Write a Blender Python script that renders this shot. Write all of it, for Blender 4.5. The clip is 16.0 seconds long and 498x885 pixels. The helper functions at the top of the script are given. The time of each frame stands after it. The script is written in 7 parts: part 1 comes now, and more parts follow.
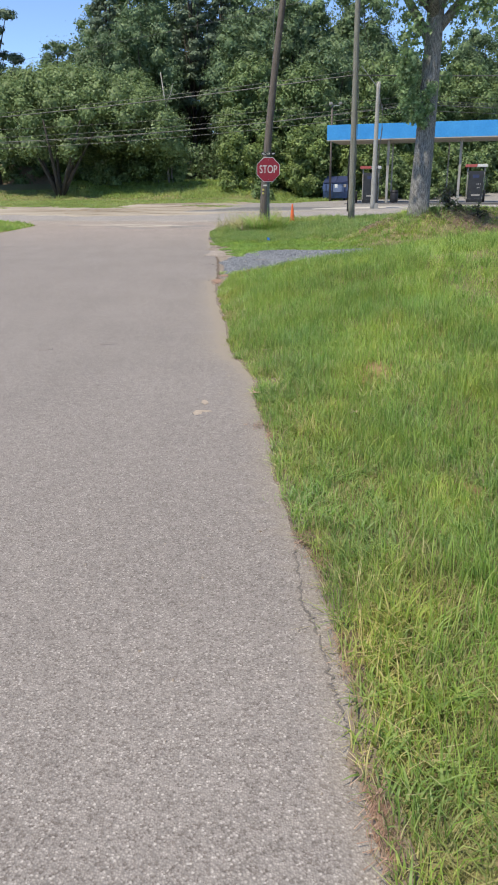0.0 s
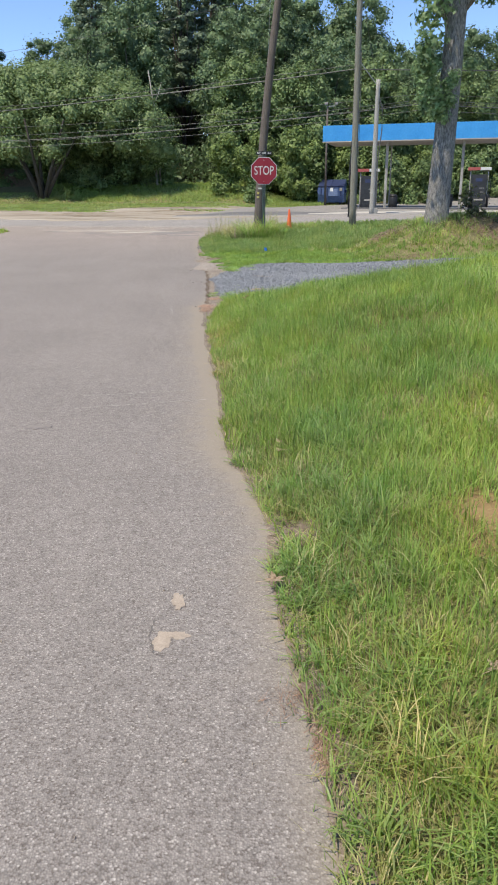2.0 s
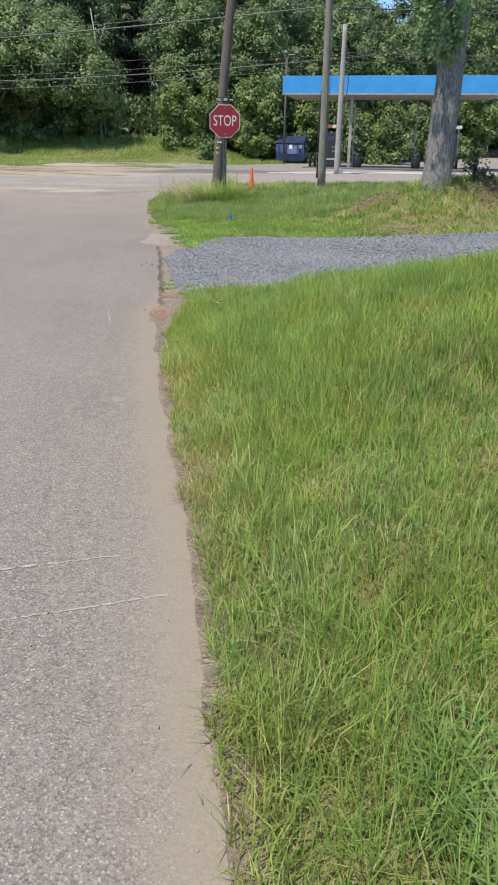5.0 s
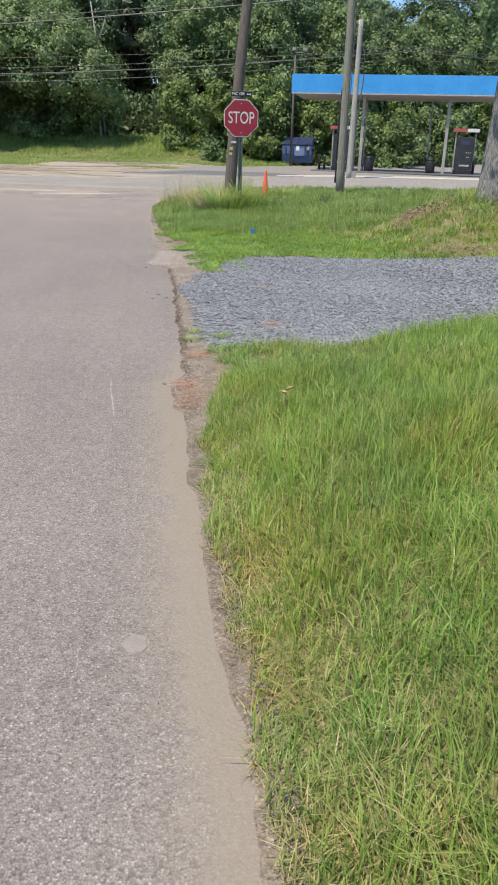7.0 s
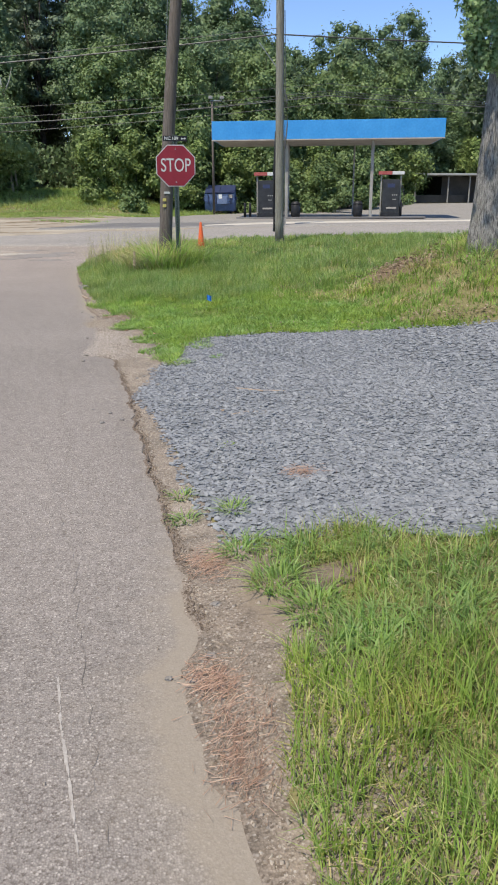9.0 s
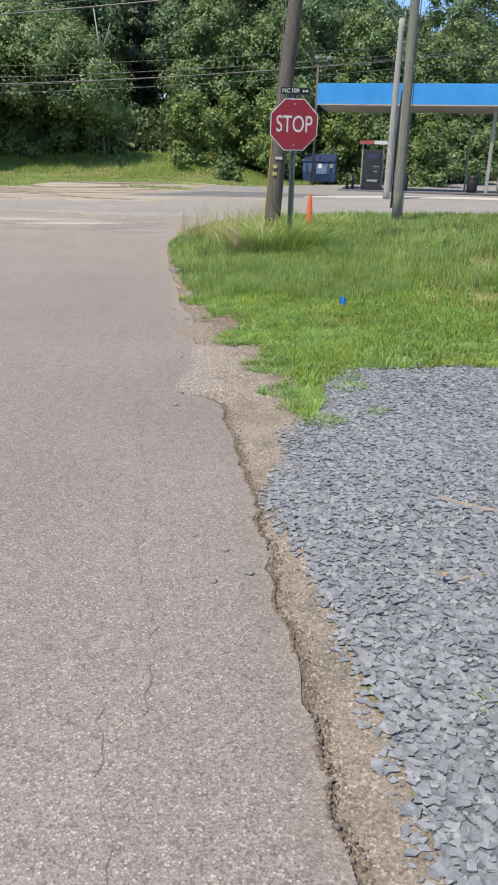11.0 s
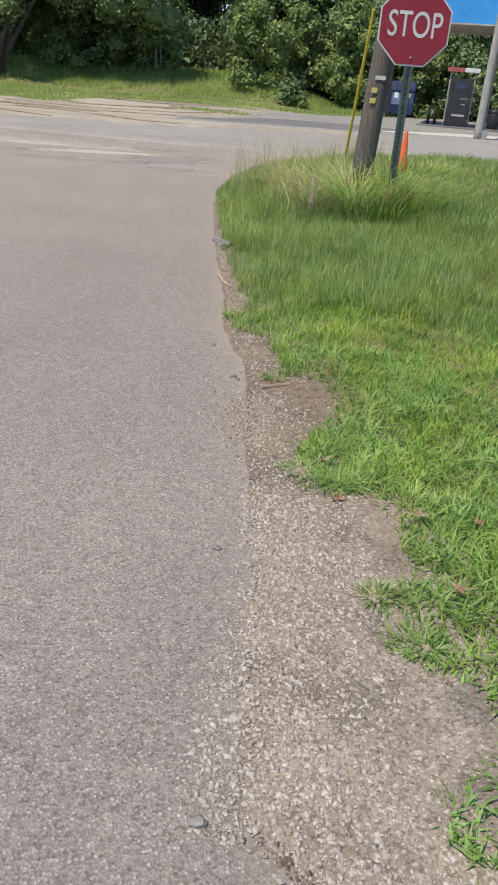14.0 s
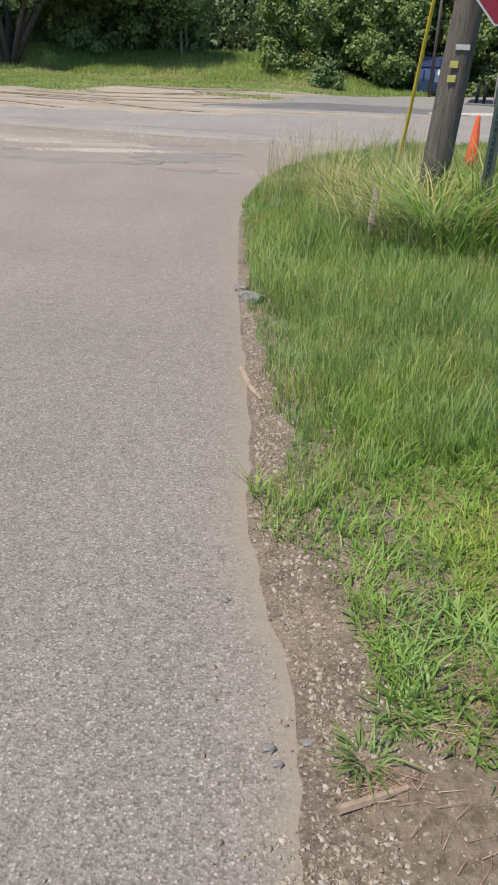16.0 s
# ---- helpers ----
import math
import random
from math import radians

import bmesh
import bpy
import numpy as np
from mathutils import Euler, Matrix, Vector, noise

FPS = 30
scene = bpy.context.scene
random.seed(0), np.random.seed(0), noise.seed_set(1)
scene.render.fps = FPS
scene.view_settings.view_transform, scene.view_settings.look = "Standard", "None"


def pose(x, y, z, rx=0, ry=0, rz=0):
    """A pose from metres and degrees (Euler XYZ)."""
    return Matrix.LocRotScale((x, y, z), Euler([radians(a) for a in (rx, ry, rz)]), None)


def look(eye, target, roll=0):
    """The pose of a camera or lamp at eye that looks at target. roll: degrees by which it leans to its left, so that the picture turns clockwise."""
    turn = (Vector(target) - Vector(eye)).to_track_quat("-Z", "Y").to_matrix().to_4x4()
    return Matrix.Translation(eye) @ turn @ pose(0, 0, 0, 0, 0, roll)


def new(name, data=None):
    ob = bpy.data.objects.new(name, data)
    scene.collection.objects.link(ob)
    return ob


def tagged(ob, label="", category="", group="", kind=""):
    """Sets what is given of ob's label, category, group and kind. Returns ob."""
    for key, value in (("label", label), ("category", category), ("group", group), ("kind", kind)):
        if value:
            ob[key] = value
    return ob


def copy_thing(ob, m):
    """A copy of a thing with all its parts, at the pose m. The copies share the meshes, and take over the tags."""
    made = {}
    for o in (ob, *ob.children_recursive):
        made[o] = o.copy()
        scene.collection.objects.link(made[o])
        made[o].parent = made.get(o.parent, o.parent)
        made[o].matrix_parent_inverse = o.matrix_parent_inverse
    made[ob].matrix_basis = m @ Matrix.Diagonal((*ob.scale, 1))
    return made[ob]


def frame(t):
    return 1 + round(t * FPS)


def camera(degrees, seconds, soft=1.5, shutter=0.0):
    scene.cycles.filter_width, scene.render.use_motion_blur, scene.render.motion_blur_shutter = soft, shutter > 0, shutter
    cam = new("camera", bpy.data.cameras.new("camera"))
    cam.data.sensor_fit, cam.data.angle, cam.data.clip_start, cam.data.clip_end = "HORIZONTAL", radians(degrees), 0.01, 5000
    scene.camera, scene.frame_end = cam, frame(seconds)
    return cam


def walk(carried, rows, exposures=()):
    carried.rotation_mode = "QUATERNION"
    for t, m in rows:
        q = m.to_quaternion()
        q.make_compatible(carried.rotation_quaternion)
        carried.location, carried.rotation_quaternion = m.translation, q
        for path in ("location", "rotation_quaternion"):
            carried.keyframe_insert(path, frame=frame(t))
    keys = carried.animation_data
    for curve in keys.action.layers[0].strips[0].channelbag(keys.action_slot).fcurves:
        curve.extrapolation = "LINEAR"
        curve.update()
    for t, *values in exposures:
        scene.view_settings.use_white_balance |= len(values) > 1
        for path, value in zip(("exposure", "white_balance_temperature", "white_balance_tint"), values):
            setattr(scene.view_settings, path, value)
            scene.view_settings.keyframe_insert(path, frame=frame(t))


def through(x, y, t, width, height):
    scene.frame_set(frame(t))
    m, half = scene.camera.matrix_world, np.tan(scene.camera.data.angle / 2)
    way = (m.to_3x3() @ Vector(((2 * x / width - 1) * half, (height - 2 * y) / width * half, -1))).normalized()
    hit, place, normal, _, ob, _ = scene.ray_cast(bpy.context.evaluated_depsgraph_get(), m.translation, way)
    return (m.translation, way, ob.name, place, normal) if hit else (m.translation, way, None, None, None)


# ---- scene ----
cam = camera(37.40, 16.0, soft=1.9)
PATH = [
    (0.00, (0.331, -2.298, 1.406), (0.370, -0.405, 0.763), -0.52),
    (0.50, (0.345, -1.635, 1.392), (0.343, 0.260, 0.752), 0.61),
    (1.00, (0.278, -0.973, 1.389), (0.259, 0.922, 0.749), 1.00),
    (1.50, (0.303, -0.338, 1.385), (0.338, 1.558, 0.750), -0.10),
    (2.00, (0.307, 0.359, 1.409), (0.371, 2.255, 0.774), -0.33),
    (2.50, (0.280, 0.973, 1.394), (0.334, 2.858, 0.730), -0.70),
    (3.00, (0.284, 1.668, 1.407), (0.326, 3.537, 0.697), -0.05),
    (3.20, (0.254, 1.887, 1.389), (0.305, 3.750, 0.664), 0.46),
    (5.30, (0.196, 3.736, 1.368), (0.423, 5.584, 0.638), 1.46),
    (5.50, (0.176, 3.941, 1.344), (0.421, 5.790, 0.622), 1.81),
    (6.00, (0.126, 4.575, 1.365), (0.364, 6.430, 0.656), 0.88),
    (6.50, (0.063, 5.243, 1.403), (0.270, 7.100, 0.689), 1.65),
    (7.00, (-0.012, 5.830, 1.378), (0.195, 7.681, 0.649), 1.73),
    (7.50, (-0.076, 6.439, 1.392), (0.117, 8.298, 0.680), 1.63),
    (8.00, (-0.149, 7.078, 1.392), (0.058, 8.948, 0.715), 1.25),
    (8.50, (-0.147, 7.690, 1.399), (0.361, 9.520, 0.771), 1.18),
    (9.00, (-0.217, 8.380, 1.423), (0.177, 10.241, 0.804), -0.33),
    (9.50, (-0.256, 8.960, 1.410), (0.032, 10.839, 0.789), -0.30),
    (9.70, (-0.272, 9.202, 1.411), (-0.018, 11.086, 0.788), 0.13),
    (11.80, (-0.326, 12.042, 1.366), (-0.177, 13.898, 0.637), 2.28),
    (12.00, (-0.317, 12.291, 1.350), (-0.201, 14.147, 0.615), 2.55),
    (12.50, (-0.333, 12.919, 1.375), (-0.268, 14.762, 0.602), 3.46),
    (13.00, (-0.354, 13.485, 1.351), (-0.275, 15.317, 0.552), 4.04),
    (13.50, (-0.324, 14.116, 1.396), (-0.250, 15.939, 0.577), 5.31),
    (14.00, (-0.309, 14.695, 1.350), (-0.211, 16.501, 0.495), 4.48),
    (14.50, (-0.253, 15.327, 1.354), (-0.213, 17.134, 0.499), 5.98),
    (15.00, (-0.269, 15.952, 1.318), (-0.300, 17.728, 0.399), 4.93),
    (15.50, (-0.234, 16.557, 1.312), (-0.197, 18.337, 0.402), 2.58),
    (16.00, (-0.301, 17.188, 1.332), (-0.293, 18.977, 0.439), 2.71),
]
walk(cam, [(t, look(e, g, r)) for t, e, g, r in PATH],
     [(0.0, 0.69), (3.0, 0.72), (5.5, 0.72), (7.5, 0.74), (8.7, 0.62), (9.5, 0.76), (10.5, 0.76), (12.3, 0.76), (14.0, 0.63), (16.0, 0.62)])

# ---- light ----
SUN_AZ, SUN_EL = radians(232), radians(62)     # azimuth clockwise from +y
world = bpy.data.worlds.new("sky")
scene.world = world
world.use_nodes = True
wt = world.node_tree
sky = wt.nodes.new("ShaderNodeTexSky")
sky.sky_type = "NISHITA"
sky.sun_disc = False
sky.sun_elevation, sky.sun_rotation = SUN_EL, SUN_AZ
sky.air_density, sky.dust_density, sky.ozone_density, sky.altitude = 0.72, 0.05, 3.0, 1700
wt.nodes["Background"].inputs["Strength"].default_value = 0.15
wt.links.new(sky.outputs[0], wt.nodes["Background"].inputs["Color"])
sun_data = bpy.data.lights.new("sun", "SUN")
sun_data.energy, sun_data.angle, sun_data.color = 3.4, radians(0.5), (1.0, 0.92, 0.765)
sun_dir = Vector((math.sin(SUN_AZ) * math.cos(SUN_EL), math.cos(SUN_AZ) * math.cos(SUN_EL), math.sin(SUN_EL)))
sun = new("sun", sun_data)
sun.matrix_world = look(sun_dir * 60, (0, 0, 0))

rng = np.random.default_rng(7)


# ---- materials ----
class Nodes:
    """A principled material with short ways to add nodes."""

    def __init__(self, name, rough=0.8, metal=0.0):
        self.mat = bpy.data.materials.new(name)
        self.mat.use_nodes = True
        self.t = self.mat.node_tree
        self.b = self.t.nodes["Principled BSDF"]
        self.b.inputs["Roughness"].default_value = rough
        self.b.inputs["Metallic"].default_value = metal
        self.b.inputs["Specular IOR Level"].default_value = 0.3
        self.co = self.t.nodes.new("ShaderNodeTexCoord").outputs["Object"]

    def link(self, a, b):
        self.t.links.new(a, b)

    def noise(self, scale, detail=4, rough=0.6, stretch=None, dim="Fac"):
        n = self.t.nodes.new("ShaderNodeTexNoise")
        n.inputs["Scale"].default_value, n.inputs["Detail"].default_value, n.inputs["Roughness"].default_value = scale, detail, rough
        src = self.co
        if stretch:
            m = self.t.nodes.new("ShaderNodeMapping")
            m.inputs["Scale"].default_value = stretch
            self.link(self.co, m.inputs[0])
            src = m.outputs[0]
        self.link(src, n.inputs["Vector"])
        return n.outputs[dim]

    def voronoi(self, scale, feature="F1", out="Distance"):
        n = self.t.nodes.new("ShaderNodeTexVoronoi")
        n.feature = feature
        n.inputs["Scale"].default_value = scale
        self.link(self.co, n.inputs["Vector"])
        return n.outputs[out]

    def ramp(self, fac, *stops):
        n = self.t.nodes.new("ShaderNodeValToRGB")
        e = n.color_ramp.elements
        while len(e) < len(stops):
            e.new(0.5)
        for el, (p, c) in zip(e, stops):
            el.position = p
            el.color = (*c, 1) if not isinstance(c, (int, float)) else (c, c, c, 1)
        self.link(fac, n.inputs[0])
        return n.outputs[0]

    def mix(self, fac, a, b, how="MIX"):
        n = self.t.nodes.new("ShaderNodeMix")
        n.data_type, n.blend_type = "RGBA", how
        for sock, v in ((n.inputs[0], fac), (n.inputs[6], a), (n.inputs[7], b)):
            if isinstance(v, (int, float)):
                sock.default_value = v if sock == n.inputs[0] else (v, v, v, 1)
            elif isinstance(v, tuple):
                sock.default_value = (*v, 1)
            else:
                self.link(v, sock)
        return n.outputs[2]

    def attr(self, name):
        n = self.t.nodes.new("ShaderNodeAttribute")
        n.attribute_name = name
        return n.outputs["Fac"]

    def island(self):
        return self.t.nodes.new("ShaderNodeNewGeometry").outputs["Random Per Island"]

    def objrand(self):
        return self.t.nodes.new("ShaderNodeObjectInfo").outputs["Random"]

    def color(self, c):
        if isinstance(c, tuple):
            self.b.inputs["Base Color"].default_value = (*c, 1)
        else:
            self.link(c, self.b.inputs["Base Color"])
        return self

    def bump(self, height, strength=0.4, dist=0.01):
        n = self.t.nodes.new("ShaderNodeBump")
        n.inputs["Strength"].default_value, n.inputs["Distance"].default_value = strength, dist
        self.link(height, n.inputs["Height"])
        self.link(n.outputs[0], self.b.inputs["Normal"])
        return self

    def rough(self, fac, lo, hi):
        self.link(self.ramp(fac, (0.3, lo), (0.7, hi)), self.b.inputs["Roughness"])
        return self

    def translucent(self, color, amount):
        tr = self.t.nodes.new("ShaderNodeBsdfTranslucent")
        mx = self.t.nodes.new("ShaderNodeMixShader")
        mx.inputs[0].default_value = amount
        self.link(color, tr.inputs[0])
        self.link(self.b.outputs[0], mx.inputs[1])
        self.link(tr.outputs[0], mx.inputs[2])
        self.link(mx.outputs[0], self.t.nodes["Material Output"].inputs[0])
        return self


def plain(name, a, b, scale=6.0, rough=0.7, metal=0.0, fine=60.0, bump=0.15, stretch=None):
    """Two colours in broad stains, with fine grain and a little relief."""
    m = Nodes(name, rough, metal)
    broad = m.ramp(m.noise(scale, 5, 0.65, stretch), (0.3, a), (0.7, b))
    grain = m.noise(fine, 3, 0.6, stretch)
    m.color(m.mix(0.35, broad, m.ramp(grain, (0.3, 0.35), (0.7, 0.65)), "OVERLAY")).bump(grain, bump, 0.004)
    return m.mat


def leafy(name, *cols, patch=0.6, shine=0.62, through=0.35):
    """Foliage: each leaf or blade its own shade, with broad patches."""
    m = Nodes(name, shine)
    m.b.inputs["Specular IOR Level"].default_value = 0.3
    stops = [(i / (len(cols) - 1), c) for i, c in enumerate(cols)]
    per = m.ramp(m.island(), *stops)
    col = m.mix(0.45, per, m.ramp(m.noise(patch, 3), (0.3, 0.3), (0.7, 0.7)), "OVERLAY")
    m.color(col).translucent(col, through)
    return m.mat


def grassy(name, *cols, through=0.48, shine=(0.6, 0.12)):
    """Grass blades: shade by tuft and by blade."""
    m = Nodes(name, 0.6)
    m.b.inputs["Specular IOR Level"].default_value = 0.12
    mixed = m.t.nodes.new("ShaderNodeMath")
    mixed.operation = "MULTIPLY_ADD"
    m.link(m.island(), mixed.inputs[0])
    mixed.inputs[1].default_value = 0.45
    half = m.t.nodes.new("ShaderNodeMath")
    half.operation = "MULTIPLY"
    m.link(m.attr("tint"), half.inputs[0])
    half.inputs[1].default_value = 0.55
    m.link(half.outputs[0], mixed.inputs[2])
    per = m.ramp(mixed.outputs[0], *[(i / (len(cols) - 1), c) for i, c in enumerate(cols)])
    col = m.mix(0.5, per, m.ramp(m.noise(0.9, 4), (0.3, 0.3), (0.7, 0.7)), "OVERLAY")
    col = m.mix(0.4, col, m.ramp(m.noise(7.0, 3, 0.7), (0.32, 0.28), (0.68, 0.74)), "OVERLAY")
    col = m.mix(1.0, col, m.ramp(m.noise(1.7, 3, 0.6), (0.34, (0.92, 1.0, 1.10)), (0.52, (1.0, 1.0, 1.0)), (0.68, (1.08, 0.99, 0.84))), "MULTIPLY")
    m.b.inputs["Roughness"].default_value, m.b.inputs["Specular IOR Level"].default_value = shine
    m.color(col).translucent(col, through)
    return m.mat


def asphalt(name, lo, mid, hi, dust=(0.305, 0.257, 0.203), pebble=165.0, stain=0.0, tone=(1.0, 1.0, 1.0)):
    """Worn asphalt with its aggregate showing, sandy where the dust attribute says so."""
    m = Nodes(name, 0.85)
    stone = m.voronoi(pebble, out="Color")
    sep = m.t.nodes.new("ShaderNodeSeparateColor")
    m.link(stone, sep.inputs[0])
    agg = m.ramp(sep.outputs[0], (0.0, lo), (0.35, mid), (0.86, tuple(c * 1.12 for c in mid)), (1.0, hi))
    gap = m.ramp(m.voronoi(pebble), (0.25, 1.0), (0.8, 0.66))
    col = m.mix(0.8, agg, gap, "MULTIPLY")
    broad = m.noise(0.55, 5, 0.6)
    col = m.mix(0.3, col, m.ramp(broad, (0.3, 0.38), (0.7, 0.62)), "OVERLAY")
    col = m.mix(0.30, col, m.ramp(m.noise(16, 4, 0.7), (0.35, 0.36), (0.65, 0.64)), "OVERLAY")
    col = m.mix(0.22, col, m.ramp(m.noise(55, 3, 0.7), (0.35, 0.34), (0.65, 0.66)), "OVERLAY")
    streak = m.noise(1.0, 4, 0.6, (2.5, 0.22, 1))
    col = m.mix(0.15, col, m.ramp(streak, (0.35, 0.4), (0.65, 0.6)), "OVERLAY")
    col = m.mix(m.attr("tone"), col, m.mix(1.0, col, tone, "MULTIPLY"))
    if stain:
        col = m.mix(stain, col, m.ramp(m.noise(4.5, 5, 0.65), (0.35, 0.5), (0.6, 1.0)), "MULTIPLY")
    sandy = m.mix(m.noise(90, 3), tuple(c * 0.85 for c in dust), dust)
    edge = m.t.nodes.new("ShaderNodeMath")
    edge.operation = "MULTIPLY_ADD"
    m.link(m.noise(9, 5), edge.inputs[0])
    edge.inputs[1].default_value = 0.7
    m.link(m.attr("dust"), edge.inputs[2])
    silt = m.ramp(edge.outputs[0], (0.42, 0.0), (0.8, 0.36), (1.2, 0.8))
    m.color(m.mix(silt, col, sandy))
    m.bump(m.mix(silt, m.voronoi(pebble, "SMOOTH_F1"), m.noise(60, 3)), 0.5, 0.006)
    return m.mat


M = {}
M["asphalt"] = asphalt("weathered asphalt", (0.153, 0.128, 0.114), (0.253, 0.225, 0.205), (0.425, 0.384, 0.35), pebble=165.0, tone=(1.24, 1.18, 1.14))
M["highway"] = asphalt("pale worn highway", (0.23, 0.21, 0.19), (0.32, 0.29, 0.265), (0.41, 0.375, 0.34), pebble=40)
M["lot"] = asphalt("lot asphalt", (0.21, 0.198, 0.186), (0.28, 0.265, 0.25), (0.38, 0.36, 0.335), pebble=40)
M["concrete"] = plain("concrete", (0.42, 0.38, 0.33), (0.52, 0.48, 0.42), 1.2, 0.85, 0, 40)
M["crack"] = plain("crack", (0.12, 0.105, 0.095), (0.18, 0.16, 0.145), 8, 0.95)
M["patch"] = plain("darker asphalt patch", (0.205, 0.18, 0.165), (0.25, 0.22, 0.20), 3, 0.9, 0, 60, 0.3)
M["worn_patch"] = plain("dark worn asphalt", (0.205, 0.184, 0.168), (0.255, 0.23, 0.212), 3, 0.9, 0, 60, 0.3)
M["tag"] = plain("faded tag yellow", (0.45, 0.38, 0.10), (0.58, 0.50, 0.18), 9, 0.6)
M["dull_white"] = plain("dull white lettering", (0.45, 0.45, 0.43), (0.58, 0.58, 0.56), 9, 0.6)
M["scratch"] = plain("scratch", (0.32, 0.29, 0.265), (0.40, 0.365, 0.335), 30, 0.9)
M["sandpatch"] = plain("sand patch", (0.30, 0.245, 0.195), (0.43, 0.355, 0.285), 22, 0.95, 0, 160, 0.4)
M["dusty"] = plain("dusty asphalt", (0.25, 0.22, 0.195), (0.31, 0.275, 0.242), 22, 0.95, 0, 160, 0.4)
M["pink_sand"] = plain("pinkish road sand", (0.29, 0.25, 0.22), (0.37, 0.315, 0.265), 1.2, 0.95, 0, 30, 0.3)
M["dirt"] = asphalt("stony sandy dirt", (0.185, 0.147, 0.115), (0.315, 0.263, 0.215), (0.50, 0.45, 0.395), (0.235, 0.184, 0.138), 135.0, 0.8, (0.72, 0.66, 0.60))
M["soil"] = plain("verge thatch", (0.115, 0.108, 0.04), (0.25, 0.215, 0.105), 34.0, 0.95, 0, 150, 0.9)
M["clay"] = plain("red clay", (0.14, 0.098, 0.06), (0.24, 0.175, 0.11), 5, 0.9, 0, 60, 0.5)
M["sand"] = plain("far sand", (0.25, 0.205, 0.155), (0.40, 0.35, 0.285), 0.5, 0.95, 0, 6, 0.3, (0.6, 2.0, 1))
M["grass"] = grassy("verge grass", (0.145, 0.24, 0.042), (0.24, 0.365, 0.073), (0.34, 0.475, 0.112), (0.45, 0.55, 0.17), (0.56, 0.58, 0.235), through=0.54)
M["bright_grass"] = grassy("young grass", (0.135, 0.235, 0.04), (0.23, 0.36, 0.07), (0.33, 0.465, 0.11), (0.46, 0.53, 0.18))
M["dry_grass"] = grassy("dry grass", (0.28, 0.29, 0.09), (0.46, 0.42, 0.20), (0.62, 0.54, 0.31), through=0.3)
M["tall_grass"] = grassy("tall grass", (0.125, 0.205, 0.048), (0.205, 0.31, 0.078), (0.295, 0.41, 0.118), (0.43, 0.50, 0.19), (0.60, 0.57, 0.29))
M["crabgrass"] = grassy("coarse crabgrass", (0.18, 0.285, 0.085), (0.275, 0.405, 0.12), (0.375, 0.50, 0.165), (0.50, 0.59, 0.24), through=0.58, shine=(0.45, 0.35))
M["broad_grass"] = grassy("broad-leaved short growth", (0.16, 0.275, 0.07), (0.25, 0.385, 0.105), (0.34, 0.47, 0.15), (0.45, 0.54, 0.215), through=0.42, shine=(0.5, 0.3))
M["lawn"] = grassy("far lawn", (0.23, 0.33, 0.085), (0.34, 0.44, 0.13), (0.48, 0.50, 0.22))
M["straw"] = leafy("pine straw", (0.25, 0.145, 0.10), (0.36, 0.225, 0.16), (0.47, 0.335, 0.25), through=0.1)
M["leaf_a"] = leafy("tree leaves", (0.09, 0.14, 0.067), (0.135, 0.20, 0.092), (0.20, 0.275, 0.135), patch=0.35, shine=0.5, through=0.25)
M["leaf_b"] = leafy("light tree leaves", (0.105, 0.158, 0.058), (0.152, 0.22, 0.08), (0.225, 0.297, 0.122), patch=0.35, shine=0.5, through=0.25)
M["tuft_leaf"] = leafy("tuft leaves", (0.15, 0.24, 0.10), (0.25, 0.36, 0.16), (0.38, 0.47, 0.25), patch=2.0, through=0.5)
M["leaf_c"] = leafy("shrub leaves", (0.115, 0.17, 0.05), (0.175, 0.24, 0.07), (0.26, 0.33, 0.105), patch=0.5, shine=0.5, through=0.25)
M["needles"] = leafy("pine needles", (0.092, 0.128, 0.082), (0.135, 0.182, 0.112), (0.195, 0.25, 0.155), patch=0.4, through=0.15)
M["red"] = plain("sign red", (0.225, 0.018, 0.030), (0.28, 0.026, 0.040), 3, 0.4, 0, 90, 0.02)
M["white"] = plain("sign white", (0.72, 0.72, 0.70), (0.82, 0.82, 0.80), 4, 0.45, 0, 80, 0.02)
M["black"] = plain("black plastic", (0.012, 0.012, 0.014), (0.03, 0.03, 0.032), 6, 0.5)
M["letter"] = plain("letter white", (0.50, 0.495, 0.485), (0.60, 0.595, 0.58), 4, 0.5, 0, 80, 0.02)
M["steel"] = plain("galvanised steel", (0.30, 0.33, 0.32), (0.45, 0.47, 0.45), 9, 0.45, 0.8, 60, 0.1)
M["green_steel"] = plain("green post steel", (0.075, 0.095, 0.08), (0.13, 0.15, 0.13), 7, 0.5, 0.4, 60, 0.1)
M["blue"] = plain("canopy blue", (0.035, 0.235, 0.56), (0.06, 0.30, 0.64), 0.7, 0.4, 0, 9, 0.05)
M["fascia"] = plain("canopy soffit", (0.30, 0.27, 0.235), (0.46, 0.42, 0.37), 1.5, 0.8)
M["paint_grey"] = plain("column paint", (0.22, 0.21, 0.19), (0.36, 0.345, 0.31), 2.0, 0.6, 0, 20, 0.1, (1, 1, 0.3))
M["pump"] = plain("pump panel", (0.015, 0.016, 0.018), (0.045, 0.045, 0.048), 3, 0.35)
M["pump_red"] = plain("faded red", (0.28, 0.055, 0.05), (0.36, 0.10, 0.09), 3, 0.5)
M["dumpster_light"] = plain("faded dumpster blue", (0.11, 0.16, 0.29), (0.18, 0.23, 0.36), 3, 0.55, 0, 12, 0.2)
M["track"] = plain("tyre track soil", (0.22, 0.165, 0.105), (0.33, 0.255, 0.17), 1.5, 0.95, 0, 12, 0.3)
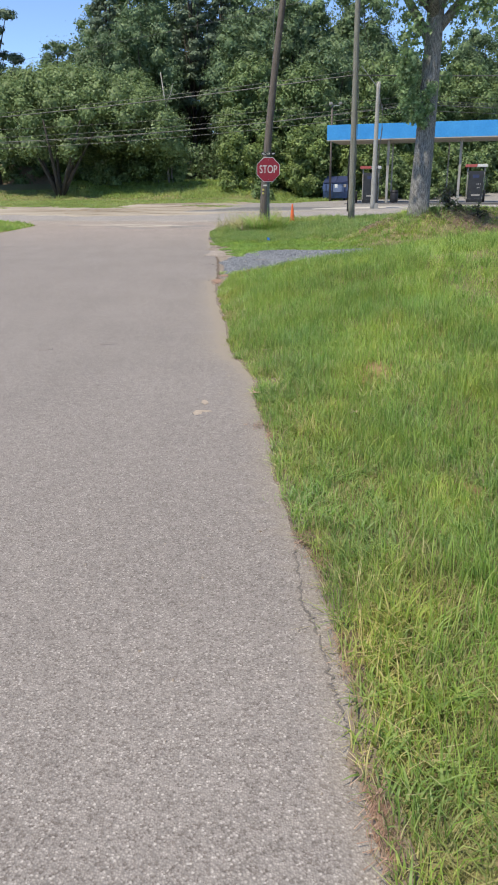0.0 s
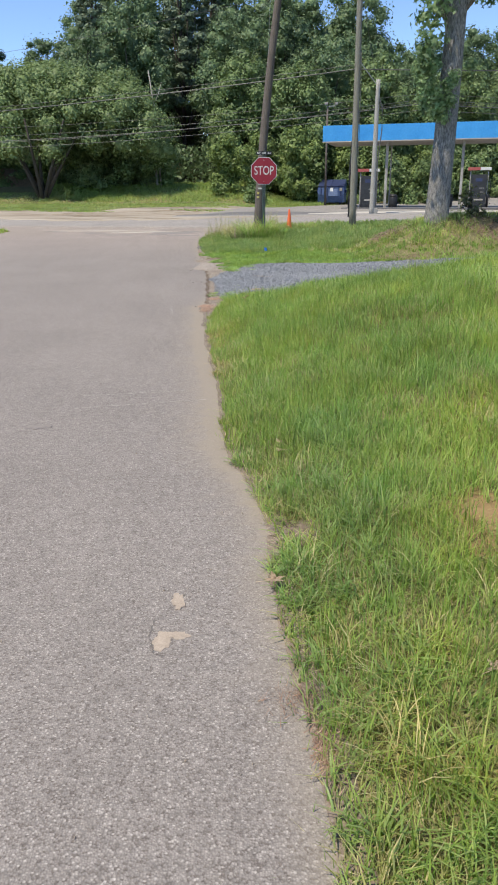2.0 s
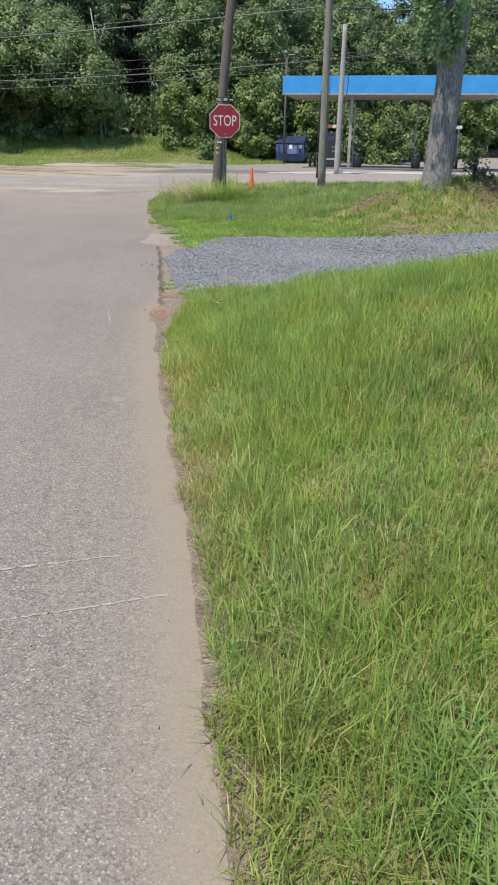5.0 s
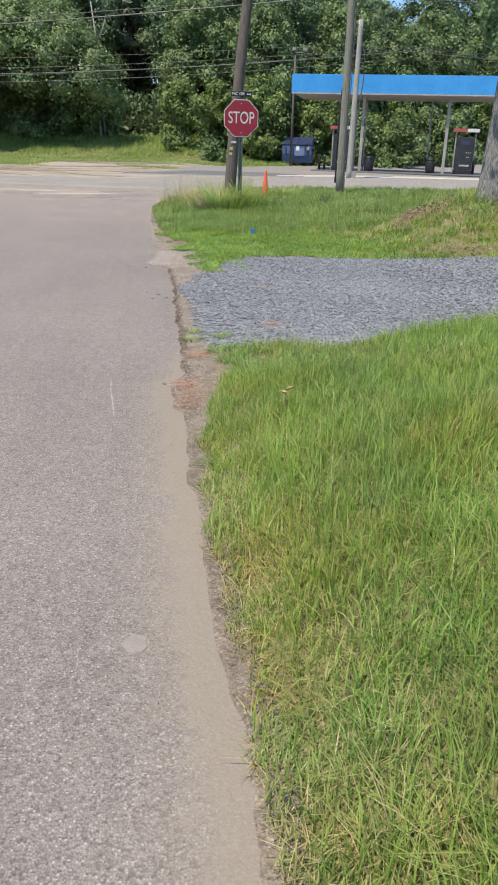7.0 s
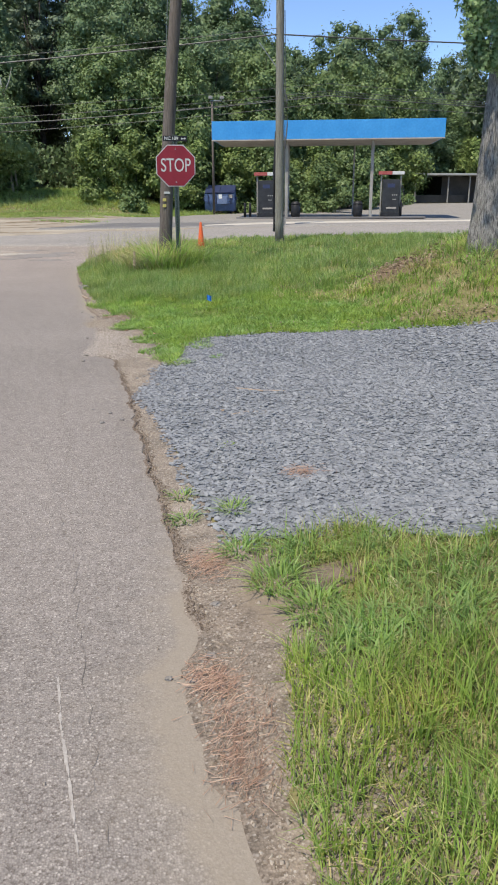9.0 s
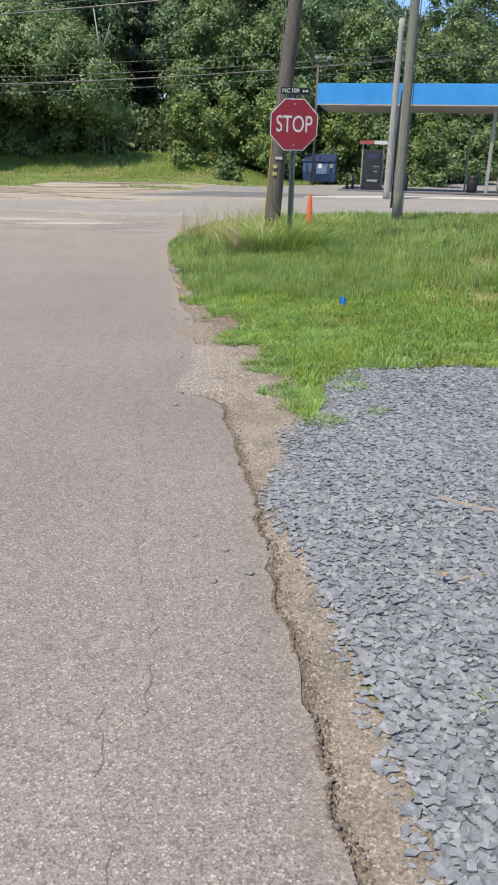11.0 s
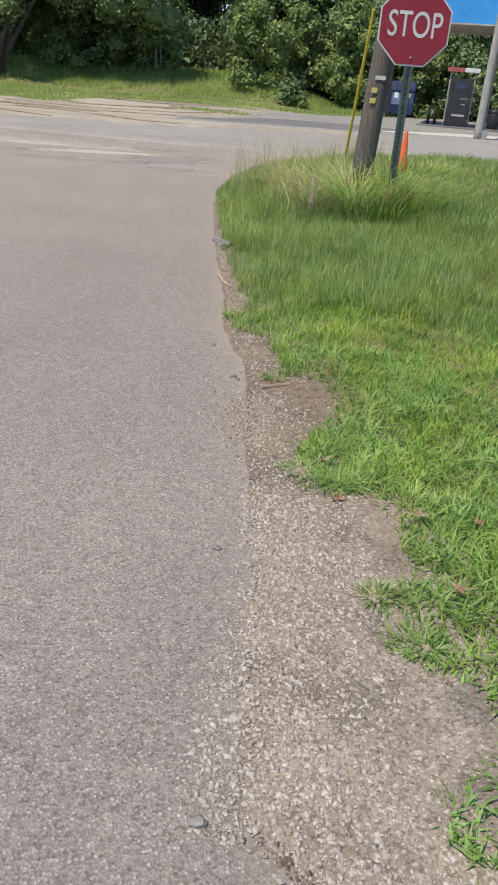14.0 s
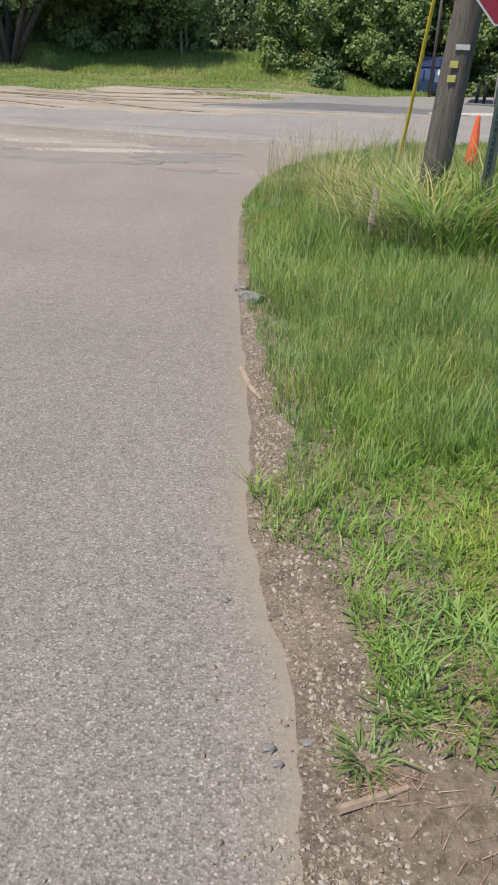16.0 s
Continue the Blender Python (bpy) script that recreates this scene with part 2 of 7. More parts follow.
M["dumpster"] = plain("dumpster blue", (0.05, 0.085, 0.19), (0.10, 0.145, 0.27), 2.2, 0.55, 0, 12, 0.2)
M["litter"] = leafy("leaf litter", (0.15, 0.105, 0.075), (0.25, 0.185, 0.125), (0.36, 0.28, 0.20), through=0.1)
M["twig"] = plain("dry twig", (0.26, 0.19, 0.135), (0.40, 0.31, 0.23), 20, 0.9, 0, 90, 0.1)
M["orange_clay"] = plain("orange clay", (0.19, 0.125, 0.055), (0.28, 0.19, 0.09), 8, 0.9, 0, 70, 0.5)
M["mud"] = plain("bare brown soil", (0.10, 0.075, 0.052), (0.25, 0.195, 0.145), 38, 0.95, 0, 170, 1.0)
M["wedge"] = plain("dark entrance asphalt", (0.13, 0.125, 0.125), (0.185, 0.175, 0.17), 0.8, 0.9, 0, 20, 0.3)
M["lid"] = plain("dumpster lid", (0.02, 0.03, 0.075), (0.04, 0.05, 0.11), 3, 0.5)
M["orange"] = plain("cone orange", (0.52, 0.085, 0.025), (0.66, 0.13, 0.04), 5, 0.5)
M["yellow"] = plain("guard yellow", (0.46, 0.33, 0.03), (0.60, 0.44, 0.05), 4, 0.5)
M["flagblue"] = plain("flag blue", (0.06, 0.33, 0.86), (0.10, 0.42, 0.93), 9, 0.5)
M["wire"] = plain("cable", (0.05, 0.05, 0.05), (0.12, 0.12, 0.12), 2, 0.5)
M["roof"] = plain("flat roof", (0.30, 0.30, 0.29), (0.42, 0.42, 0.40), 1, 0.8)
M["siding"] = plain("white siding", (0.62, 0.62, 0.60), (0.76, 0.76, 0.74), 1, 0.7)
M["darkwall"] = plain("dark wall", (0.05, 0.045, 0.04), (0.09, 0.08, 0.07), 1, 0.8)
M["silver"] = plain("silver car paint", (0.55, 0.55, 0.56), (0.62, 0.62, 0.63), 2, 0.25, 0.7, 200, 0.0)
M["blackcar"] = plain("dark car paint", (0.015, 0.016, 0.02), (0.03, 0.03, 0.035), 2, 0.25, 0.3, 200, 0.0)
M["tyre"] = plain("tyre", (0.015, 0.015, 0.015), (0.03, 0.03, 0.03), 9, 0.9)


def rocky(name, *cols):
    m = Nodes(name, 0.92)
    m.b.inputs["Specular IOR Level"].default_value = 0.1
    per = m.ramp(m.island(), *[(i / (len(cols) - 1), c) for i, c in enumerate(cols)])
    m.color(m.mix(0.4, per, m.ramp(m.noise(70, 4), (0.3, 0.3), (0.7, 0.7)), "OVERLAY")).bump(m.noise(150, 3), 0.3, 0.003)
    return m.mat


M["slate"] = rocky("blue slate chips", (0.18, 0.186, 0.20), (0.212, 0.219, 0.235), (0.242, 0.249, 0.264), (0.295, 0.30, 0.308))
M["rubble"] = rocky("pale gravel", (0.20, 0.161, 0.127), (0.27, 0.223, 0.18), (0.315, 0.267, 0.22), (0.38, 0.334, 0.284))


def wood(name, a, b, rings=1.0):
    m = Nodes(name, 0.9)
    long = m.noise(7, 6, 0.7, (6, 6, 0.25))
    fine = m.noise(30, 4, 0.7, (5, 5, 0.12))
    col = m.mix(0.6, m.ramp(long, (0.3, a), (0.7, b)), m.ramp(fine, (0.35, 0.2), (0.65, 0.75)), "OVERLAY")
    m.color(col).bump(fine, 0.8, 0.012)
    return m.mat


M["pole_dark"] = wood("dark weathered pole", (0.085, 0.07, 0.06), (0.17, 0.145, 0.125))
M["pole_grey"] = wood("grey weathered pole", (0.15, 0.145, 0.12), (0.27, 0.26, 0.22))
M["pole_light"] = wood("light grey pole", (0.26, 0.25, 0.22), (0.40, 0.385, 0.35))
M["stake"] = plain("weathered stake", (0.33, 0.24, 0.20), (0.50, 0.39, 0.34), 18, 0.9, 0, 90, 0.2, (4, 4, 0.4))


def bark_mat(name, a, b):
    m = Nodes(name, 0.95)
    ridge = m.noise(14, 5, 0.7, (3.4, 3.4, 0.7))
    fine = m.noise(60, 4, 0.6, (1.5, 1.5, 0.7))
    col = m.mix(0.5, m.ramp(ridge, (0.36, a), (0.62, b)), m.ramp(fine, (0.3, 0.3), (0.7, 0.7)), "OVERLAY")
    m.color(col).bump(m.mix(0.3, ridge, fine), 1.0, 0.05)
    return m.mat


M["bark"] = bark_mat("grey furrowed bark", (0.085, 0.079, 0.072), (0.38, 0.355, 0.325))
M["bark_far"] = bark_mat("dark bark", (0.04, 0.034, 0.028), (0.10, 0.085, 0.07))
g = Nodes("window glass", 0.05)
g.color((0.02, 0.025, 0.03))
g.b.inputs["Specular IOR Level"].default_value = 0.8
M["glass"] = g.mat


# ---- builders ----
def fast(name, verts, tris, mat, flat=False):
    """A mesh of triangles from arrays."""
    me = bpy.data.meshes.new(name)
    verts, tris = np.asarray(verts, np.float32), np.asarray(tris, np.int32)
    me.vertices.add(len(verts))
    me.vertices.foreach_set("co", verts.ravel())
    me.loops.add(tris.size)
    me.loops.foreach_set("vertex_index", tris.ravel())
    me.polygons.add(len(tris))
    me.polygons.foreach_set("loop_start", np.arange(0, tris.size, 3, dtype=np.int32))
    if flat:
        me.polygons.foreach_set("use_smooth", np.zeros(len(tris), bool))
    me.update(calc_edges=True)
    me.validate()
    me.materials.append(mat)
    return me


def thing(name, label, category, at=(0, 0, 0), rz=0.0, group="", kind=""):
    e = new(name)
    e.matrix_world = pose(*at, 0, 0, rz)
    return tagged(e, label, category, group, kind)


def part(name, bm, mat, parent=None, label="", smooth=False):
    me = bpy.data.meshes.new(name)
    bm.to_mesh(me)
    bm.free()
    if mat:
        me.materials.append(mat)
    if smooth:
        for p in me.polygons:
            p.use_smooth = True
    ob = new(name, me)
    if parent:
        ob.parent = parent
    return tagged(ob, label)


def solo(name, bm, mat, label, category, m=None, smooth=False, group="", kind=""):
    ob = part(name, bm, mat, None, "", smooth)
    if m is not None:
        ob.matrix_world = m
    return tagged(ob, label, category, group, kind)


def box(w, d, h, x=0, y=0, z=0, bevel=0.01, bm=None, rz=0):
    """A bevelled box whose base centre is at (x, y, z)."""
    own = bmesh.new()
    bmesh.ops.create_cube(own, size=1.0)
    bmesh.ops.scale(own, vec=(w, d, h), verts=own.verts)
    if bevel:
        bmesh.ops.bevel(own, geom=own.edges[:], offset=min(bevel, 0.3 * min(w, d, h)), segments=2, affect="EDGES", profile=0.6)
    bmesh.ops.transform(own, matrix=pose(x, y, z + h / 2, 0, 0, rz), verts=own.verts)
    if bm is None:
        return own
    me = bpy.data.meshes.new("tmp")
    own.to_mesh(me)
    own.free()
    bm.from_mesh(me)
    bpy.data.meshes.remove(me)
    return bm


def tube(points, radii, sides=10, bm=None, jitter=0.0, caps=True):
    """A tapered tube along points."""
    bm = bm or bmesh.new()
    rings, n = [], len(points)
    pts = [Vector(p) for p in points]
    for i, p in enumerate(pts):
        d = (pts[min(i + 1, n - 1)] - pts[max(i - 1, 0)]).normalized()
        q = d.to_track_quat("Z", "Y")
        r = radii[i] if hasattr(radii, "__len__") else radii
        ring = []
        for k in range(sides):
            a = 2 * math.pi * k / sides
            rr = r * (1 + jitter * (random.random() - 0.5))
            ring.append(bm.verts.new(p + q @ Vector((rr * math.cos(a), rr * math.sin(a), 0))))
        rings.append(ring)
    for a, b in zip(rings, rings[1:]):
        for k in range(sides):
            bm.faces.new((a[k], a[(k + 1) % sides], b[(k + 1) % sides], b[k]))
    if caps:
        bm.faces.new(rings[0][::-1])
        bm.faces.new(rings[-1])
    return bm


def lathe(profile, sides=20, bm=None):
    """A turned body from (radius, z) pairs."""
    bm = bm or bmesh.new()
    rings = [[bm.verts.new((r * math.cos(2 * math.pi * k / sides), r * math.sin(2 * math.pi * k / sides), z)) for k in range(sides)] for r, z in profile]
    for a, b in zip(rings, rings[1:]):
        for k in range(sides):
            bm.faces.new((a[k], a[(k + 1) % sides], b[(k + 1) % sides], b[k]))
    bm.faces.new(rings[0][::-1])
    bm.faces.new(rings[-1])
    return bm


def outline(pts, depth, bm=None):
    """A flat polygon in x, z with a thickness along y."""
    bm = bm or bmesh.new()
    a = [bm.verts.new((x, 0, z)) for x, z in pts]
    b = [bm.verts.new((x, depth, z)) for x, z in pts]
    bm.faces.new(a)
    bm.faces.new(b[::-1])
    for i in range(len(pts)):
        j = (i + 1) % len(pts)
        bm.faces.new((a[j], a[i], b[i], b[j]))
    bmesh.ops.recalc_face_normals(bm, faces=bm.faces)
    return bm


def lettering(text, size, mat, parent, name, at, label="", bold=0.0):
    cu = bpy.data.curves.new(name, "FONT")
    cu.body, cu.size, cu.align_x, cu.align_y, cu.extrude, cu.offset = text, size, "CENTER", "CENTER", 0.001, bold
    tmp = new(name, cu)
    me = bpy.data.meshes.new_from_object(tmp.evaluated_get(bpy.context.evaluated_depsgraph_get()))
    bpy.data.objects.remove(tmp)
    me.materials.append(mat)
    ob = new(name, me)
    ob.parent = parent
    ob.matrix_local = pose(*at, 90, 0, 0)
    return tagged(ob, label)


# ---- the lie of the land ----
EDGE_Y = (-60, -1.3, -0.95, -0.75, -0.45, -0.1, 0.28, 0.45, 0.62, 0.8, 1.0, 1.35, 1.65, 2.0, 2.25, 2.45, 2.75, 2.95, 3.3, 3.55, 3.75, 4.0, 4.2, 4.5, 4.9, 5.2, 5.5, 5.8, 6.1, 6.35, 6.6, 6.9, 7.3, 7.6, 7.78, 7.95, 8.4, 8.65, 8.85, 9.1, 9.5, 9.8, 9.9, 10.05, 10.3, 10.4, 10.5, 10.62, 11.1, 11.45, 12.0, 12.6, 13.2, 13.9, 14.4, 14.9, 15.3, 15.5, 15.58, 15.72, 16.1, 16.6, 17.2, 17.5, 18.1, 18.5, 18.8, 19.1, 19.35, 19.6, 20.0, 20.8, 21.2, 22.3, 23.4, 24.6, 26.0, 27.6, 29.5, 31.3, 32.4, 33.2, 33.9)
EDGE_X = (1.5, 0.65, 0.645, 0.63, 0.675, 0.66, 0.66, 0.635, 0.59, 0.59, 0.56, 0.54, 0.55, 0.545, 0.53, 0.50, 0.485, 0.475, 0.50, 0.48, 0.445, 0.405, 0.355, 0.315, 0.285, 0.275, 0.262, 0.256, 0.25, 0.215, 0.21, 0.175, 0.172, 0.13, 0.108, 0.12, 0.102, 0.095, 0.068, 0.07, 0.068, 0.06, 0.005, -0.01, -0.012, 0.0, 0.05, 0.072, 0.064, 0.058, 0.048, 0.035, 0.02, 0.022, 0.012, -0.008, -0.03, -0.045, -0.09, -0.20, -0.19, -0.155, -0.145, -0.16, -0.148, -0.15, -0.20, -0.25, -0.285, -0.275, -0.275, -0.32, -0.345, -0.40, -0.44, -0.47, -0.45, -0.30, 0.15, 0.95, 1.9, 3.4, 6.0)
LEFT_Y = (-60, 20, 24, 27, 29, 31.5, 33.5, 35.0, 36.2)
LEFT_X = (-7.6, -8.3, -8.5, -8.45, -8.3, -8.2, -9.2, -10.6, -13.5)
NEAR_X = (-200, -30, -13.5, -8.5, -4.0, 0.9, 3.4, 6.0, 12, 25, 60, 200)
NEAR_Y = (95, 43.2, 36.2, 34.9, 33.9, 32.6, 33.3, 33.9, 34.4, 34.8, 34.0, 28)
FAR_X = (-200, -30, -10, -6, -3, 0, 3, 6, 12, 25, 60, 200)
FAR_Y = (104, 51.0, 43.4, 42.8, 42.4, 42.4, 42.6, 42.8, 43.0, 43.2, 42.6, 36)


WOB_A, WOB_B = np.arange(-5, 40, 0.31), np.arange(-5, 40, 0.07)
WOB_AV, WOB_BV = rng.normal(0, 0.004, len(WOB_A)), rng.normal(0, 0.006, len(WOB_B))


def edge_x(y):
    y = np.asarray(y, float)
    wob = np.interp(y, WOB_A, WOB_AV) + np.interp(y, WOB_B, WOB_BV)
    return np.interp(y, EDGE_Y, EDGE_X) + wob * (y > -3) * (y < 27) * (1 + 0.9 * (y > 10.5) * (y < 15.6))


def left_x(y):
    return np.interp(y, LEFT_Y, LEFT_X)


def near_y(x):
    return np.interp(x, NEAR_X, NEAR_Y)


def far_y(x):
    return np.interp(x, FAR_X, FAR_Y)


def step(a, b, v):
    s = np.clip((np.asarray(v, float) - a) / (b - a), 0, 1)
    return s * s * (3 - 2 * s)


def base(y):
    y = np.asarray(y, float)
    return 0.0215 * np.clip(np.logaddexp(0, (np.minimum(y, 140) - 26) / 1.5) * 1.5, 0, None)


BANK_Y = (-60, 2, 3.2, 4.3, 5.5, 6.4, 7.0, 8.6, 9.4, 10.2, 10.9, 11.5, 40)
BANK_A = (0.04, 0.04, 0.14, 0.20, 0.32, 0.46, 0.60, 0.60, 0.47, 0.29, 0.14, 0.03, 0.0)


def ground_z(x, y, sunk=True):
    """Height of the open ground, sunk under the paved parts."""
    x, y = np.broadcast_arrays(np.asarray(x, float), np.asarray(y, float))
    z = base(y)
    d = x - edge_x(y)
    slope = 0.020 + 0.010 * step(16, 20, y) - 0.018 * step(23, 27, y)
    swell = np.interp(y - 0.6 * np.clip(x - 2.2, 0, 6), BANK_Y, BANK_A) * (1 - np.exp(-np.clip(d - 0.15, 0, None) / 1.2))
    rise = 0.45 * np.clip(x - 5.8, 0, 30)
    root = 0.36 * step(16.25 + rise, 18.2 + rise, y) * step(21.5, 18.6, y) * np.clip(d - 3.5, 0, 2.1)
    verge = (slope * np.clip(d - 0.30, 0, 6.5) + swell + root + 0.10 * step(19.5, 23, y) * step(0.3, 1.6, d)) * step(34.6, 32.6, y) * (d > 0)
    shoulder = -(0.002 + 0.026 * step(10.8, 11.5, y) * step(15.9, 15.5, y)) * step(0.5, 0.02, d) * (y < 33)
    z = z + verge + shoulder
    z = z + 1.15 * step(55.5, 63, y) * step(7, 2, x) + 0.28 * step(43, 53, y) * step(5, 0, x)
    z = z + 0.25 * step(62, 72, y) * step(5, 12, x) + 7.0 * step(86, 120, y)
    bumpy = 0.03 * np.sin(x * 2.1 + 0.7 * y) * np.sin(y * 1.7 - 0.5 * x)
    z = z + bumpy * step(0.4, 1.5, d) * (y < 33)
    on_side = (d <= 0) & (x > left_x(y)) & (y < near_y(x) + 1)
    on_cross = (y > near_y(x)) & (y < far_y(x))
    return z - 0.07 * (on_side | on_cross) * sunk


def sheet(name, xs, ys, zf, mat, keep=None):
    """A draped grid."""
    X, Y = np.meshgrid(xs, ys)
    V = np.stack([X, Y, zf(X, Y)], -1).reshape(-1, 3)
    nx, ny = len(xs), len(ys)
    i = (np.arange(ny - 1)[:, None] * nx + np.arange(nx - 1)[None]).ravel()
    T = np.concatenate([np.stack([i, i + 1, i + nx + 1], -1), np.stack([i, i + nx + 1, i + nx], -1)])
    if keep is not None:
        c = V[T].mean(1)
        T = T[keep(c[:, 0], c[:, 1])]
    return fast(name, V, T, mat)


def ribbon(name, rows, mat, skirt=0.0):
    """Rows of points (equal count) sewn into a surface, with a skirt round its last column."""
    R = np.asarray(rows, float)
    if skirt:
        low = R[:, -1:].copy()
        low[:, :, 2] -= skirt
        R = np.concatenate([R, R[:, -1:], low], 1)
    nr, nc = R.shape[:2]
    cols = np.arange(nc - 1)
    if skirt:
        cols = np.delete(cols, nc - 3)
    i = (np.arange(nr - 1)[:, None] * nc + cols[None]).ravel()
    T = np.concatenate([np.stack([i, i + 1, i + nc + 1], -1), np.stack([i, i + nc + 1, i + nc], -1)])
    return fast(name, R.reshape(-1, 3), T, mat), R.reshape(-1, 3)


def spread(me, values, name="dust"):
    a = me.attributes.new(name, "FLOAT", "POINT")
    a.data.foreach_set("value", np.asarray(values, np.float32))


# ground, one sheet to the horizon
gx = np.concatenate([[-900, -500, -250, -120, -70], np.arange(-50, -14, 3), np.arange(-14, -1.2, 0.6), np.arange(-1.2, 2.4, 0.09), np.arange(2.4, 9, 0.3), np.arange(9, 30, 1.2), np.arange(30, 70, 4), [90, 150, 300, 900]])
gy = np.concatenate([[-900, -300, -100, -40, -15, -6], np.arange(-4, 27, 0.14), np.arange(27, 45, 0.35), np.arange(45, 80, 1.0), [85, 95, 110, 140, 200, 400, 900]])
ground = new("ground", sheet("ground", gx, gy, ground_z, M["soil"]))
tagged(ground, "brown soil under the verge grass beside the road", "ground", kind="structure")

# side road
ry = np.concatenate([np.arange(-60, -4, 4.0), np.arange(-4, 27, 0.05), np.arange(27, 34.9, 0.2)])
frac = np.concatenate([np.linspace(0, 0.80, 14), np.linspace(0.82, 0.97, 18), np.linspace(0.975, 1, 7)])
rows = []
for y in ry:
    a, b = float(left_x(y)), float(edge_x(y))
    xs = a + (b - a) * frac
    crumble = (0.002 + 0.008 * float(step(10.8, 11.5, y) * step(15.9, 15.5, y))) * np.clip((frac - 0.988) / 0.012, 0, 1)
    yy = np.minimum(y, near_y(xs) + 0.4)
    rows.append(np.stack([xs, yy, base(yy) - crumble], -1))
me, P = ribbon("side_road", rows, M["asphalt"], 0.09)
dd = edge_x(P[:, 1]) - P[:, 0]
along = np.interp(P[:, 1], (-5, 1, 3, 4.5, 10.4, 11.5, 17, 18.4, 20, 25, 27, 30, 34), (0.35, 0.45, 0.6, 0.95, 0.95, 0.35, 0.25, 0.75, 0.7, 0.5, 0.4, 0.5, 0.5))
wide = np.interp(P[:, 1], (-5, 3, 4.5, 10, 12, 18, 19, 27), (0.08, 0.13, 0.21, 0.20, 0.08, 0.10, 0.13, 0.16))
dust = along * np.exp(-(np.clip(dd, 0, None) / wide) ** 1.4)
far = step(27.0, 31, P[:, 1]) * 0.45
spread(me, np.maximum(dust, far * 0.8))
# Asphalt lightens with distance: the glare of a grazing view, put into its colour.
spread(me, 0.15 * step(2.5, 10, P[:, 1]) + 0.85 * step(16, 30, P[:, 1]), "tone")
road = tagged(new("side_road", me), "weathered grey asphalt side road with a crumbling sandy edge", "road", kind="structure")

# cross road
cx = np.concatenate([np.linspace(-200, -30, 12), np.arange(-28, 30, 0.8), np.linspace(30, 200, 14)])
rows = []
for x in cx:
    yy = np.concatenate([[near_y(x) - 0.04], np.linspace(near_y(x), far_y(x), 15)])
    rows.append(np.stack([np.full(16, x), yy, base(yy) + np.where(np.arange(16) == 0, -0.03, 0.004)], -1))
me, P = ribbon("highway", rows, M["highway"])
v = (P[:, 1] - near_y(P[:, 0])) / (far_y(P[:, 0]) - near_y(P[:, 0]))
spread(me, 0.35 * np.clip(1 - v * 6, 0, 1) + 0.55 * np.clip((v - 0.86) * 7, 0, 1))
highway = tagged(new("cross_road", me), "pale sun-bleached highway crossing beyond the stop sign", "road", kind="structure")

# sandy pull-off and fuel lot beyond the highway
def strip_x(name, xs, lo, hi, n, zoff, mat, label, dust=0.0, kind="structure"):
    rows = []
    for x in xs:
        yy = np.concatenate([[lo(x) - 0.04], np.linspace(lo(x), hi(x), n), [hi(x) + 0.04]])
        zz = ground_z(np.full(n + 2, x), yy, False) + zoff
        zz[[0, -1]] -= zoff + 0.03
        rows.append(np.stack([np.full(n + 2, x), yy, zz], -1))
    me, P = ribbon(name, rows, mat)
    spread(me, np.full(len(P), dust))
    return tagged(new(name, me), label, "ground", kind=kind)


ragged = lambda x: 0.55 * math.sin(x * 1.1) + 0.35 * math.sin(2.7 * x + 1) + 0.22 * math.sin(7.1 * x) + 0.12 * math.sin(17 * x)
sand_shoulder = strip_x("sand_shoulder", np.arange(-34, 5.5, 0.14), lambda x: far_y(x) + np.interp(x, (-34, -12, -8, -3.5, -1.5, 0.5, 5), (-0.2, -2.4, -3.8, -3.5, -2.6, -0.9, -0.1)) + ragged(x) * 0.6, lambda x: np.interp(x, (-34, -11, -8.4, -7.2, -6, -4.5, -1.5, 1.5, 6), (54, 48, 47.3, 48.2, 49.5, 50.5, 51.0, 51.5, 53)) + 0.5 * math.sin(x) + 0.3 * math.sin(2.7 * x), 9, 0.014, M["sand"], "pale sand shoulder with tyre tracks beside the highway")
strip_x("fuel_lot", np.arange(-2.4, 60, 0.9), lambda x: np.interp(x, (-3, 0, 6, 60), (42.45, 42.45, 42.85, 43.0)), lambda x: np.interp(x, (-3, -2, 0, 2, 5, 6, 10, 14, 20, 60), (42.5, 42.9, 46.0, 50.5, 55, 56.5, 59.5, 63, 72, 78)), 14, 0.045, M["lot"], "grey asphalt forecourt of the fuel station", 0.25)
strip_x("concrete_kerb", np.arange(5.2, 60, 0.9), lambda x: np.interp(x, (5, 8, 12, 60), (43.6, 44.6, 45.4, 45.6)), lambda x: np.interp(x, (5, 8, 12, 60), (43.9, 45.8, 46.8, 47.0)), 4, 0.075, M["concrete"], "pale concrete apron along the highway edge")
strip_x("dark_entrance", np.arange(-2.2, 7.0, 0.4), lambda x: np.interp(x, (-2.2, 0, 3, 7), (43.1, 43.0, 43.2, 43.6)) + 0.1 * math.sin(3 * x), lambda x: np.interp(x, (-2.2, 0, 2, 5, 7), (43.2, 45.0, 46.5, 47.0, 46.0)) + 0.15 * math.sin(2 * x), 6, 0.055, M["wedge"], "dark patched asphalt at the fuel lot entrance")

# ---- grass ----
M["thatch"] = grassy("dry thatch", (0.16, 0.19, 0.05), (0.27, 0.29, 0.10), (0.40, 0.38, 0.17), (0.52, 0.47, 0.25), through=0.35)
M["matted"] = grassy("flattened dry grass", (0.25, 0.20, 0.08), (0.40, 0.33, 0.14), (0.52, 0.44, 0.21), (0.62, 0.55, 0.31), through=0.3)

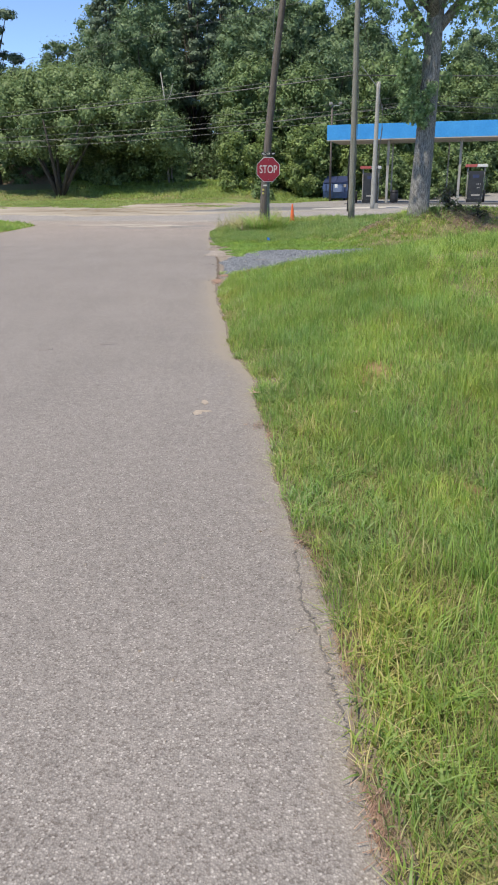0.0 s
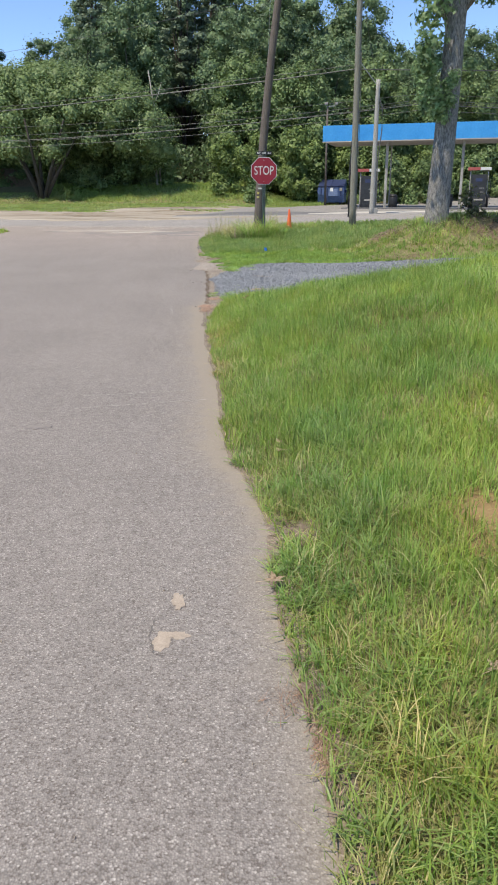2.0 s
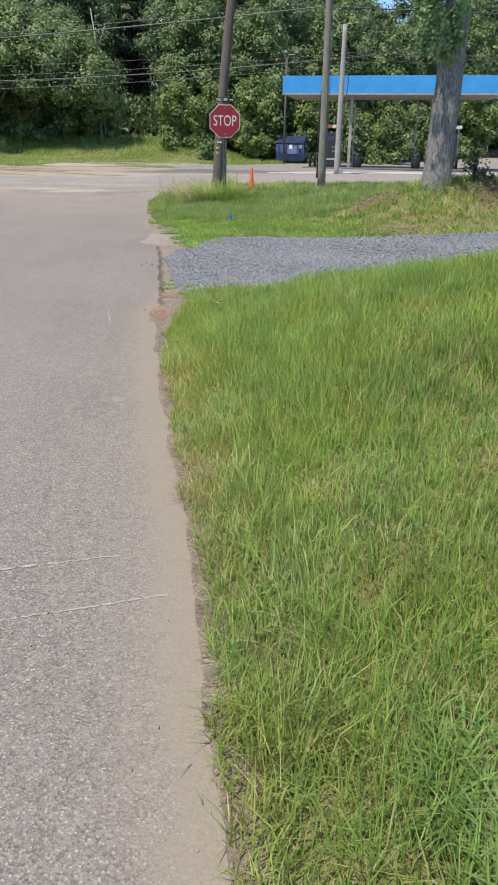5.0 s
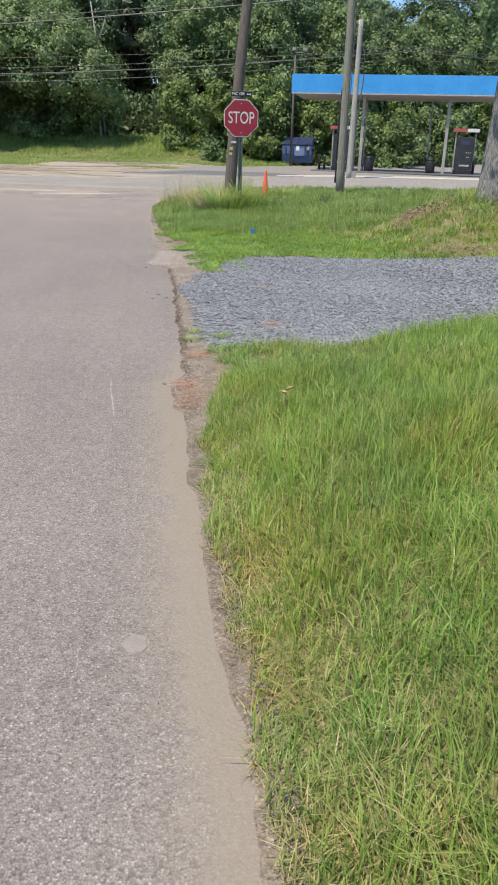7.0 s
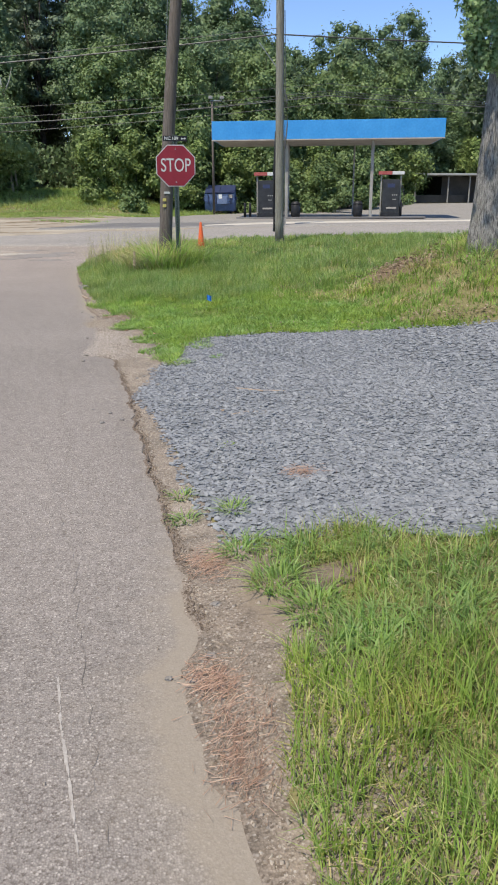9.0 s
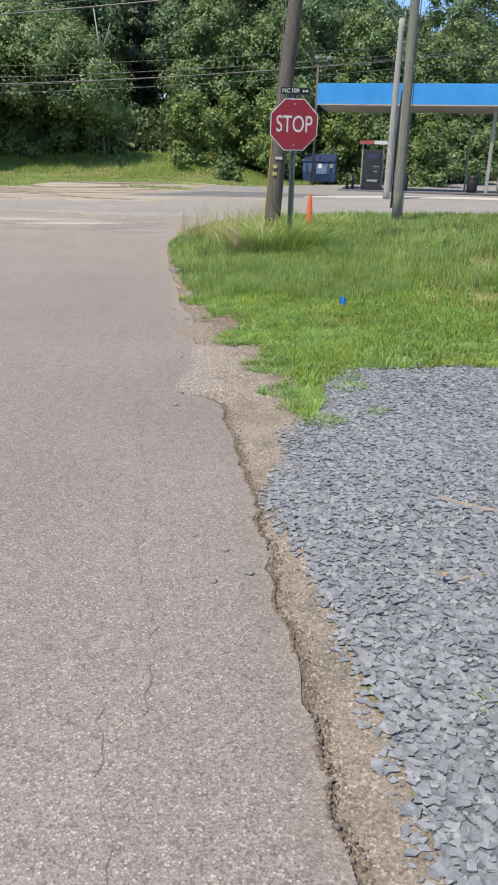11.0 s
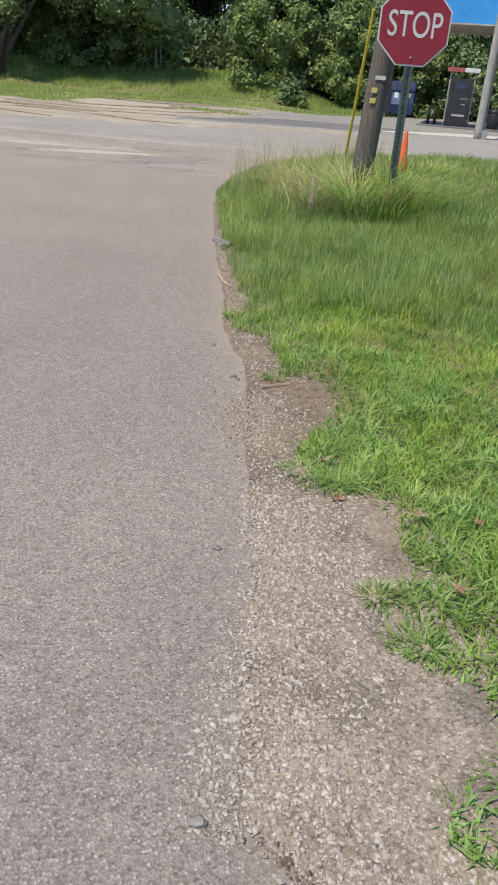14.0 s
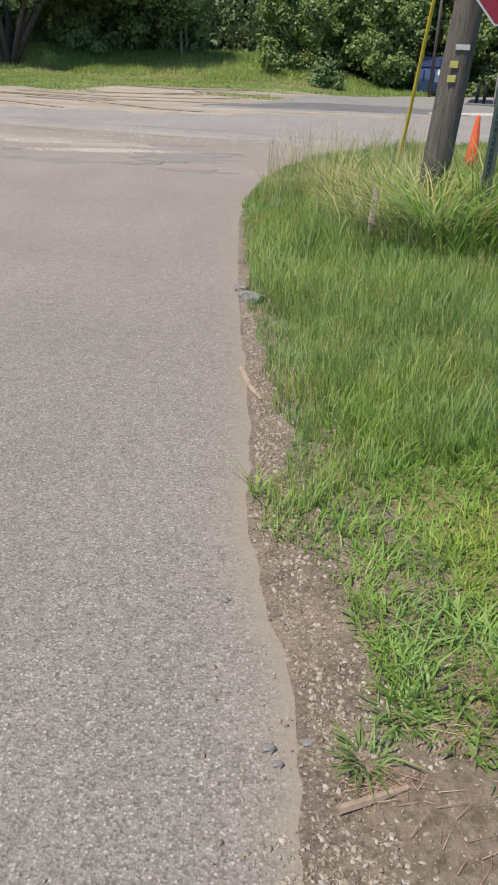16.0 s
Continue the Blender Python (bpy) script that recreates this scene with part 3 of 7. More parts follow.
def blades(x, y, z, h, w, bend, seg=3, a=None):
    """Curved tapering blades as arrays of vertices and triangles."""
    n = len(x)
    a = rng.uniform(0, 2 * np.pi, n) if a is None else a
    f = a + rng.uniform(0.8, 2.3, n)
    dx, dy = np.cos(a), np.sin(a)
    fx, fy = np.cos(f) * w / 2, np.sin(f) * w / 2
    s = np.linspace(0, 1, seg + 1)
    V = np.zeros((n, 2 * seg + 1, 3))
    for k, t in enumerate(s):
        px = x + dx * h * bend * t * t
        py = y + dy * h * bend * t * t
        pz = z + h * t * (1 - 0.38 * np.minimum(bend, 1.3) * t) - 0.01 * (k == 0)
        if k < seg:
            q = 1 - 0.75 * t ** 1.6
            V[:, 2 * k] = np.stack([px - fx * q, py - fy * q, pz], -1)
            V[:, 2 * k + 1] = np.stack([px + fx * q, py + fy * q, pz], -1)
        else:
            V[:, 2 * k] = np.stack([px, py, pz], -1)
    t = []
    for k in range(seg - 1):
        t += [(2 * k, 2 * k + 1, 2 * k + 3), (2 * k, 2 * k + 3, 2 * k + 2)]
    t.append((2 * seg - 2, 2 * seg - 1, 2 * seg))
    T = (np.arange(n)[:, None, None] * (2 * seg + 1) + np.array(t)[None]).reshape(-1, 3)
    return V.reshape(-1, 3), T


GR_Y = (-60, 2.9, 3.15, 3.35, 3.5, 3.65, 5.0, 5.2, 5.5, 5.8, 6.1, 6.4, 6.7, 7.1, 7.5, 7.9, 8.3, 8.7, 9.2, 9.55, 9.85, 10.1, 10.3, 10.5, 10.7, 10.86, 11.1, 11.3, 14.6, 14.85, 15.2, 15.7, 16.0, 16.1, 16.25, 16.45, 16.6, 17.05, 17.12, 17.5, 17.65, 18.1, 18.3, 18.42, 18.8, 19.05, 19.2, 19.45, 19.62, 20.3, 21, 24, 40)
GR_D = (-0.045, -0.035, 0.04, 0.09, 0.02, -0.035, 0.005, 0.03, 0.045, 0.035, 0.005, 0.0, 0.02, 0.02, 0.035, 0.03, 0.05, 0.03, 0.07, 0.1, 0.16, 0.26, 0.33, 0.31, 0.35, 0.24, 0.31, 0.28, 0.26, 0.4, 0.43, 0.4, 0.6, 0.56, 0.36, 0.34, 0.52, 0.53, 0.28, 0.21, 0.32, 0.44, 0.38, 0.16, 0.21, 0.16, 0.07, 0.05, 0.14, 0.11, 0.08, 0.04, 0.04)


def field(x, y, f=1.0, ph=0.0):
    return 0.5 + 0.25 * np.sin(x * 2.3 * f + 1.3 * np.sin(y * 1.1 * f + ph) + ph) + 0.25 * np.sin(y * 2.9 * f + 1.7 * np.sin(x * 1.7 * f - ph))


def grow_d(y):
    return np.interp(y, GR_Y, GR_D) + 0.012 * np.sin(y * 5.1) + 0.015 * np.sin(y * 12.7) + 5.0 * np.interp(y, WOB_A + 0.4, WOB_AV)


def drive_lo(x):
    return np.interp(x, (0, 0.3, 0.9, 1.3, 1.7, 2.0, 2.9, 5.0, 9.0, 14, 34), (11.55, 11.2, 11.09, 10.99, 11.15, 11.48, 11.9, 12.65, 13.9, 15.4, 21.5)) + 0.12 * np.sin(x * 3.1) + 0.06 * np.sin(x * 9)


def drive_hi(x):
    return np.interp(x, (0, 0.2, 0.55, 0.7, 0.9, 1.4, 1.9, 2.8, 3.5, 4.8, 6.3, 9.0, 14, 34), (14.3, 14.6, 15.2, 15.8, 16.1, 16.2, 16.1, 16.05, 16.0, 15.95, 16.25, 17.4, 20.0, 27.2)) + 0.10 * np.sin(x * 2.7 + 1) + 0.05 * np.sin(x * 8)


def drive_x(y):
    return np.interp(y, (11.2, 11.5, 11.9, 12.8, 13.4, 13.6, 13.85, 14.05, 14.3, 14.5, 14.8), (0.29, 0.27, 0.21, 0.20, 0.16, 0.14, 0.08, 0.07, 0.13, 0.22, 0.27))


def tinted(name, V, T, mat, tint, per):
    me = fast(name, V, T, mat)
    a = me.attributes.new("tint", "FLOAT", "POINT")
    a.data.foreach_set("value", np.repeat(np.asarray(tint, np.float32), per))
    return new(name, me)


def plant(name, x0, x1, y0, y1, dens, h, w, mat, label, bend=(0.25, 1.0), seg=3, keep=None, tuft=12, size=0.045):
    """Grass in tufts that fan out from their own roots."""
    k = int((x1 - x0) * (y1 - y0) * dens / tuft)
    cx, cy = rng.uniform(x0, x1, k), rng.uniform(y0, y1, k)
    ct, chh, lean = rng.uniform(0, 1, k), rng.uniform(0.6, 1.3, k), rng.uniform(0, 6.28, k)
    i = np.repeat(np.arange(k), tuft)
    n = len(i)
    ox, oy = rng.normal(0, size, n), rng.normal(0, size, n)
    x, y = cx[i] + ox, cy[i] + oy
    d = x - edge_x(y)
    ok = (d > grow_d(y)) & ~((y > drive_lo(x)) & (y < drive_hi(x)) & (x > 0.1)) & (y < near_y(x) - 0.15)
    if keep is not None:
        ok &= keep(x, y)
    x, y, ox, oy, i = x[ok], y[ok], ox[ok], oy[ok], i[ok]
    n = len(x)
    hh = rng.uniform(h[0], h[1], n) * chh[i] * (0.7 + 0.6 * field(x, y, 1.3)) * (0.68 + 0.32 * step(0.0, 0.30, (x - edge_x(y)) - grow_d(y)))
    a = np.arctan2(oy, ox) + rng.normal(0, 0.7, n)
    a = np.where(rng.uniform(0, 1, n) < 0.35, lean[i] + rng.normal(0, 0.4, n), a)
    b = bend[0] + (bend[1] - bend[0]) * rng.uniform(0, 1, n) ** 1.4
    V, T = blades(x, y, ground_z(x, y), hh, rng.uniform(w[0], w[1], n), b, seg, a)
    return tagged(tinted(name, V, T, mat, ct[i], 2 * seg + 1), label, "grass", kind="stuff")


bare = lambda x, y: ~(((np.hypot((x - 1.43) / 0.17, (y - 3.22) / 0.36) < rng.uniform(0.2, 1.3, len(x)))) | (np.hypot((x - 0.62) / 0.14, (y - 3.30) / 0.15) < rng.uniform(0.3, 1.15, len(x))) | (np.hypot((x - 0.57) / 0.16, (y - 10.80) / 0.12) < rng.uniform(0.5, 1.2, len(x))) | (np.hypot((x - 1.48) / 0.08, (y - 0.97) / 0.12) < rng.uniform(0.2, 1.3, len(x))) | (np.hypot((x - 4.25) / 0.5, (y - 19.0) / 0.6) < rng.uniform(0.35, 1.2, len(x))) | (np.hypot((x - 6.6) / 1.1, (y - 17.9) / 0.55) < rng.uniform(0.2, 1.15, len(x))) | (np.hypot((x - 3.9) / 1.1, (y - 16.55) / 0.28) < rng.uniform(0.0, 1.2, len(x))))
near_keep = lambda x, y: bare(x, y) & (y < drive_lo(x))
plant("verge_thatch", 0.0, 2.8, -2.6, 12.3, 8000, (0.025, 0.085), (0.004, 0.008), M["thatch"], "short dry thatch under the verge grass", (0.4, 1.6), 1, near_keep)
plant("corner_thatch", -0.6, 4.0, 15.0, 27.0, 1700, (0.03, 0.08), (0.006, 0.011), M["bright_grass"], "short green growth under the corner grass", (0.4, 1.6), 1, lambda x, y: (y > drive_hi(x)) & bare(x, y))
plant("corner_thatch", -0.4, 3.0, 16.5, 20.4, 2600, (0.025, 0.07), (0.005, 0.010), M["bright_grass"], "short green growth under the corner grass", (0.5, 1.7), 1, lambda x, y: (y > drive_hi(x)) & bare(x, y))
crab_edge = lambda x, y: near_keep(x, y) & (x - edge_x(y) < 0.30 + 0.45 * field(x, y, 0.7, 2.0)) & (y < 4.4 + 0.5 * np.sin(x * 9))
crab_mouth = lambda x, y: near_keep(x, y) & (y > drive_lo(x) - 0.75 - 0.3 * field(x, y, 1.5))
crab_corner = lambda x, y: (y > drive_hi(x) - 0.25) & bare(x, y) & (y < 18.5 + 0.4 * np.sin(x * 4))
CRAB = "coarse spreading crabgrass with broad pale blades"
plant("crabgrass", 0.2, 1.5, -2.6, 4.8, 1500, (0.05, 0.11), (0.006, 0.0105), M["crabgrass"], CRAB, (0.6, 1.6), 3, crab_edge, 14, 0.022)
plant("crabgrass", 1.2, 2.4, -2.0, 1.6, 600, (0.05, 0.11), (0.006, 0.0105), M["crabgrass"], CRAB, (0.6, 1.6), 3, near_keep, 14, 0.022)
plant("crabgrass", 0.2, 1.9, 10.0, 11.9, 2300, (0.035, 0.09), (0.006, 0.011), M["crabgrass"], CRAB, (0.6, 1.6), 3, crab_mouth, 14, 0.024)
plant("crabgrass", 0.0, 3.4, 14.7, 18.9, 2100, (0.035, 0.075), (0.007, 0.013), M["broad_grass"], "short broad-leaved bright green growth beside the drive", (0.6, 1.8), 2, crab_corner, 12, 0.024)
dry_spot = lambda x, y: np.maximum(np.exp(-((x - edge_x(y)) / 0.30) ** 2 - ((y - 6.5) / 0.55) ** 2), 0.75 * np.exp(-((x - edge_x(y)) / 0.16) ** 2 - ((y - 7.7) / 0.9) ** 2)) * (0.55 + 0.9 * field(x, y, 3.0))
thin = lambda x, y: near_keep(x, y) & ((x - edge_x(y) > 0.5) | (y > 4.2) | (rng.uniform(0, 1, len(x)) < 0.5)) & (rng.uniform(0, 1, len(x)) > 0.75 * dry_spot(x, y)) & ((rng.uniform(0, 1, len(x)) < 0.25) | ~crab_mouth(x, y))
VERGE = "long unmown green grass along the asphalt edge"
plant("verge_grass", 0.0, 1.35, -2.6, 12.2, 5600, (0.055, 0.16), (0.003, 0.006), M["grass"], VERGE, (0.1, 1.15), 2, thin)
plant("verge_grass", 1.35, 2.7, -2.0, 12.4, 3700, (0.07, 0.18), (0.0035, 0.007), M["grass"], VERGE, (0.1, 1.15), 2, near_keep)
plant("verge_grass", 2.7, 6.2, -1.0, 14, 1150, (0.09, 0.20), (0.006, 0.010), M["grass"], VERGE, (0.3, 1.3), 2, near_keep)
plant("verge_grass", 6.2, 15, 1, 17, 230, (0.11, 0.22), (0.016, 0.026), M["grass"], VERGE, (0.3, 1.0), 1, near_keep)
plant("dry_verge_grass", 0.0, 4.0, -2.6, 13, 80, (0.07, 0.16), (0.003, 0.006), M["dry_grass"], "straw-coloured blades among the green verge grass", (0.4, 1.3), 3, near_keep)
edge_keep = lambda x, y: near_keep(x, y) & (x - edge_x(y) < 0.38)
plant("dry_verge_grass", 0.2, 1.2, -2.6, 3.5, 700, (0.06, 0.15), (0.003, 0.005), M["dry_grass"], "straw-coloured thatch along the asphalt edge", (0.7, 1.6), 2, lambda x, y: near_keep(x, y) & (x - edge_x(y) < 0.22))
plant("dry_verge_grass", 0.0, 1.2, 3.5, 10.4, 800, (0.05, 0.13), (0.0025, 0.005), M["dry_grass"], "straw-coloured blades along the sandy road edge", (0.5, 1.4), 3, edge_keep)
plant("matted_grass", 0.0, 1.1, 5.0, 10.0, 9000, (0.035, 0.10), (0.0025, 0.005), M["matted"], "flattened straw-coloured grass mat beside the asphalt", (0.7, 1.9), 2, lambda x, y: near_keep(x, y) & (rng.uniform(0, 1, len(x)) < dry_spot(x, y)))
plant("tall_weeds", 1.75, 4.2, 10.6, 12.4, 1300, (0.09, 0.20), (0.006, 0.011), M["bright_grass"], "taller lush weeds beside the gravel drive", (0.4, 1.3), 2, lambda x, y: (y < drive_lo(x) + 0.05) & (y > drive_lo(x) - 0.55 - 0.2 * np.sin(5 * x)))
far_keep = lambda x, y: (y > drive_hi(x)) & bare(x, y)
short = lambda x, y: far_keep(x, y) & (y < 20.2 + 0.3 * np.sin(x * 3))
tall = lambda x, y: far_keep(x, y) & (y > 19.4 + 0.3 * np.sin(x * 3))
plant("corner_grass", -0.4, 3.2, 15, 20.6, 1700, (0.045, 0.11), (0.0045, 0.009), M["bright_grass"], "short bright green grass between gravel drive and sign", (0.4, 1.2), 2, short)
plant("corner_grass", 3.2, 9, 15.5, 21, 850, (0.06, 0.13), (0.008, 0.014), M["bright_grass"], "short bright green grass between gravel drive and sign", (0.4, 1.2), 2, short)
plant("corner_grass", -0.7, 2.6, 19, 22.6, 3300, (0.08, 0.19), (0.0032, 0.0062), M["tall_grass"], "taller green grass on the corner mound", (0.15, 0.8), 2, tall)
plant("corner_grass", 2.6, 4.0, 19, 22.6, 1500, (0.08, 0.20), (0.005, 0.010), M["tall_grass"], "taller green grass on the corner mound", (0.2, 0.9), 2, tall)
plant("corner_grass", -0.7, 3.4, 22.6, 27.5, 1900, (0.08, 0.20), (0.0045, 0.009), M["tall_grass"], "taller green grass on the corner mound", (0.2, 0.9), 2, tall)
plant("corner_grass", 3.4, 12, 19, 35, 480, (0.10, 0.21), (0.013, 0.024), M["tall_grass"], "taller green grass on the corner mound", (0.2, 0.8), 1, tall)
plant("corner_grass", -0.4, 3.4, 27.5, 33.6, 700, (0.09, 0.20), (0.007, 0.014), M["tall_grass"], "taller green grass on the corner mound", (0.2, 0.8), 2, tall)
plant("corner_grass", 12, 40, 18, 35, 90, (0.13, 0.26), (0.02, 0.04), M["tall_grass"], "taller green grass on the corner mound", (0.2, 0.8), 1, tall)
plant("dry_corner_grass", 2.4, 9.5, 16.2, 22, 260, (0.06, 0.16), (0.006, 0.012), M["dry_grass"], "dry yellow grass round the foot of the tree", (0.4, 1.4), 2, lambda x, y: far_keep(x, y) & (np.hypot((x - 5.6) / 3.2, (y - 19) / 2.2) < 1))
plant("seeding_grass", -0.2, 2.4, 25.0, 31.5, 60, (0.45, 0.75), (0.004, 0.007), M["dry_grass"], "tall dry seeding grass stems on the corner", (0.15, 0.5), 3, lambda x, y: x - edge_x(y) > 0.15)


def lawn(name, x0, x1, y0, y1, dens, h, w, mat, label, keep):
    n = int((x1 - x0) * (y1 - y0) * dens)
    x, y = rng.uniform(x0, x1, n), rng.uniform(y0, y1, n)
    ok = keep(x, y)
    x, y = x[ok], y[ok]
    V, T = blades(x, y, ground_z(x, y), rng.uniform(h[0], h[1], len(x)), rng.uniform(w[0], w[1], len(x)), rng.uniform(0.3, 1, len(x)), 1)
    return tagged(tinted(name, V, T, mat, np.clip(field(x, y, 0.35) + rng.normal(0, 0.2, len(x)), 0, 1), 3), label, "grass", kind="stuff")


sand_top = lambda x: np.interp(x, (-34, -11, -8.4, -7.2, -6, -4.5, -1.5, 1.5, 5, 6, 10, 14, 20), (54, 47.7, 47.0, 47.9, 49.2, 50.2, 50.7, 51.2, 54.5, 56.0, 59.3, 63, 72))
lawn("far_lawn", -40, 14, 45, 60, 130, (0.05, 0.12), (0.05, 0.10), M["lawn"], "mown grass across the highway", lambda x, y: (y > sand_top(x) + 0.3 * np.sin(x * 2)) | ((x < 1) & (y > 46.6) & (np.sin(1.9 * y + 0.9 * x) + 0.7 * np.sin(0.8 * x + 2) > 0.75)))
lawn("far_bank_grass", -13, 8, 57, 66, 140, (0.2, 0.45), (0.03, 0.06), M["lawn"], "longer grass on the bank before the woods", lambda x, y: y > 57 + 0.8 * np.sin(x))
lawn("left_corner_grass", -26, -6, 20, 42, 110, (0.08, 0.2), (0.03, 0.055), M["grass"], "mown grass on the opposite road corner", lambda x, y: (x < left_x(y) - 0.1) & (y < near_y(x) - 0.2))


# tall clumps round the sign post, the pole and beside the cone
def clump(name, cx, cy, r, n, h, w, mat, label, bend=(0.4, 1.3)):
    rr, a = r * np.sqrt(rng.uniform(0, 1, n)), rng.uniform(0, 2 * np.pi, n)
    x, y = cx + rr * np.cos(a), cy + rr * np.sin(a)
    V, T = blades(x, y, ground_z(x, y), rng.uniform(h[0], h[1], n), rng.uniform(w[0], w[1], n), rng.uniform(bend[0], bend[1], n), 5, a + rng.normal(0, 0.5, n))
    return tagged(tinted(name, V, T, mat, rng.uniform(0, 1, n), 11), label, "grass", kind="stuff")


clump("grass_clump", 1.58, 23.50, 0.18, 120, (0.40, 1.0), (0.013, 0.026), M["grass"], "tall arching grass clump round the sign post", (0.2, 1.1))
clump("grass_clump", 1.15, 23.40, 0.22, 170, (0.45, 0.95), (0.012, 0.024), M["grass"], "tall arching grass clump beside the sign post", (0.5, 1.6))
clump("grass_clump", 1.22, 23.50, 0.50, 230, (0.30, 0.95), (0.008, 0.016), M["dry_grass"], "yellowing arching grass clump beside the sign post", (0.5, 1.6))
clump("grass_clump", 1.95, 23.55, 0.30, 110, (0.35, 0.75), (0.010, 0.020), M["grass"], "tall arching grass clump beside the sign post", (0.5, 1.5))
clump("grass_clump", 1.35, 23.30, 0.60, 260, (0.25, 0.55), (0.010, 0.020), M["bright_grass"], "dense yellow-green grass clump round the sign post", (0.3, 1.2))
clump("grass_clump", 1.1, 24.7, 0.8, 260, (0.3, 0.75), (0.008, 0.016), M["dry_grass"], "straggling seeding weeds round the utility pole", (0.2, 1.4))
clump("grass_clump", 1.25, 24.9, 0.45, 200, (0.35, 0.85), (0.010, 0.020), M["tall_grass"], "tall grass round the foot of the utility pole")
clump("grass_clump", 0.75, 23.9, 0.35, 110, (0.5, 0.95), (0.007, 0.012), M["dry_grass"], "long pale arching grass leaning over the corner", (0.8, 1.7))
clump("grass_clump", 3.25, 28.9, 0.50, 200, (0.25, 0.5), (0.01, 0.018), M["dry_grass"], "yellow-green clump beside the traffic cone")
clump("grass_clump", 3.3, 28.6, 0.50, 220, (0.25, 0.5), (0.01, 0.018), M["grass"], "yellow-green clump beside the traffic cone")
clump("grass_clump", 2.75, 28.3, 0.30, 120, (0.18, 0.36), (0.008, 0.015), M["tall_grass"], "short grass clump in front of the traffic cone")
clump("grass_clump", 0.75, 26.5, 0.8, 260, (0.3, 0.6), (0.007, 0.013), M["dry_grass"], "yellow-green tall grass at the corner")


gx_ = rng.normal(1.2, 0.62, 3200)
gy_ = 23.1 + np.abs(rng.normal(0, 0.8, 3200))
keep = (gx_ > edge_x(gy_) + 0.3) & (np.hypot(gx_ - 0.69, (gy_ - 23.4) * 0.7) > 0.35)
gx_, gy_ = gx_[keep], gy_[keep]
n = len(gx_)
V, T = blades(gx_, gy_, ground_z(gx_, gy_), rng.uniform(0.14, 0.42, n), rng.uniform(0.005, 0.010, n), rng.uniform(0.1, 0.9, n), 3)
tagged(tinted("rank_grass", V, T, M["tall_grass"], rng.uniform(0, 1, n), 7), "rank uneven grass round the sign post", "grass", kind="stuff")


# ---- gravel and pebbles ----
def stones(name, x, y, z, size, flat, mat, label, sharp=False, tip=0.25):
    """Angular chips: each a low, jittered block with a broken flat top."""
    n = len(x)
    o = np.array([(1, 0, -0.7), (0, 1, -0.7), (-1, 0, -0.7), (0, -1, -0.7), (0.72, 0.1, 0.7), (0.1, 0.7, 0.8), (-0.7, -0.1, 0.7), (0, -0.72, 0.6)], float)
    if sharp:
        o[4:, :2] *= 1.28
    V = o[None] * rng.uniform(0.72 if sharp else 0.55, 1.2, (n, 8, 1)) + rng.uniform(-0.16, 0.16, (n, 8, 3))
    turn = np.tile(rng.uniform(-0.65, 0.65, (n, 4)) * (0.55 if sharp else 1), (1, 2))
    V[:, :, 0], V[:, :, 1] = V[:, :, 0] * np.cos(turn) - V[:, :, 1] * np.sin(turn), V[:, :, 0] * np.sin(turn) + V[:, :, 1] * np.cos(turn)
    V[:, :, 0] *= size[:, None] * 0.5
    V[:, :, 1] *= (size * rng.uniform(0.5, 0.95, n))[:, None] * 0.5
    V[:, :, 2] *= (size * flat * rng.uniform(0.6, 1.3, n))[:, None] * 0.5
    tilt, a = rng.uniform(-tip, tip, n)[:, None], rng.uniform(0, 2 * np.pi, n)[:, None]
    X, Z = V[:, :, 0] * np.cos(tilt) - V[:, :, 2] * np.sin(tilt), V[:, :, 0] * np.sin(tilt) + V[:, :, 2] * np.cos(tilt)
    Y = V[:, :, 1]
    V = np.stack([X * np.cos(a) - Y * np.sin(a) + x[:, None], X * np.sin(a) + Y * np.cos(a) + y[:, None], Z + z[:, None]], -1)
    t = np.array([(4, 5, 6), (4, 6, 7), (0, 1, 5), (0, 5, 4), (1, 2, 6), (1, 6, 5), (2, 3, 7), (2, 7, 6), (3, 0, 4), (3, 4, 7)])
    T = (np.arange(n)[:, None, None] * 8 + t[None]).reshape(-1, 3)
    return tagged(new(name, fast(name, V.reshape(-1, 3), T, mat, sharp)), label, "gravel", kind="stuff")


gxs = np.concatenate([np.arange(0.10, 3, 0.1), np.arange(3, 34.1, 0.4)])
rows = []
for x in gxs:
    yy = np.linspace(drive_lo(x), drive_hi(x), 24)
    rows.append(np.stack([np.maximum(x, drive_x(yy) + 0.04), yy, ground_z(np.full(24, x), yy) + 0.006 + 0.010 * float(step(2.5, 4.5, x))], -1))
gm = Nodes("slate gravel bed", 0.9)
sepn = gm.t.nodes.new("ShaderNodeSeparateColor")
gm.link(gm.voronoi(38, out="Color"), sepn.inputs[0])
gm.color(gm.mix(0.5, gm.ramp(sepn.outputs[0], (0, (0.11, 0.12, 0.135)), (1, (0.25, 0.265, 0.285))), gm.ramp(gm.noise(0.9, 4), (0.3, 0.35), (0.7, 0.65)), "OVERLAY"))
gm.bump(gm.voronoi(38), 0.9, 0.02)
me, P = ribbon("gravel_drive", rows, gm.mat)
drive = tagged(new("gravel_drive", me), "driveway bed of crushed blue-grey slate", "driveway", kind="structure")


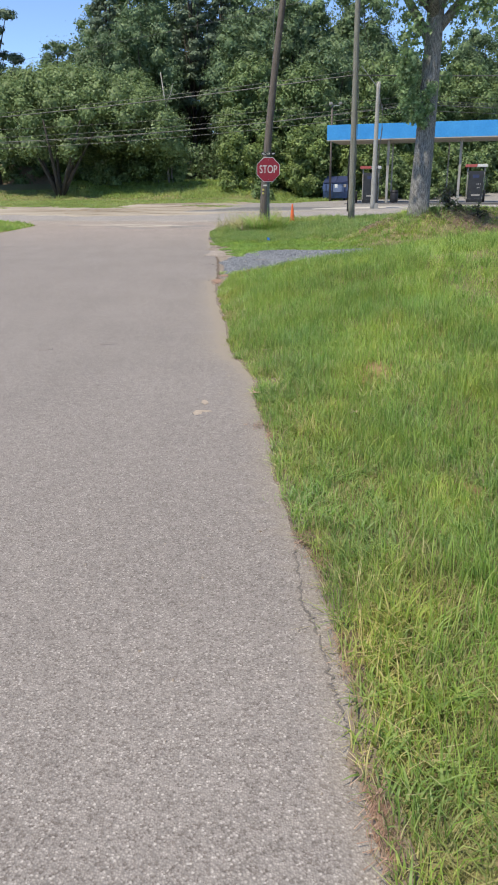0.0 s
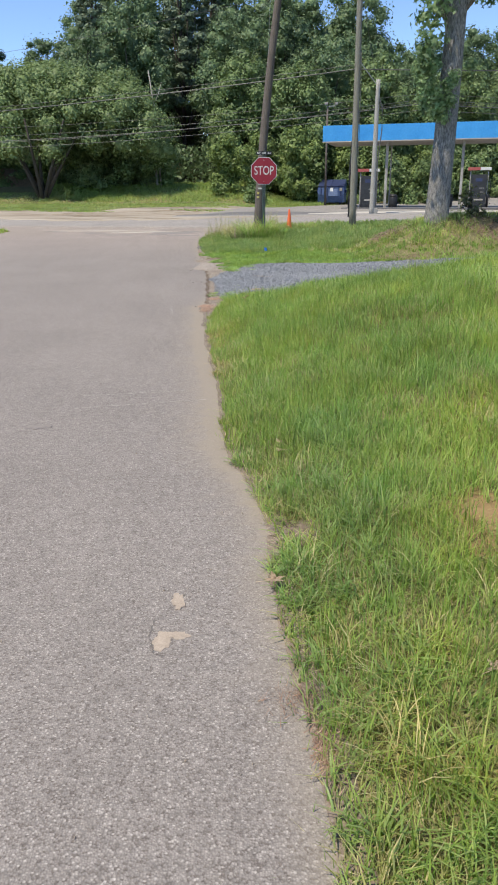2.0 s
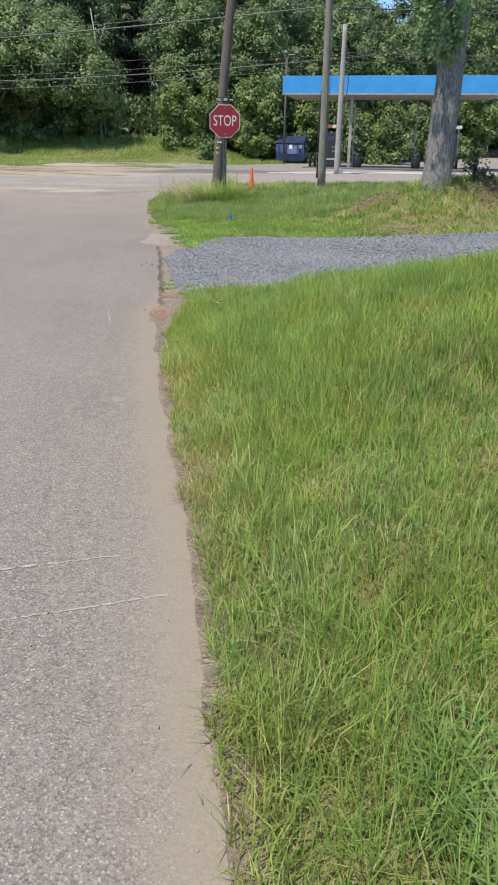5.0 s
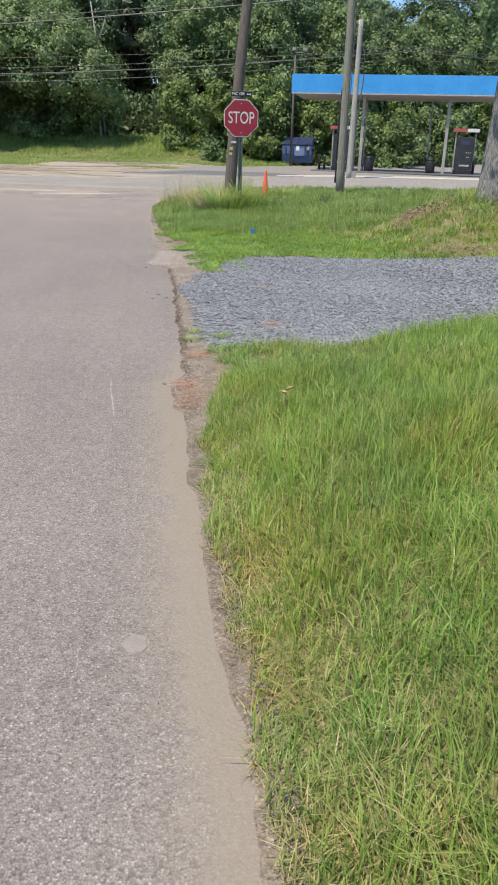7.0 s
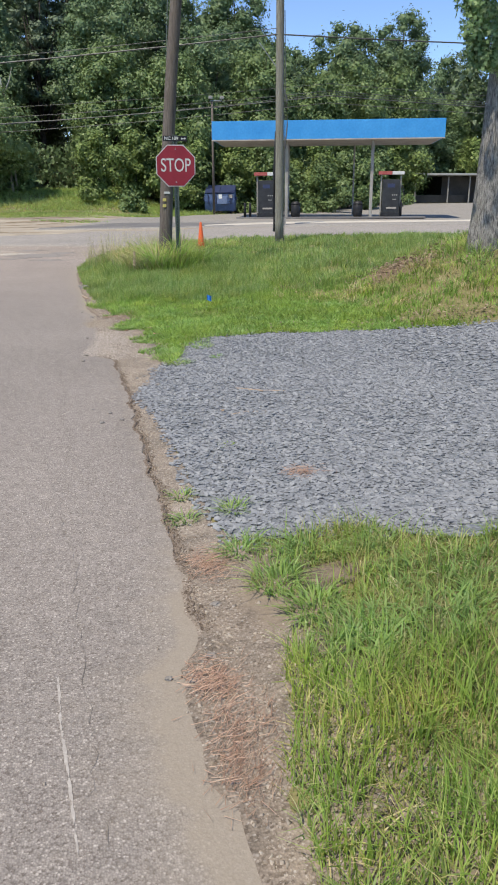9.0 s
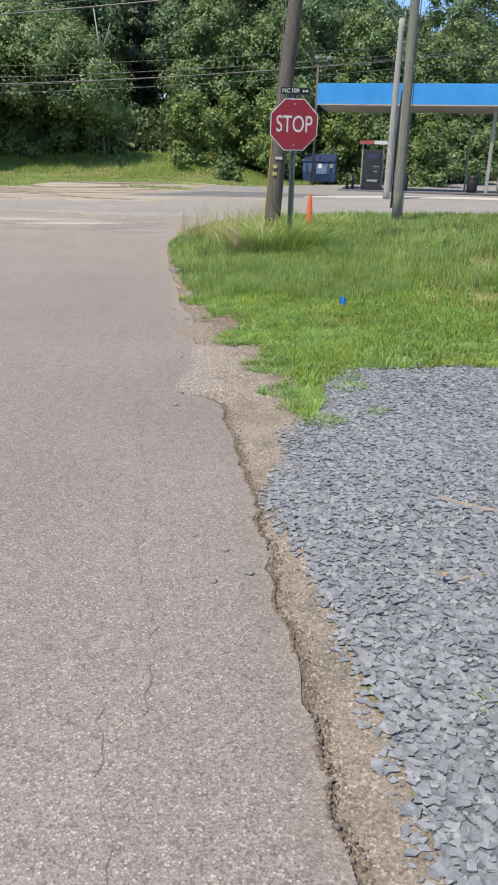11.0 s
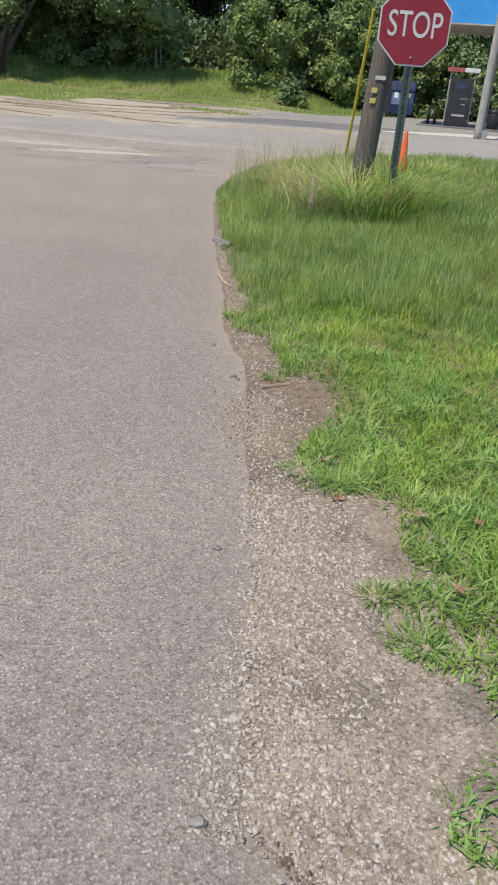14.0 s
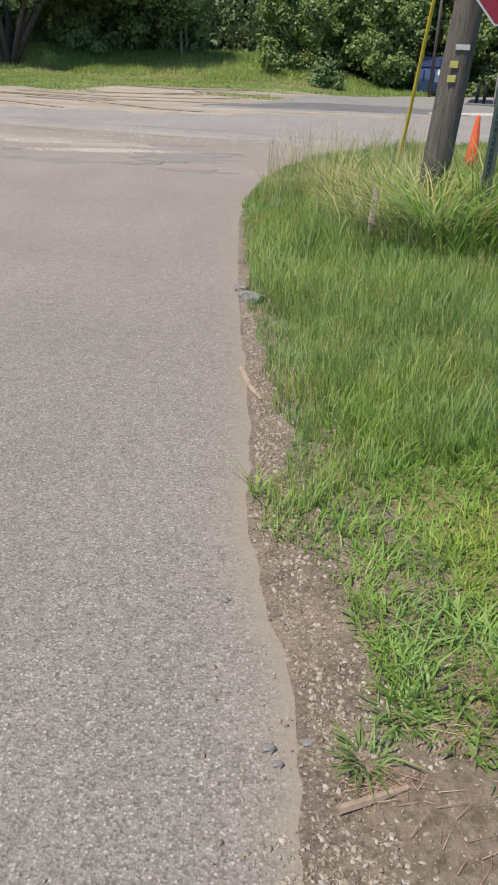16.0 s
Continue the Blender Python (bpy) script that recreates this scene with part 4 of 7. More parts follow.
def in_drive(x0, x1, y0, y1, dens):
    n = int((x1 - x0) * (y1 - y0) * dens)
    x, y = rng.uniform(x0, x1, n), rng.uniform(y0, y1, n)
    lo, hi = drive_lo(x), drive_hi(x)
    inside = np.minimum(y - lo, hi - y)
    inside = np.minimum(inside, (x - drive_x(y)) * 4.0)
    ok = inside > rng.uniform(-0.16, 0.18, n)
    return x[ok], y[ok]


x, y = in_drive(0.0, 2.6, 11.0, 17, 3300)
stones("slate_chips", x, y, ground_z(x, y) + 0.011, 0.015 + 0.034 * rng.uniform(0, 1, len(x)) ** 1.3, 0.2, M["slate"], "loose blue-grey slate chips on the drive", True, 0.24)
x, y = in_drive(2.6, 6, 11.5, 18.5, 1000)
stones("slate_chips", x, y, ground_z(x, y) + 0.013 + 0.010 * step(2.5, 4.5, x), rng.uniform(0.03, 0.06, len(x)), 0.22, M["slate"], "loose blue-grey slate chips on the drive", True, 0.26)
x, y = in_drive(6, 14, 13, 21, 160)
stones("slate_chips", x, y, ground_z(x, y) + 0.027, rng.uniform(0.05, 0.10, len(x)), 0.26, M["slate"], "loose blue-grey slate chips on the drive", True, 0.3)

M["crumbs"] = rocky("asphalt crumbs", (0.11, 0.085, 0.068), (0.17, 0.135, 0.11), (0.26, 0.215, 0.18))
# sandy shoulder between asphalt and grass
rows = []
for y in np.concatenate([np.arange(-4, 27, 0.05), np.arange(27, 28.5, 0.2)]):
    e = float(edge_x(y))
    wd = float(np.interp(y, (-4, 8.4, 9.6, 11, 11.5, 12.8, 13.4, 13.85, 14.05, 14.3, 14.5, 14.8, 15.2, 16, 17, 18.5, 20, 22.6), (0.07, 0.12, 0.60, 0.55, 0.24, 0.21, 0.20, 0.12, 0.12, 0.19, 0.29, 0.38, 0.60, 0.80, 0.80, 0.70, 0.45, 0.16)))
    lip = float(step(10.9, 11.4, y) * step(15.8, 15.55, y))
    over = -0.002 * lip + (1 - lip) * 0.006 + (1 - lip) * 0.6 * abs(float(np.interp(y, WOB_B + 0.13, WOB_BV)))
    xs = e - over + (wd + over) * np.linspace(0, 1, 14) ** 1.3
    up = 0.006 * np.array([0.3] + [1] * 11 + [0.5, -2.0])
    zz = ground_z(xs, np.full(14, y), False) + up
    zz[0] = lip * (-0.013 + 0.006 * math.sin(y * 11) + 0.004 * math.sin(y * 37)) + (1 - lip) * -0.001
    zz[1] = lip * (-0.020 + 0.004 * math.sin(y * 8)) + (1 - lip) * 0.003
    rows.append(np.stack([xs, np.full(14, y), zz], -1))
def brown_soil(x, y):
    spots = ((0.22, 17.95, 0.16, 0.45), (0.31, 16.78, 0.09, 0.30), (0.03, 17.45, 0.07, 0.32), (0.35, 10.75, 0.14, 0.25), (0.40, 15.3, 0.12, 0.35))
    return sum(np.exp(-((x - a) / rx) ** 2 - ((y - b) / ry) ** 2) for a, b, rx, ry in spots)


me, P = ribbon("dirt_shoulder", rows, M["dirt"])
spread(me, np.interp(P[:, 1], (0, 4.5, 5.0, 9, 10, 12, 14, 18, 22), (0.4, 0.3, -0.3, -0.3, 0.0, -0.1, -0.5, -0.3, 0.2)) + 0.3 * np.sin(P[:, 1] * 1.9) * np.sin(P[:, 0] * 7 + P[:, 1]) + 0.85 * brown_soil(P[:, 0], P[:, 1]))
spread(me, np.interp(P[:, 1], (0, 9, 10.9, 11.4, 16.4, 17.4, 19, 23), (0.9, 0.5, 0.35, -0.1, -0.1, 0.9, 0.9, 0.7)), "tone")
shoulder = tagged(new("dirt_shoulder", me), "tan sandy gravel shoulder beside broken asphalt edge", "ground", kind="structure")
n = 34000
y = rng.uniform(9.2, 22.5, n)
d = np.abs(rng.normal(0, 0.30, n))
keep = (d < np.interp(y, (9.2, 10.5, 14, 16, 17.5, 19, 22.5), (0.35, 0.45, 0.5, 0.75, 0.6, 0.4, 0.18))) & (rng.uniform(0, 1, n) < np.interp(y, (9, 10, 13, 14, 15.6, 17, 20, 22.5), (0.5, 0.6, 0.7, 0.9, 1, 1, 0.6, 0.4)))
keep &= rng.uniform(0, 1, n) > 0.9 * brown_soil(edge_x(y) + d, y)
keep &= ~((y > 11.2) & (y < 14.8) & (edge_x(y) + d > drive_x(y) - 0.02))
x, y = edge_x(y)[keep] + 0.012 + d[keep], y[keep]
stones("shoulder_pebbles", x, y, ground_z(x, y, False) + 0.0065, 0.005 + 0.019 * rng.uniform(0, 1, len(x)) ** 4.0, 0.5, M["rubble"], "pale pebbles loose on the sandy shoulder")
n = 4600
y = rng.uniform(10.6, 15.7, n)
x = edge_x(y) + -0.005 + np.abs(rng.normal(0, 0.024, n)) + 0.01 * np.sin(y * 9)
stones("edge_crumbs", x, y, np.where(x < edge_x(y) + 0.004, base(y) - 0.007, ground_z(x, y, False) + 0.008), 0.005 + 0.019 * rng.uniform(0, 1, n) ** 2.0, 0.7, M["crumbs"], "dark asphalt crumbs along the broken road edge")
n = 21000
y = np.where(rng.uniform(0, 1, n) < 0.6, rng.uniform(15.55, 17.1, n), rng.normal(17.0, 0.8, n))
d = rng.uniform(-0.28, 0.42, n)
low = np.interp(y, (15.5, 15.64, 15.70, 16.0, 16.4, 16.8, 17.2, 18.4), (0.03, 0.0, -0.13, -0.09, -0.05, -0.02, -0.01, -0.01))
keep = (y > 15.5) & (d > low + rng.normal(0, 0.025, n)) & (rng.uniform(0, 1, n) < np.interp(d, (-0.2, 0.12, 0.4), (1.0, 0.8, 0.1)))
x, y = edge_x(y)[keep] + d[keep], y[keep]
stones("asphalt_rubble", x, y, np.where(x < edge_x(y), 0.001, ground_z(x, y, False) + 0.008), 0.005 + 0.020 * rng.uniform(0, 1, len(x)) ** 2.4, 0.34, rocky("asphalt rubble", (0.29, 0.248, 0.22), (0.345, 0.30, 0.268), (0.39, 0.345, 0.31), (0.45, 0.405, 0.365)), "pale broken asphalt rubble strewn at the road edge")
n = 2600
y, d = rng.normal(17.8, 0.17, n), rng.normal(0.0, 0.085, n)
x = edge_x(y) + d
keep = (d > -0.19) & (np.abs(y - 17.8) < 0.34)
x, y = x[keep], y[keep]
stones("asphalt_rubble", x, y, np.where(x < edge_x(y), 0.001, ground_z(x, y, False) + 0.008), 0.004 + 0.018 * rng.uniform(0, 1, len(x)) ** 2.4, 0.5, M["rubble"], "loose gravel spilled over the road edge")
n = 260
y, d = rng.uniform(-1, 22, n), -np.abs(rng.normal(0, 0.55, n))
x = edge_x(y) + d
stones("road_pebbles", x, y, 0.003 + 0 * x, rng.uniform(0.005, 0.014, n), 0.7, M["rubble"], "loose pebbles scattered on the asphalt")

n = 150
y, d = rng.normal(17.9, 0.45, n), -0.26 * rng.uniform(0, 1, n) ** 2
stones("road_pebbles", edge_x(y) + d, y, np.full(n, 0.003), 0.006 + 0.02 * rng.uniform(0, 1, n) ** 2.5, 0.6, M["rubble"], "loose pebbles scattered on the asphalt")

for k in range(26):
    y = 16.6 + 2.2 * rng.uniform()
    x = float(edge_x(y) + grow_d(y)) + rng.uniform(-0.02, 0.35)
    clump("crabgrass_tuft", x, y, rng.uniform(0.05, 0.12), 110, (0.02, 0.062), (0.004, 0.008), M["broad_grass"], "coarse crabgrass tuft at the shoulder's edge", (0.6, 1.6))
for x, y, r, n, h in ((0.34, 11.17, 0.08, 45, 0.12), (0.61, 11.04, 0.12, 60, 0.14), (0.41, 10.83, 0.10, 60, 0.13), (0.48, 10.58, 0.09, 60, 0.13), (0.50, 15.37, 0.10, 60, 0.10), (0.53, 15.04, 0.11, 70, 0.10), (0.85, 15.96, 0.12, 60, 0.10), (0.85, 15.71, 0.10, 50, 0.09), (0.91, 15.17, 0.05, 24, 0.07), (0.39, 15.38, 0.08, 40, 0.09), (0.51, 15.58, 0.09, 50, 0.10), (0.21, 16.48, 0.05, 30, 0.08), (0.30, 16.25, 0.06, 36, 0.08), (-0.01, 18.32, 0.05, 40, 0.09), (-0.27, 19.45, 0.03, 10, 0.20), (0.25, 9.45, 0.05, 26, 0.12), (0.60, 3.0, 0.07, 44, 0.16), (0.55, 3.72, 0.09, 44, 0.12), (0.43, 4.2, 0.09, 44, 0.12), (0.16, 17.45, 0.07, 44, 0.10), (0.19, 17.19, 0.07, 44, 0.10),
                      (0.17, 11.9, 0.06, 30, 0.08), (0.15, 11.6, 0.06, 28, 0.09), (0.39, 11.62, 0.06, 34, 0.10), (0.54, 12.58, 0.05, 20, 0.04), (0.17, 17.6, 0.05, 24, 0.07), (0.22, 9.0, 0.06, 30, 0.12)):
    clump("crabgrass_tuft", x, y, r, n * 2, (h * 0.35, h * 0.85), (0.004, 0.0095), M["crabgrass"], "coarse crabgrass tuft on the bare shoulder", (0.6, 1.6))


n = 2600
y = rng.uniform(18.3, 22.4, n)
x = edge_x(y) + 0.02 + np.abs(rng.normal(0, 0.10, n)) * np.interp(y, (18.3, 19, 20, 22.4), (1.6, 1.0, 0.8, 0.5))
stones("shoulder_pebbles", x, y, ground_z(x, y, False) + 0.007, 0.005 + 0.026 * rng.uniform(0, 1, n) ** 3.2, 0.6, M["rubble"], "pale pebbles and crumbs on the brown shoulder")


# the nearest chips and pebbles, each a piece of its own
def piece_meshes(name, k, flat, mat, sharp):
    out = []
    for _ in range(k):
        ob = stones(name, np.zeros(1), np.zeros(1), np.zeros(1), np.ones(1), flat, mat, "", sharp, 0.1)
        out.append(ob.data)
        bpy.data.objects.remove(ob)
    return out


def strew(name, meshes, parent, x, y, size, up):
    z = ground_z(x, y, False)
    for k in range(len(x)):
        ob = new(name, meshes[k % len(meshes)])
        ob.parent = parent
        ob.matrix_world = pose(x[k], y[k], z[k] + up, rng.uniform(-14, 14), rng.uniform(-14, 14), rng.uniform(0, 360)) @ Matrix.Diagonal((size[k], size[k], size[k], 1))


M["slate_piece"] = plain("slate chip", (0.14, 0.148, 0.162), (0.235, 0.246, 0.262), 9, 0.9, 0, 60, 0.2)
M["pebble_piece"] = plain("pale pebble", (0.21, 0.17, 0.137), (0.38, 0.335, 0.285), 3, 0.92, 0, 60, 0.2)
chips = piece_meshes("slate_chip", 8, 0.26, M["slate_piece"], True)
n = 300
strew("slate_chip", chips, drive, rng.uniform(0.32, 1.15, n), rng.uniform(12.0, 14.3, n), rng.uniform(0.024, 0.046, n), 0.016)
pebbles = piece_meshes("pebble", 8, 0.55, M["pebble_piece"], False)
n = 300
y = np.where(rng.uniform(0, 1, n) < 0.3, rng.uniform(9.6, 11.2, n), rng.uniform(12.6, 18.6, n))
strew("pebble", pebbles, shoulder, edge_x(y) + 0.04 + np.abs(rng.normal(0, 0.20, n)), y, 0.010 + 0.020 * rng.uniform(0, 1, n) ** 2, 0.008)

# ---- marks on the side road ----
def flat_path(name, pts, width, mat, parent, label="", z=0.002, wob=0.012, steps=14):
    """A thin wandering strip laid on the road."""
    pts = np.array(pts, float)
    t = np.linspace(0, len(pts) - 1, steps * (len(pts) - 1) + 1)
    x, y = np.interp(t, np.arange(len(pts)), pts[:, 0]), np.interp(t, np.arange(len(pts)), pts[:, 1])
    x = x + rng.normal(0, wob, len(x))
    w = width * rng.uniform(0.4, 1.2, len(x))
    w = w * np.where(rng.uniform(0, 1, len(x)) < 0.22, 0.15, 1.0)
    w[0] = w[-1] = 0.0005
    V = np.stack([np.stack([x - w / 2, y, base(y) + z], -1), np.stack([x + w / 2, y, base(y) + z], -1)], 1)
    me, _ = ribbon(name, V, mat)
    ob = new(name, me)
    ob.parent = parent
    return tagged(ob, label)


flat_path("crack", [(-0.41, 12.6), (-0.41, 13.1), (-0.50, 13.56), (-0.45, 14.02), (-0.50, 14.6), (-0.55, 15.18), (-0.57, 15.47)], 0.003, M["crack"], road)
flat_path("crack", [(-0.28, 9.75), (-0.30, 10.2), (-0.36, 11.2), (-0.46, 12.0), (-0.55, 12.7)], 0.0022, M["crack"], road)
flat_path("crack", [(0.57, 0.45), (0.572, 0.28), (0.562, 0.03), (0.59, -0.07), (0.61, -0.29), (0.612, -0.43), (0.622, -0.54), (0.628, -0.66)], 0.010, M["crack"], road, wob=0.006)
flat_path("scratch", [(-0.40, 10.45), (-0.385, 10.2), (-0.36, 10.0), (-0.335, 9.75)], 0.010, M["scratch"], road, wob=0.001)


def cross_path(name, pts, width, mat, parent):
    V = np.array([[(x, y + s * width / 2 * rng.uniform(-0.2, 1.3), 0.002) for s in (1, -1)] for x, y in np.linspace(pts[0], pts[1], 70)])
    me, _ = ribbon(name, V, mat)
    ob = new(name, me)
    ob.parent = parent


cross_path("scratch", [(-0.75, 5.72), (0.0, 5.84)], 0.014, M["scratch"], road)
cross_path("scratch", [(-0.75, 5.38), (0.17, 5.57)], 0.014, M["scratch"], road)


def blotch(name, cx, cy, rx, ry, mat, parent, z=0.004, n=36, rough=0.35):
    bm = bmesh.new()
    ph = [random.uniform(0, 6.3) for _ in range(4)]
    vs = []
    for k in range(n):
        a = 2 * math.pi * k / n
        r = 1 + rough * (0.5 * math.sin(2 * a + ph[0]) + 0.35 * math.sin(5 * a + ph[1]) + 0.3 * math.sin(9 * a + ph[2]))
        vs.append(bm.verts.new((cx + rx * r * math.cos(a), cy + ry * r * math.sin(a), float(base(cy + ry * r * math.sin(a))) + z)))
    bm.faces.new(vs)
    low = [bm.verts.new((cx + (v.co.x - cx) * 1.05, cy + (v.co.y - cy) * 1.05, v.co.z - 0.012)) for v in vs]
    for k in range(n):
        bm.faces.new((vs[k], low[k], low[(k + 1) % n], vs[(k + 1) % n]))
    return part(name, bm, mat, parent)


blotch("sand_patch", 0.085, 2.49, 0.034, 0.05, M["sandpatch"], road, 0.002, rough=0.3)
blotch("sand_patch", 0.135, 2.52, 0.04, 0.022, M["sandpatch"], road, 0.0025, rough=0.3)
flat_path("crack", [(0.045, 2.62), (0.04, 2.52), (0.06, 2.42), (0.10, 2.40)], 0.006, M["crack"], road, wob=0.003)
blotch("sand_patch", 0.125, 2.74, 0.022, 0.055, M["sandpatch"], road)
blotch("sand_patch", -0.13, 7.69, 0.032, 0.05, M["dusty"], road, 0.001, rough=0.25)
for bx, by, bw, bd in ((-8.5, 40.6, 2.6, 0.25), (-2.0, 41.7, 3.4, 0.30), (-6.0, 42.0, 3.0, 0.35), (-9.5, 42.4, 3.0, 0.4), (1.2, 41.3, 1.8, 0.25)):
    blotch("sand_patch", bx, by, bw, bd, M["sand"], highway, 0.010, rough=0.5)
for pts in (((-9.5, 45.2), (-5.0, 44.2), (-1.5, 44.6), (1.5, 46.2)), ((-9.0, 46.0), (-5.5, 45.2), (-2.5, 45.9), (0.5, 48.0)), ((-8.0, 43.6), (-5.4, 42.6), (-3.2, 40.6), (-1.8, 40.3)), ((-9.2, 42.0), (-7.2, 40.6), (-5.8, 39.5)), ((-6.5, 50.0), (-3.5, 49.3), (0.2, 50.6)), ((-5.5, 51.8), (-2.5, 51.2), (1.0, 52.2)), ((-4.0, 47.4), (-1.8, 48.0), (0.3, 47.5)), ((-12.0, 46.0), (-8.0, 44.4), (-5.0, 43.4)), ((-6.5, 46.6), (-3.0, 47.2), (0.0, 48.6))):
    t = np.linspace(0, len(pts) - 1, 60)
    px, py = (np.interp(t, np.arange(len(pts)), [p[k] for p in pts]) for k in (0, 1))
    wd = 0.16 * rng.uniform(0.1, 1.2, 60)
    me, _ = ribbon("tyre_track", np.stack([np.stack([px, py + q * wd, ground_z(px, py + q * wd, False) + 0.028], -1) for q in (-1, 1)], 1), M["track"])
    new("tyre_track", me).parent = sand_shoulder
tx_, ty_ = np.linspace(-16, 9, 90), 0
ty_ = np.interp(tx_, (-16, -9, -4, 0, 9), (39.0, 35.6, 33.2, 33.1, 34.3)) + rng.normal(0, 0.03, 90)
wd = 0.022 * rng.uniform(0.1, 1.2, 90)
me, _ = ribbon("tar_seam", np.stack([np.stack([tx_, ty_ + q * wd, base(ty_ + q * wd) + 0.009], -1) for q in (-1, 1)], 1), M["patch"])
new("tar_seam", me).parent = highway
blotch("dark_patch", -1.5, 29.9, 0.95, 0.40, M["worn_patch"], road, 0.007, rough=0.7)
blotch("dark_patch", -2.1, 29.0, 0.30, 0.14, M["worn_patch"], road, 0.009, rough=0.8)
blotch("dark_patch", -1.75, 29.3, 0.25, 0.10, M["worn_patch"], road, 0.010, rough=0.8)
blotch("sand_patch", -5.0, 31.6, 1.3, 0.6, M["pink_sand"], road, 0.010, rough=0.6)
blotch("sand_patch", -2.9, 31.2, 0.55, 0.40, M["pink_sand"], road, 0.010, rough=0.6)
blotch("dark_patch", -0.9, 4.95, 0.08, 0.05, M["patch"], road)
blotch("dark_patch", -1.48, 4.72, 0.09, 0.05, M["patch"], road)


M["pale_stone"] = rocky("bleached gravel", (0.36, 0.32, 0.275), (0.46, 0.42, 0.36), (0.56, 0.52, 0.46))
n = 2600
gx_ = rng.normal(-2.9, 0.5, n)
gy_ = 30.35 + 0.2 * (gx_ + 2.9) + rng.normal(0, 0.12, n)
stones("junction_gravel", gx_, gy_, base(gy_) + 0.004, rng.uniform(0.012, 0.045, n), 0.5, M["pale_stone"], "loose pale gravel strewn at the road junction")
n = 900
gx_, gy_ = rng.normal(-4.3, 0.5, n), rng.normal(31.2, 0.15, n)
stones("junction_gravel", gx_, gy_, base(gy_) + 0.008, rng.uniform(0.012, 0.04, n), 0.5, M["pale_stone"], "loose pale gravel strewn at the road junction")
n = 1200
gx_, gy_ = rng.uniform(-8, 1.5, n), rng.normal(33.6, 0.8, n)
stones("junction_gravel", gx_, gy_, base(gy_) + 0.008, rng.uniform(0.012, 0.04, n), 0.5, M["pale_stone"], "loose pale gravel strewn at the road junction")
for bx, by, bw, bd in ((-1.2, 28.4, 0.5, 0.16), (-3.4, 28.9, 0.7, 0.2), (-0.9, 30.6, 0.35, 0.16), (-4.6, 30.0, 0.5, 0.2), (-1.9, 31.6, 0.45, 0.14), (-6.2, 31.2, 0.6, 0.2)):
    blotch("dark_patch", bx, by, bw, bd, M["worn_patch"], road, 0.007, rough=0.7)


# red clay puddle in the verge
def patch(name, cx, cy, rx, ry, mat, label, up=0.012):
    bm = bmesh.new()
    c = bm.verts.new((cx, cy, float(ground_z(cx, cy)) + up))
    vs = []
    for k in range(28):
        a = 2 * math.pi * k / 28
        r = 1 + 0.2 * math.sin(3 * a + cx) + 0.14 * math.sin(7 * a) + 0.1 * math.sin(11 * a + cy)
        x, y = cx + rx * r * math.cos(a), cy + ry * r * math.sin(a)
        vs.append(bm.verts.new((x, y, float(ground_z(x, y)) + up * 0.6)))
    for k in range(28):
        bm.faces.new((c, vs[k], vs[(k + 1) % 28]))
    return solo(name, bm, mat, label, "soil", kind="structure")


patch("clay_patch", 1.48, 0.97, 0.07, 0.11, M["orange_clay"], "bare orange clay showing in the verge grass")
patch("mud_patch", 0.60, 3.30, 0.15, 0.16, M["mud"], "bare brown soil in the verge grass", 0.010)
patch("mud_patch", 0.57, 10.80, 0.17, 0.13, M["mud"], "bare brown soil among crabgrass tufts", 0.010)
patch("mud_patch", 0.15, 18.16, 0.17, 0.24, M["mud"], "bare brown soil beside the dirt shoulder", 0.012)
patch("clay_patch", 1.43, 3.22, 0.18, 0.38, M["orange_clay"], "bare orange clay showing in the verge grass")
patch("clay_patch", 4.25, 19.0, 0.46, 0.55, M["clay"], "bare reddish soil on the corner mound")
patch("clay_patch", 6.6, 17.9, 1.05, 0.5, M["clay"], "bare reddish soil beside the roadside tree")


# grit on the bare soil
n = 420
gx_, gy_ = rng.normal(0.13, 0.12, n), rng.normal(18.15, 0.20, n)
stones("soil_grit", gx_, gy_, ground_z(gx_, gy_) + 0.012, 0.004 + 0.014 * rng.uniform(0, 1, n) ** 3, 0.6, M["rubble"], "grit and small stones on the bare soil")


# leaf litter on the mound
def litter(cx, cy, rx, ry, n, size):
    V, T = leaf_cards(n, size)
    x, y = cx + rx * rng.normal(0, 0.5, n), cy + ry * rng.normal(0, 0.5, n)
    V = V + np.stack([x, y, ground_z(x, y) + 0.02 + rng.uniform(0, 0.04, n)], -1)[:, None]
    return tagged(new("leaf_litter", fast("leaf_litter", V.reshape(-1, 3), T, M["litter"])), "brown leaf litter on the grassy mound", "leaf litter", kind="stuff")


def leaf_cards(n, size):
    """Small curled leaves lying at random tilts."""
    a, b = rng.uniform(0, 6.28, n), rng.uniform(-0.5, 0.5, n)
    s = size * rng.uniform(0.6, 1.4, n)
    u = np.stack([np.cos(a), np.sin(a), b], -1) * s[:, None]
    v = np.stack([-np.sin(a), np.cos(a), rng.uniform(-0.5, 0.5, n)], -1) * s[:, None] * 0.55
    V = np.stack([-u * 0.5, v * 0.5, u * 0.5, -v * 0.5], 1)
    T = (np.arange(n)[:, None, None] * 4 + np.array([(0, 1, 2), (0, 2, 3)])[None]).reshape(-1, 3)
    return V, T


litter(4.4, 19.1, 0.8, 0.8, 1000, 0.045)
litter(6.2, 17.9, 1.5, 0.7, 2000, 0.045)
litter(5.9, 19.3, 1.4, 0.8, 800, 0.05)
litter(4.2, 16.5, 1.9, 0.3, 500, 0.04)


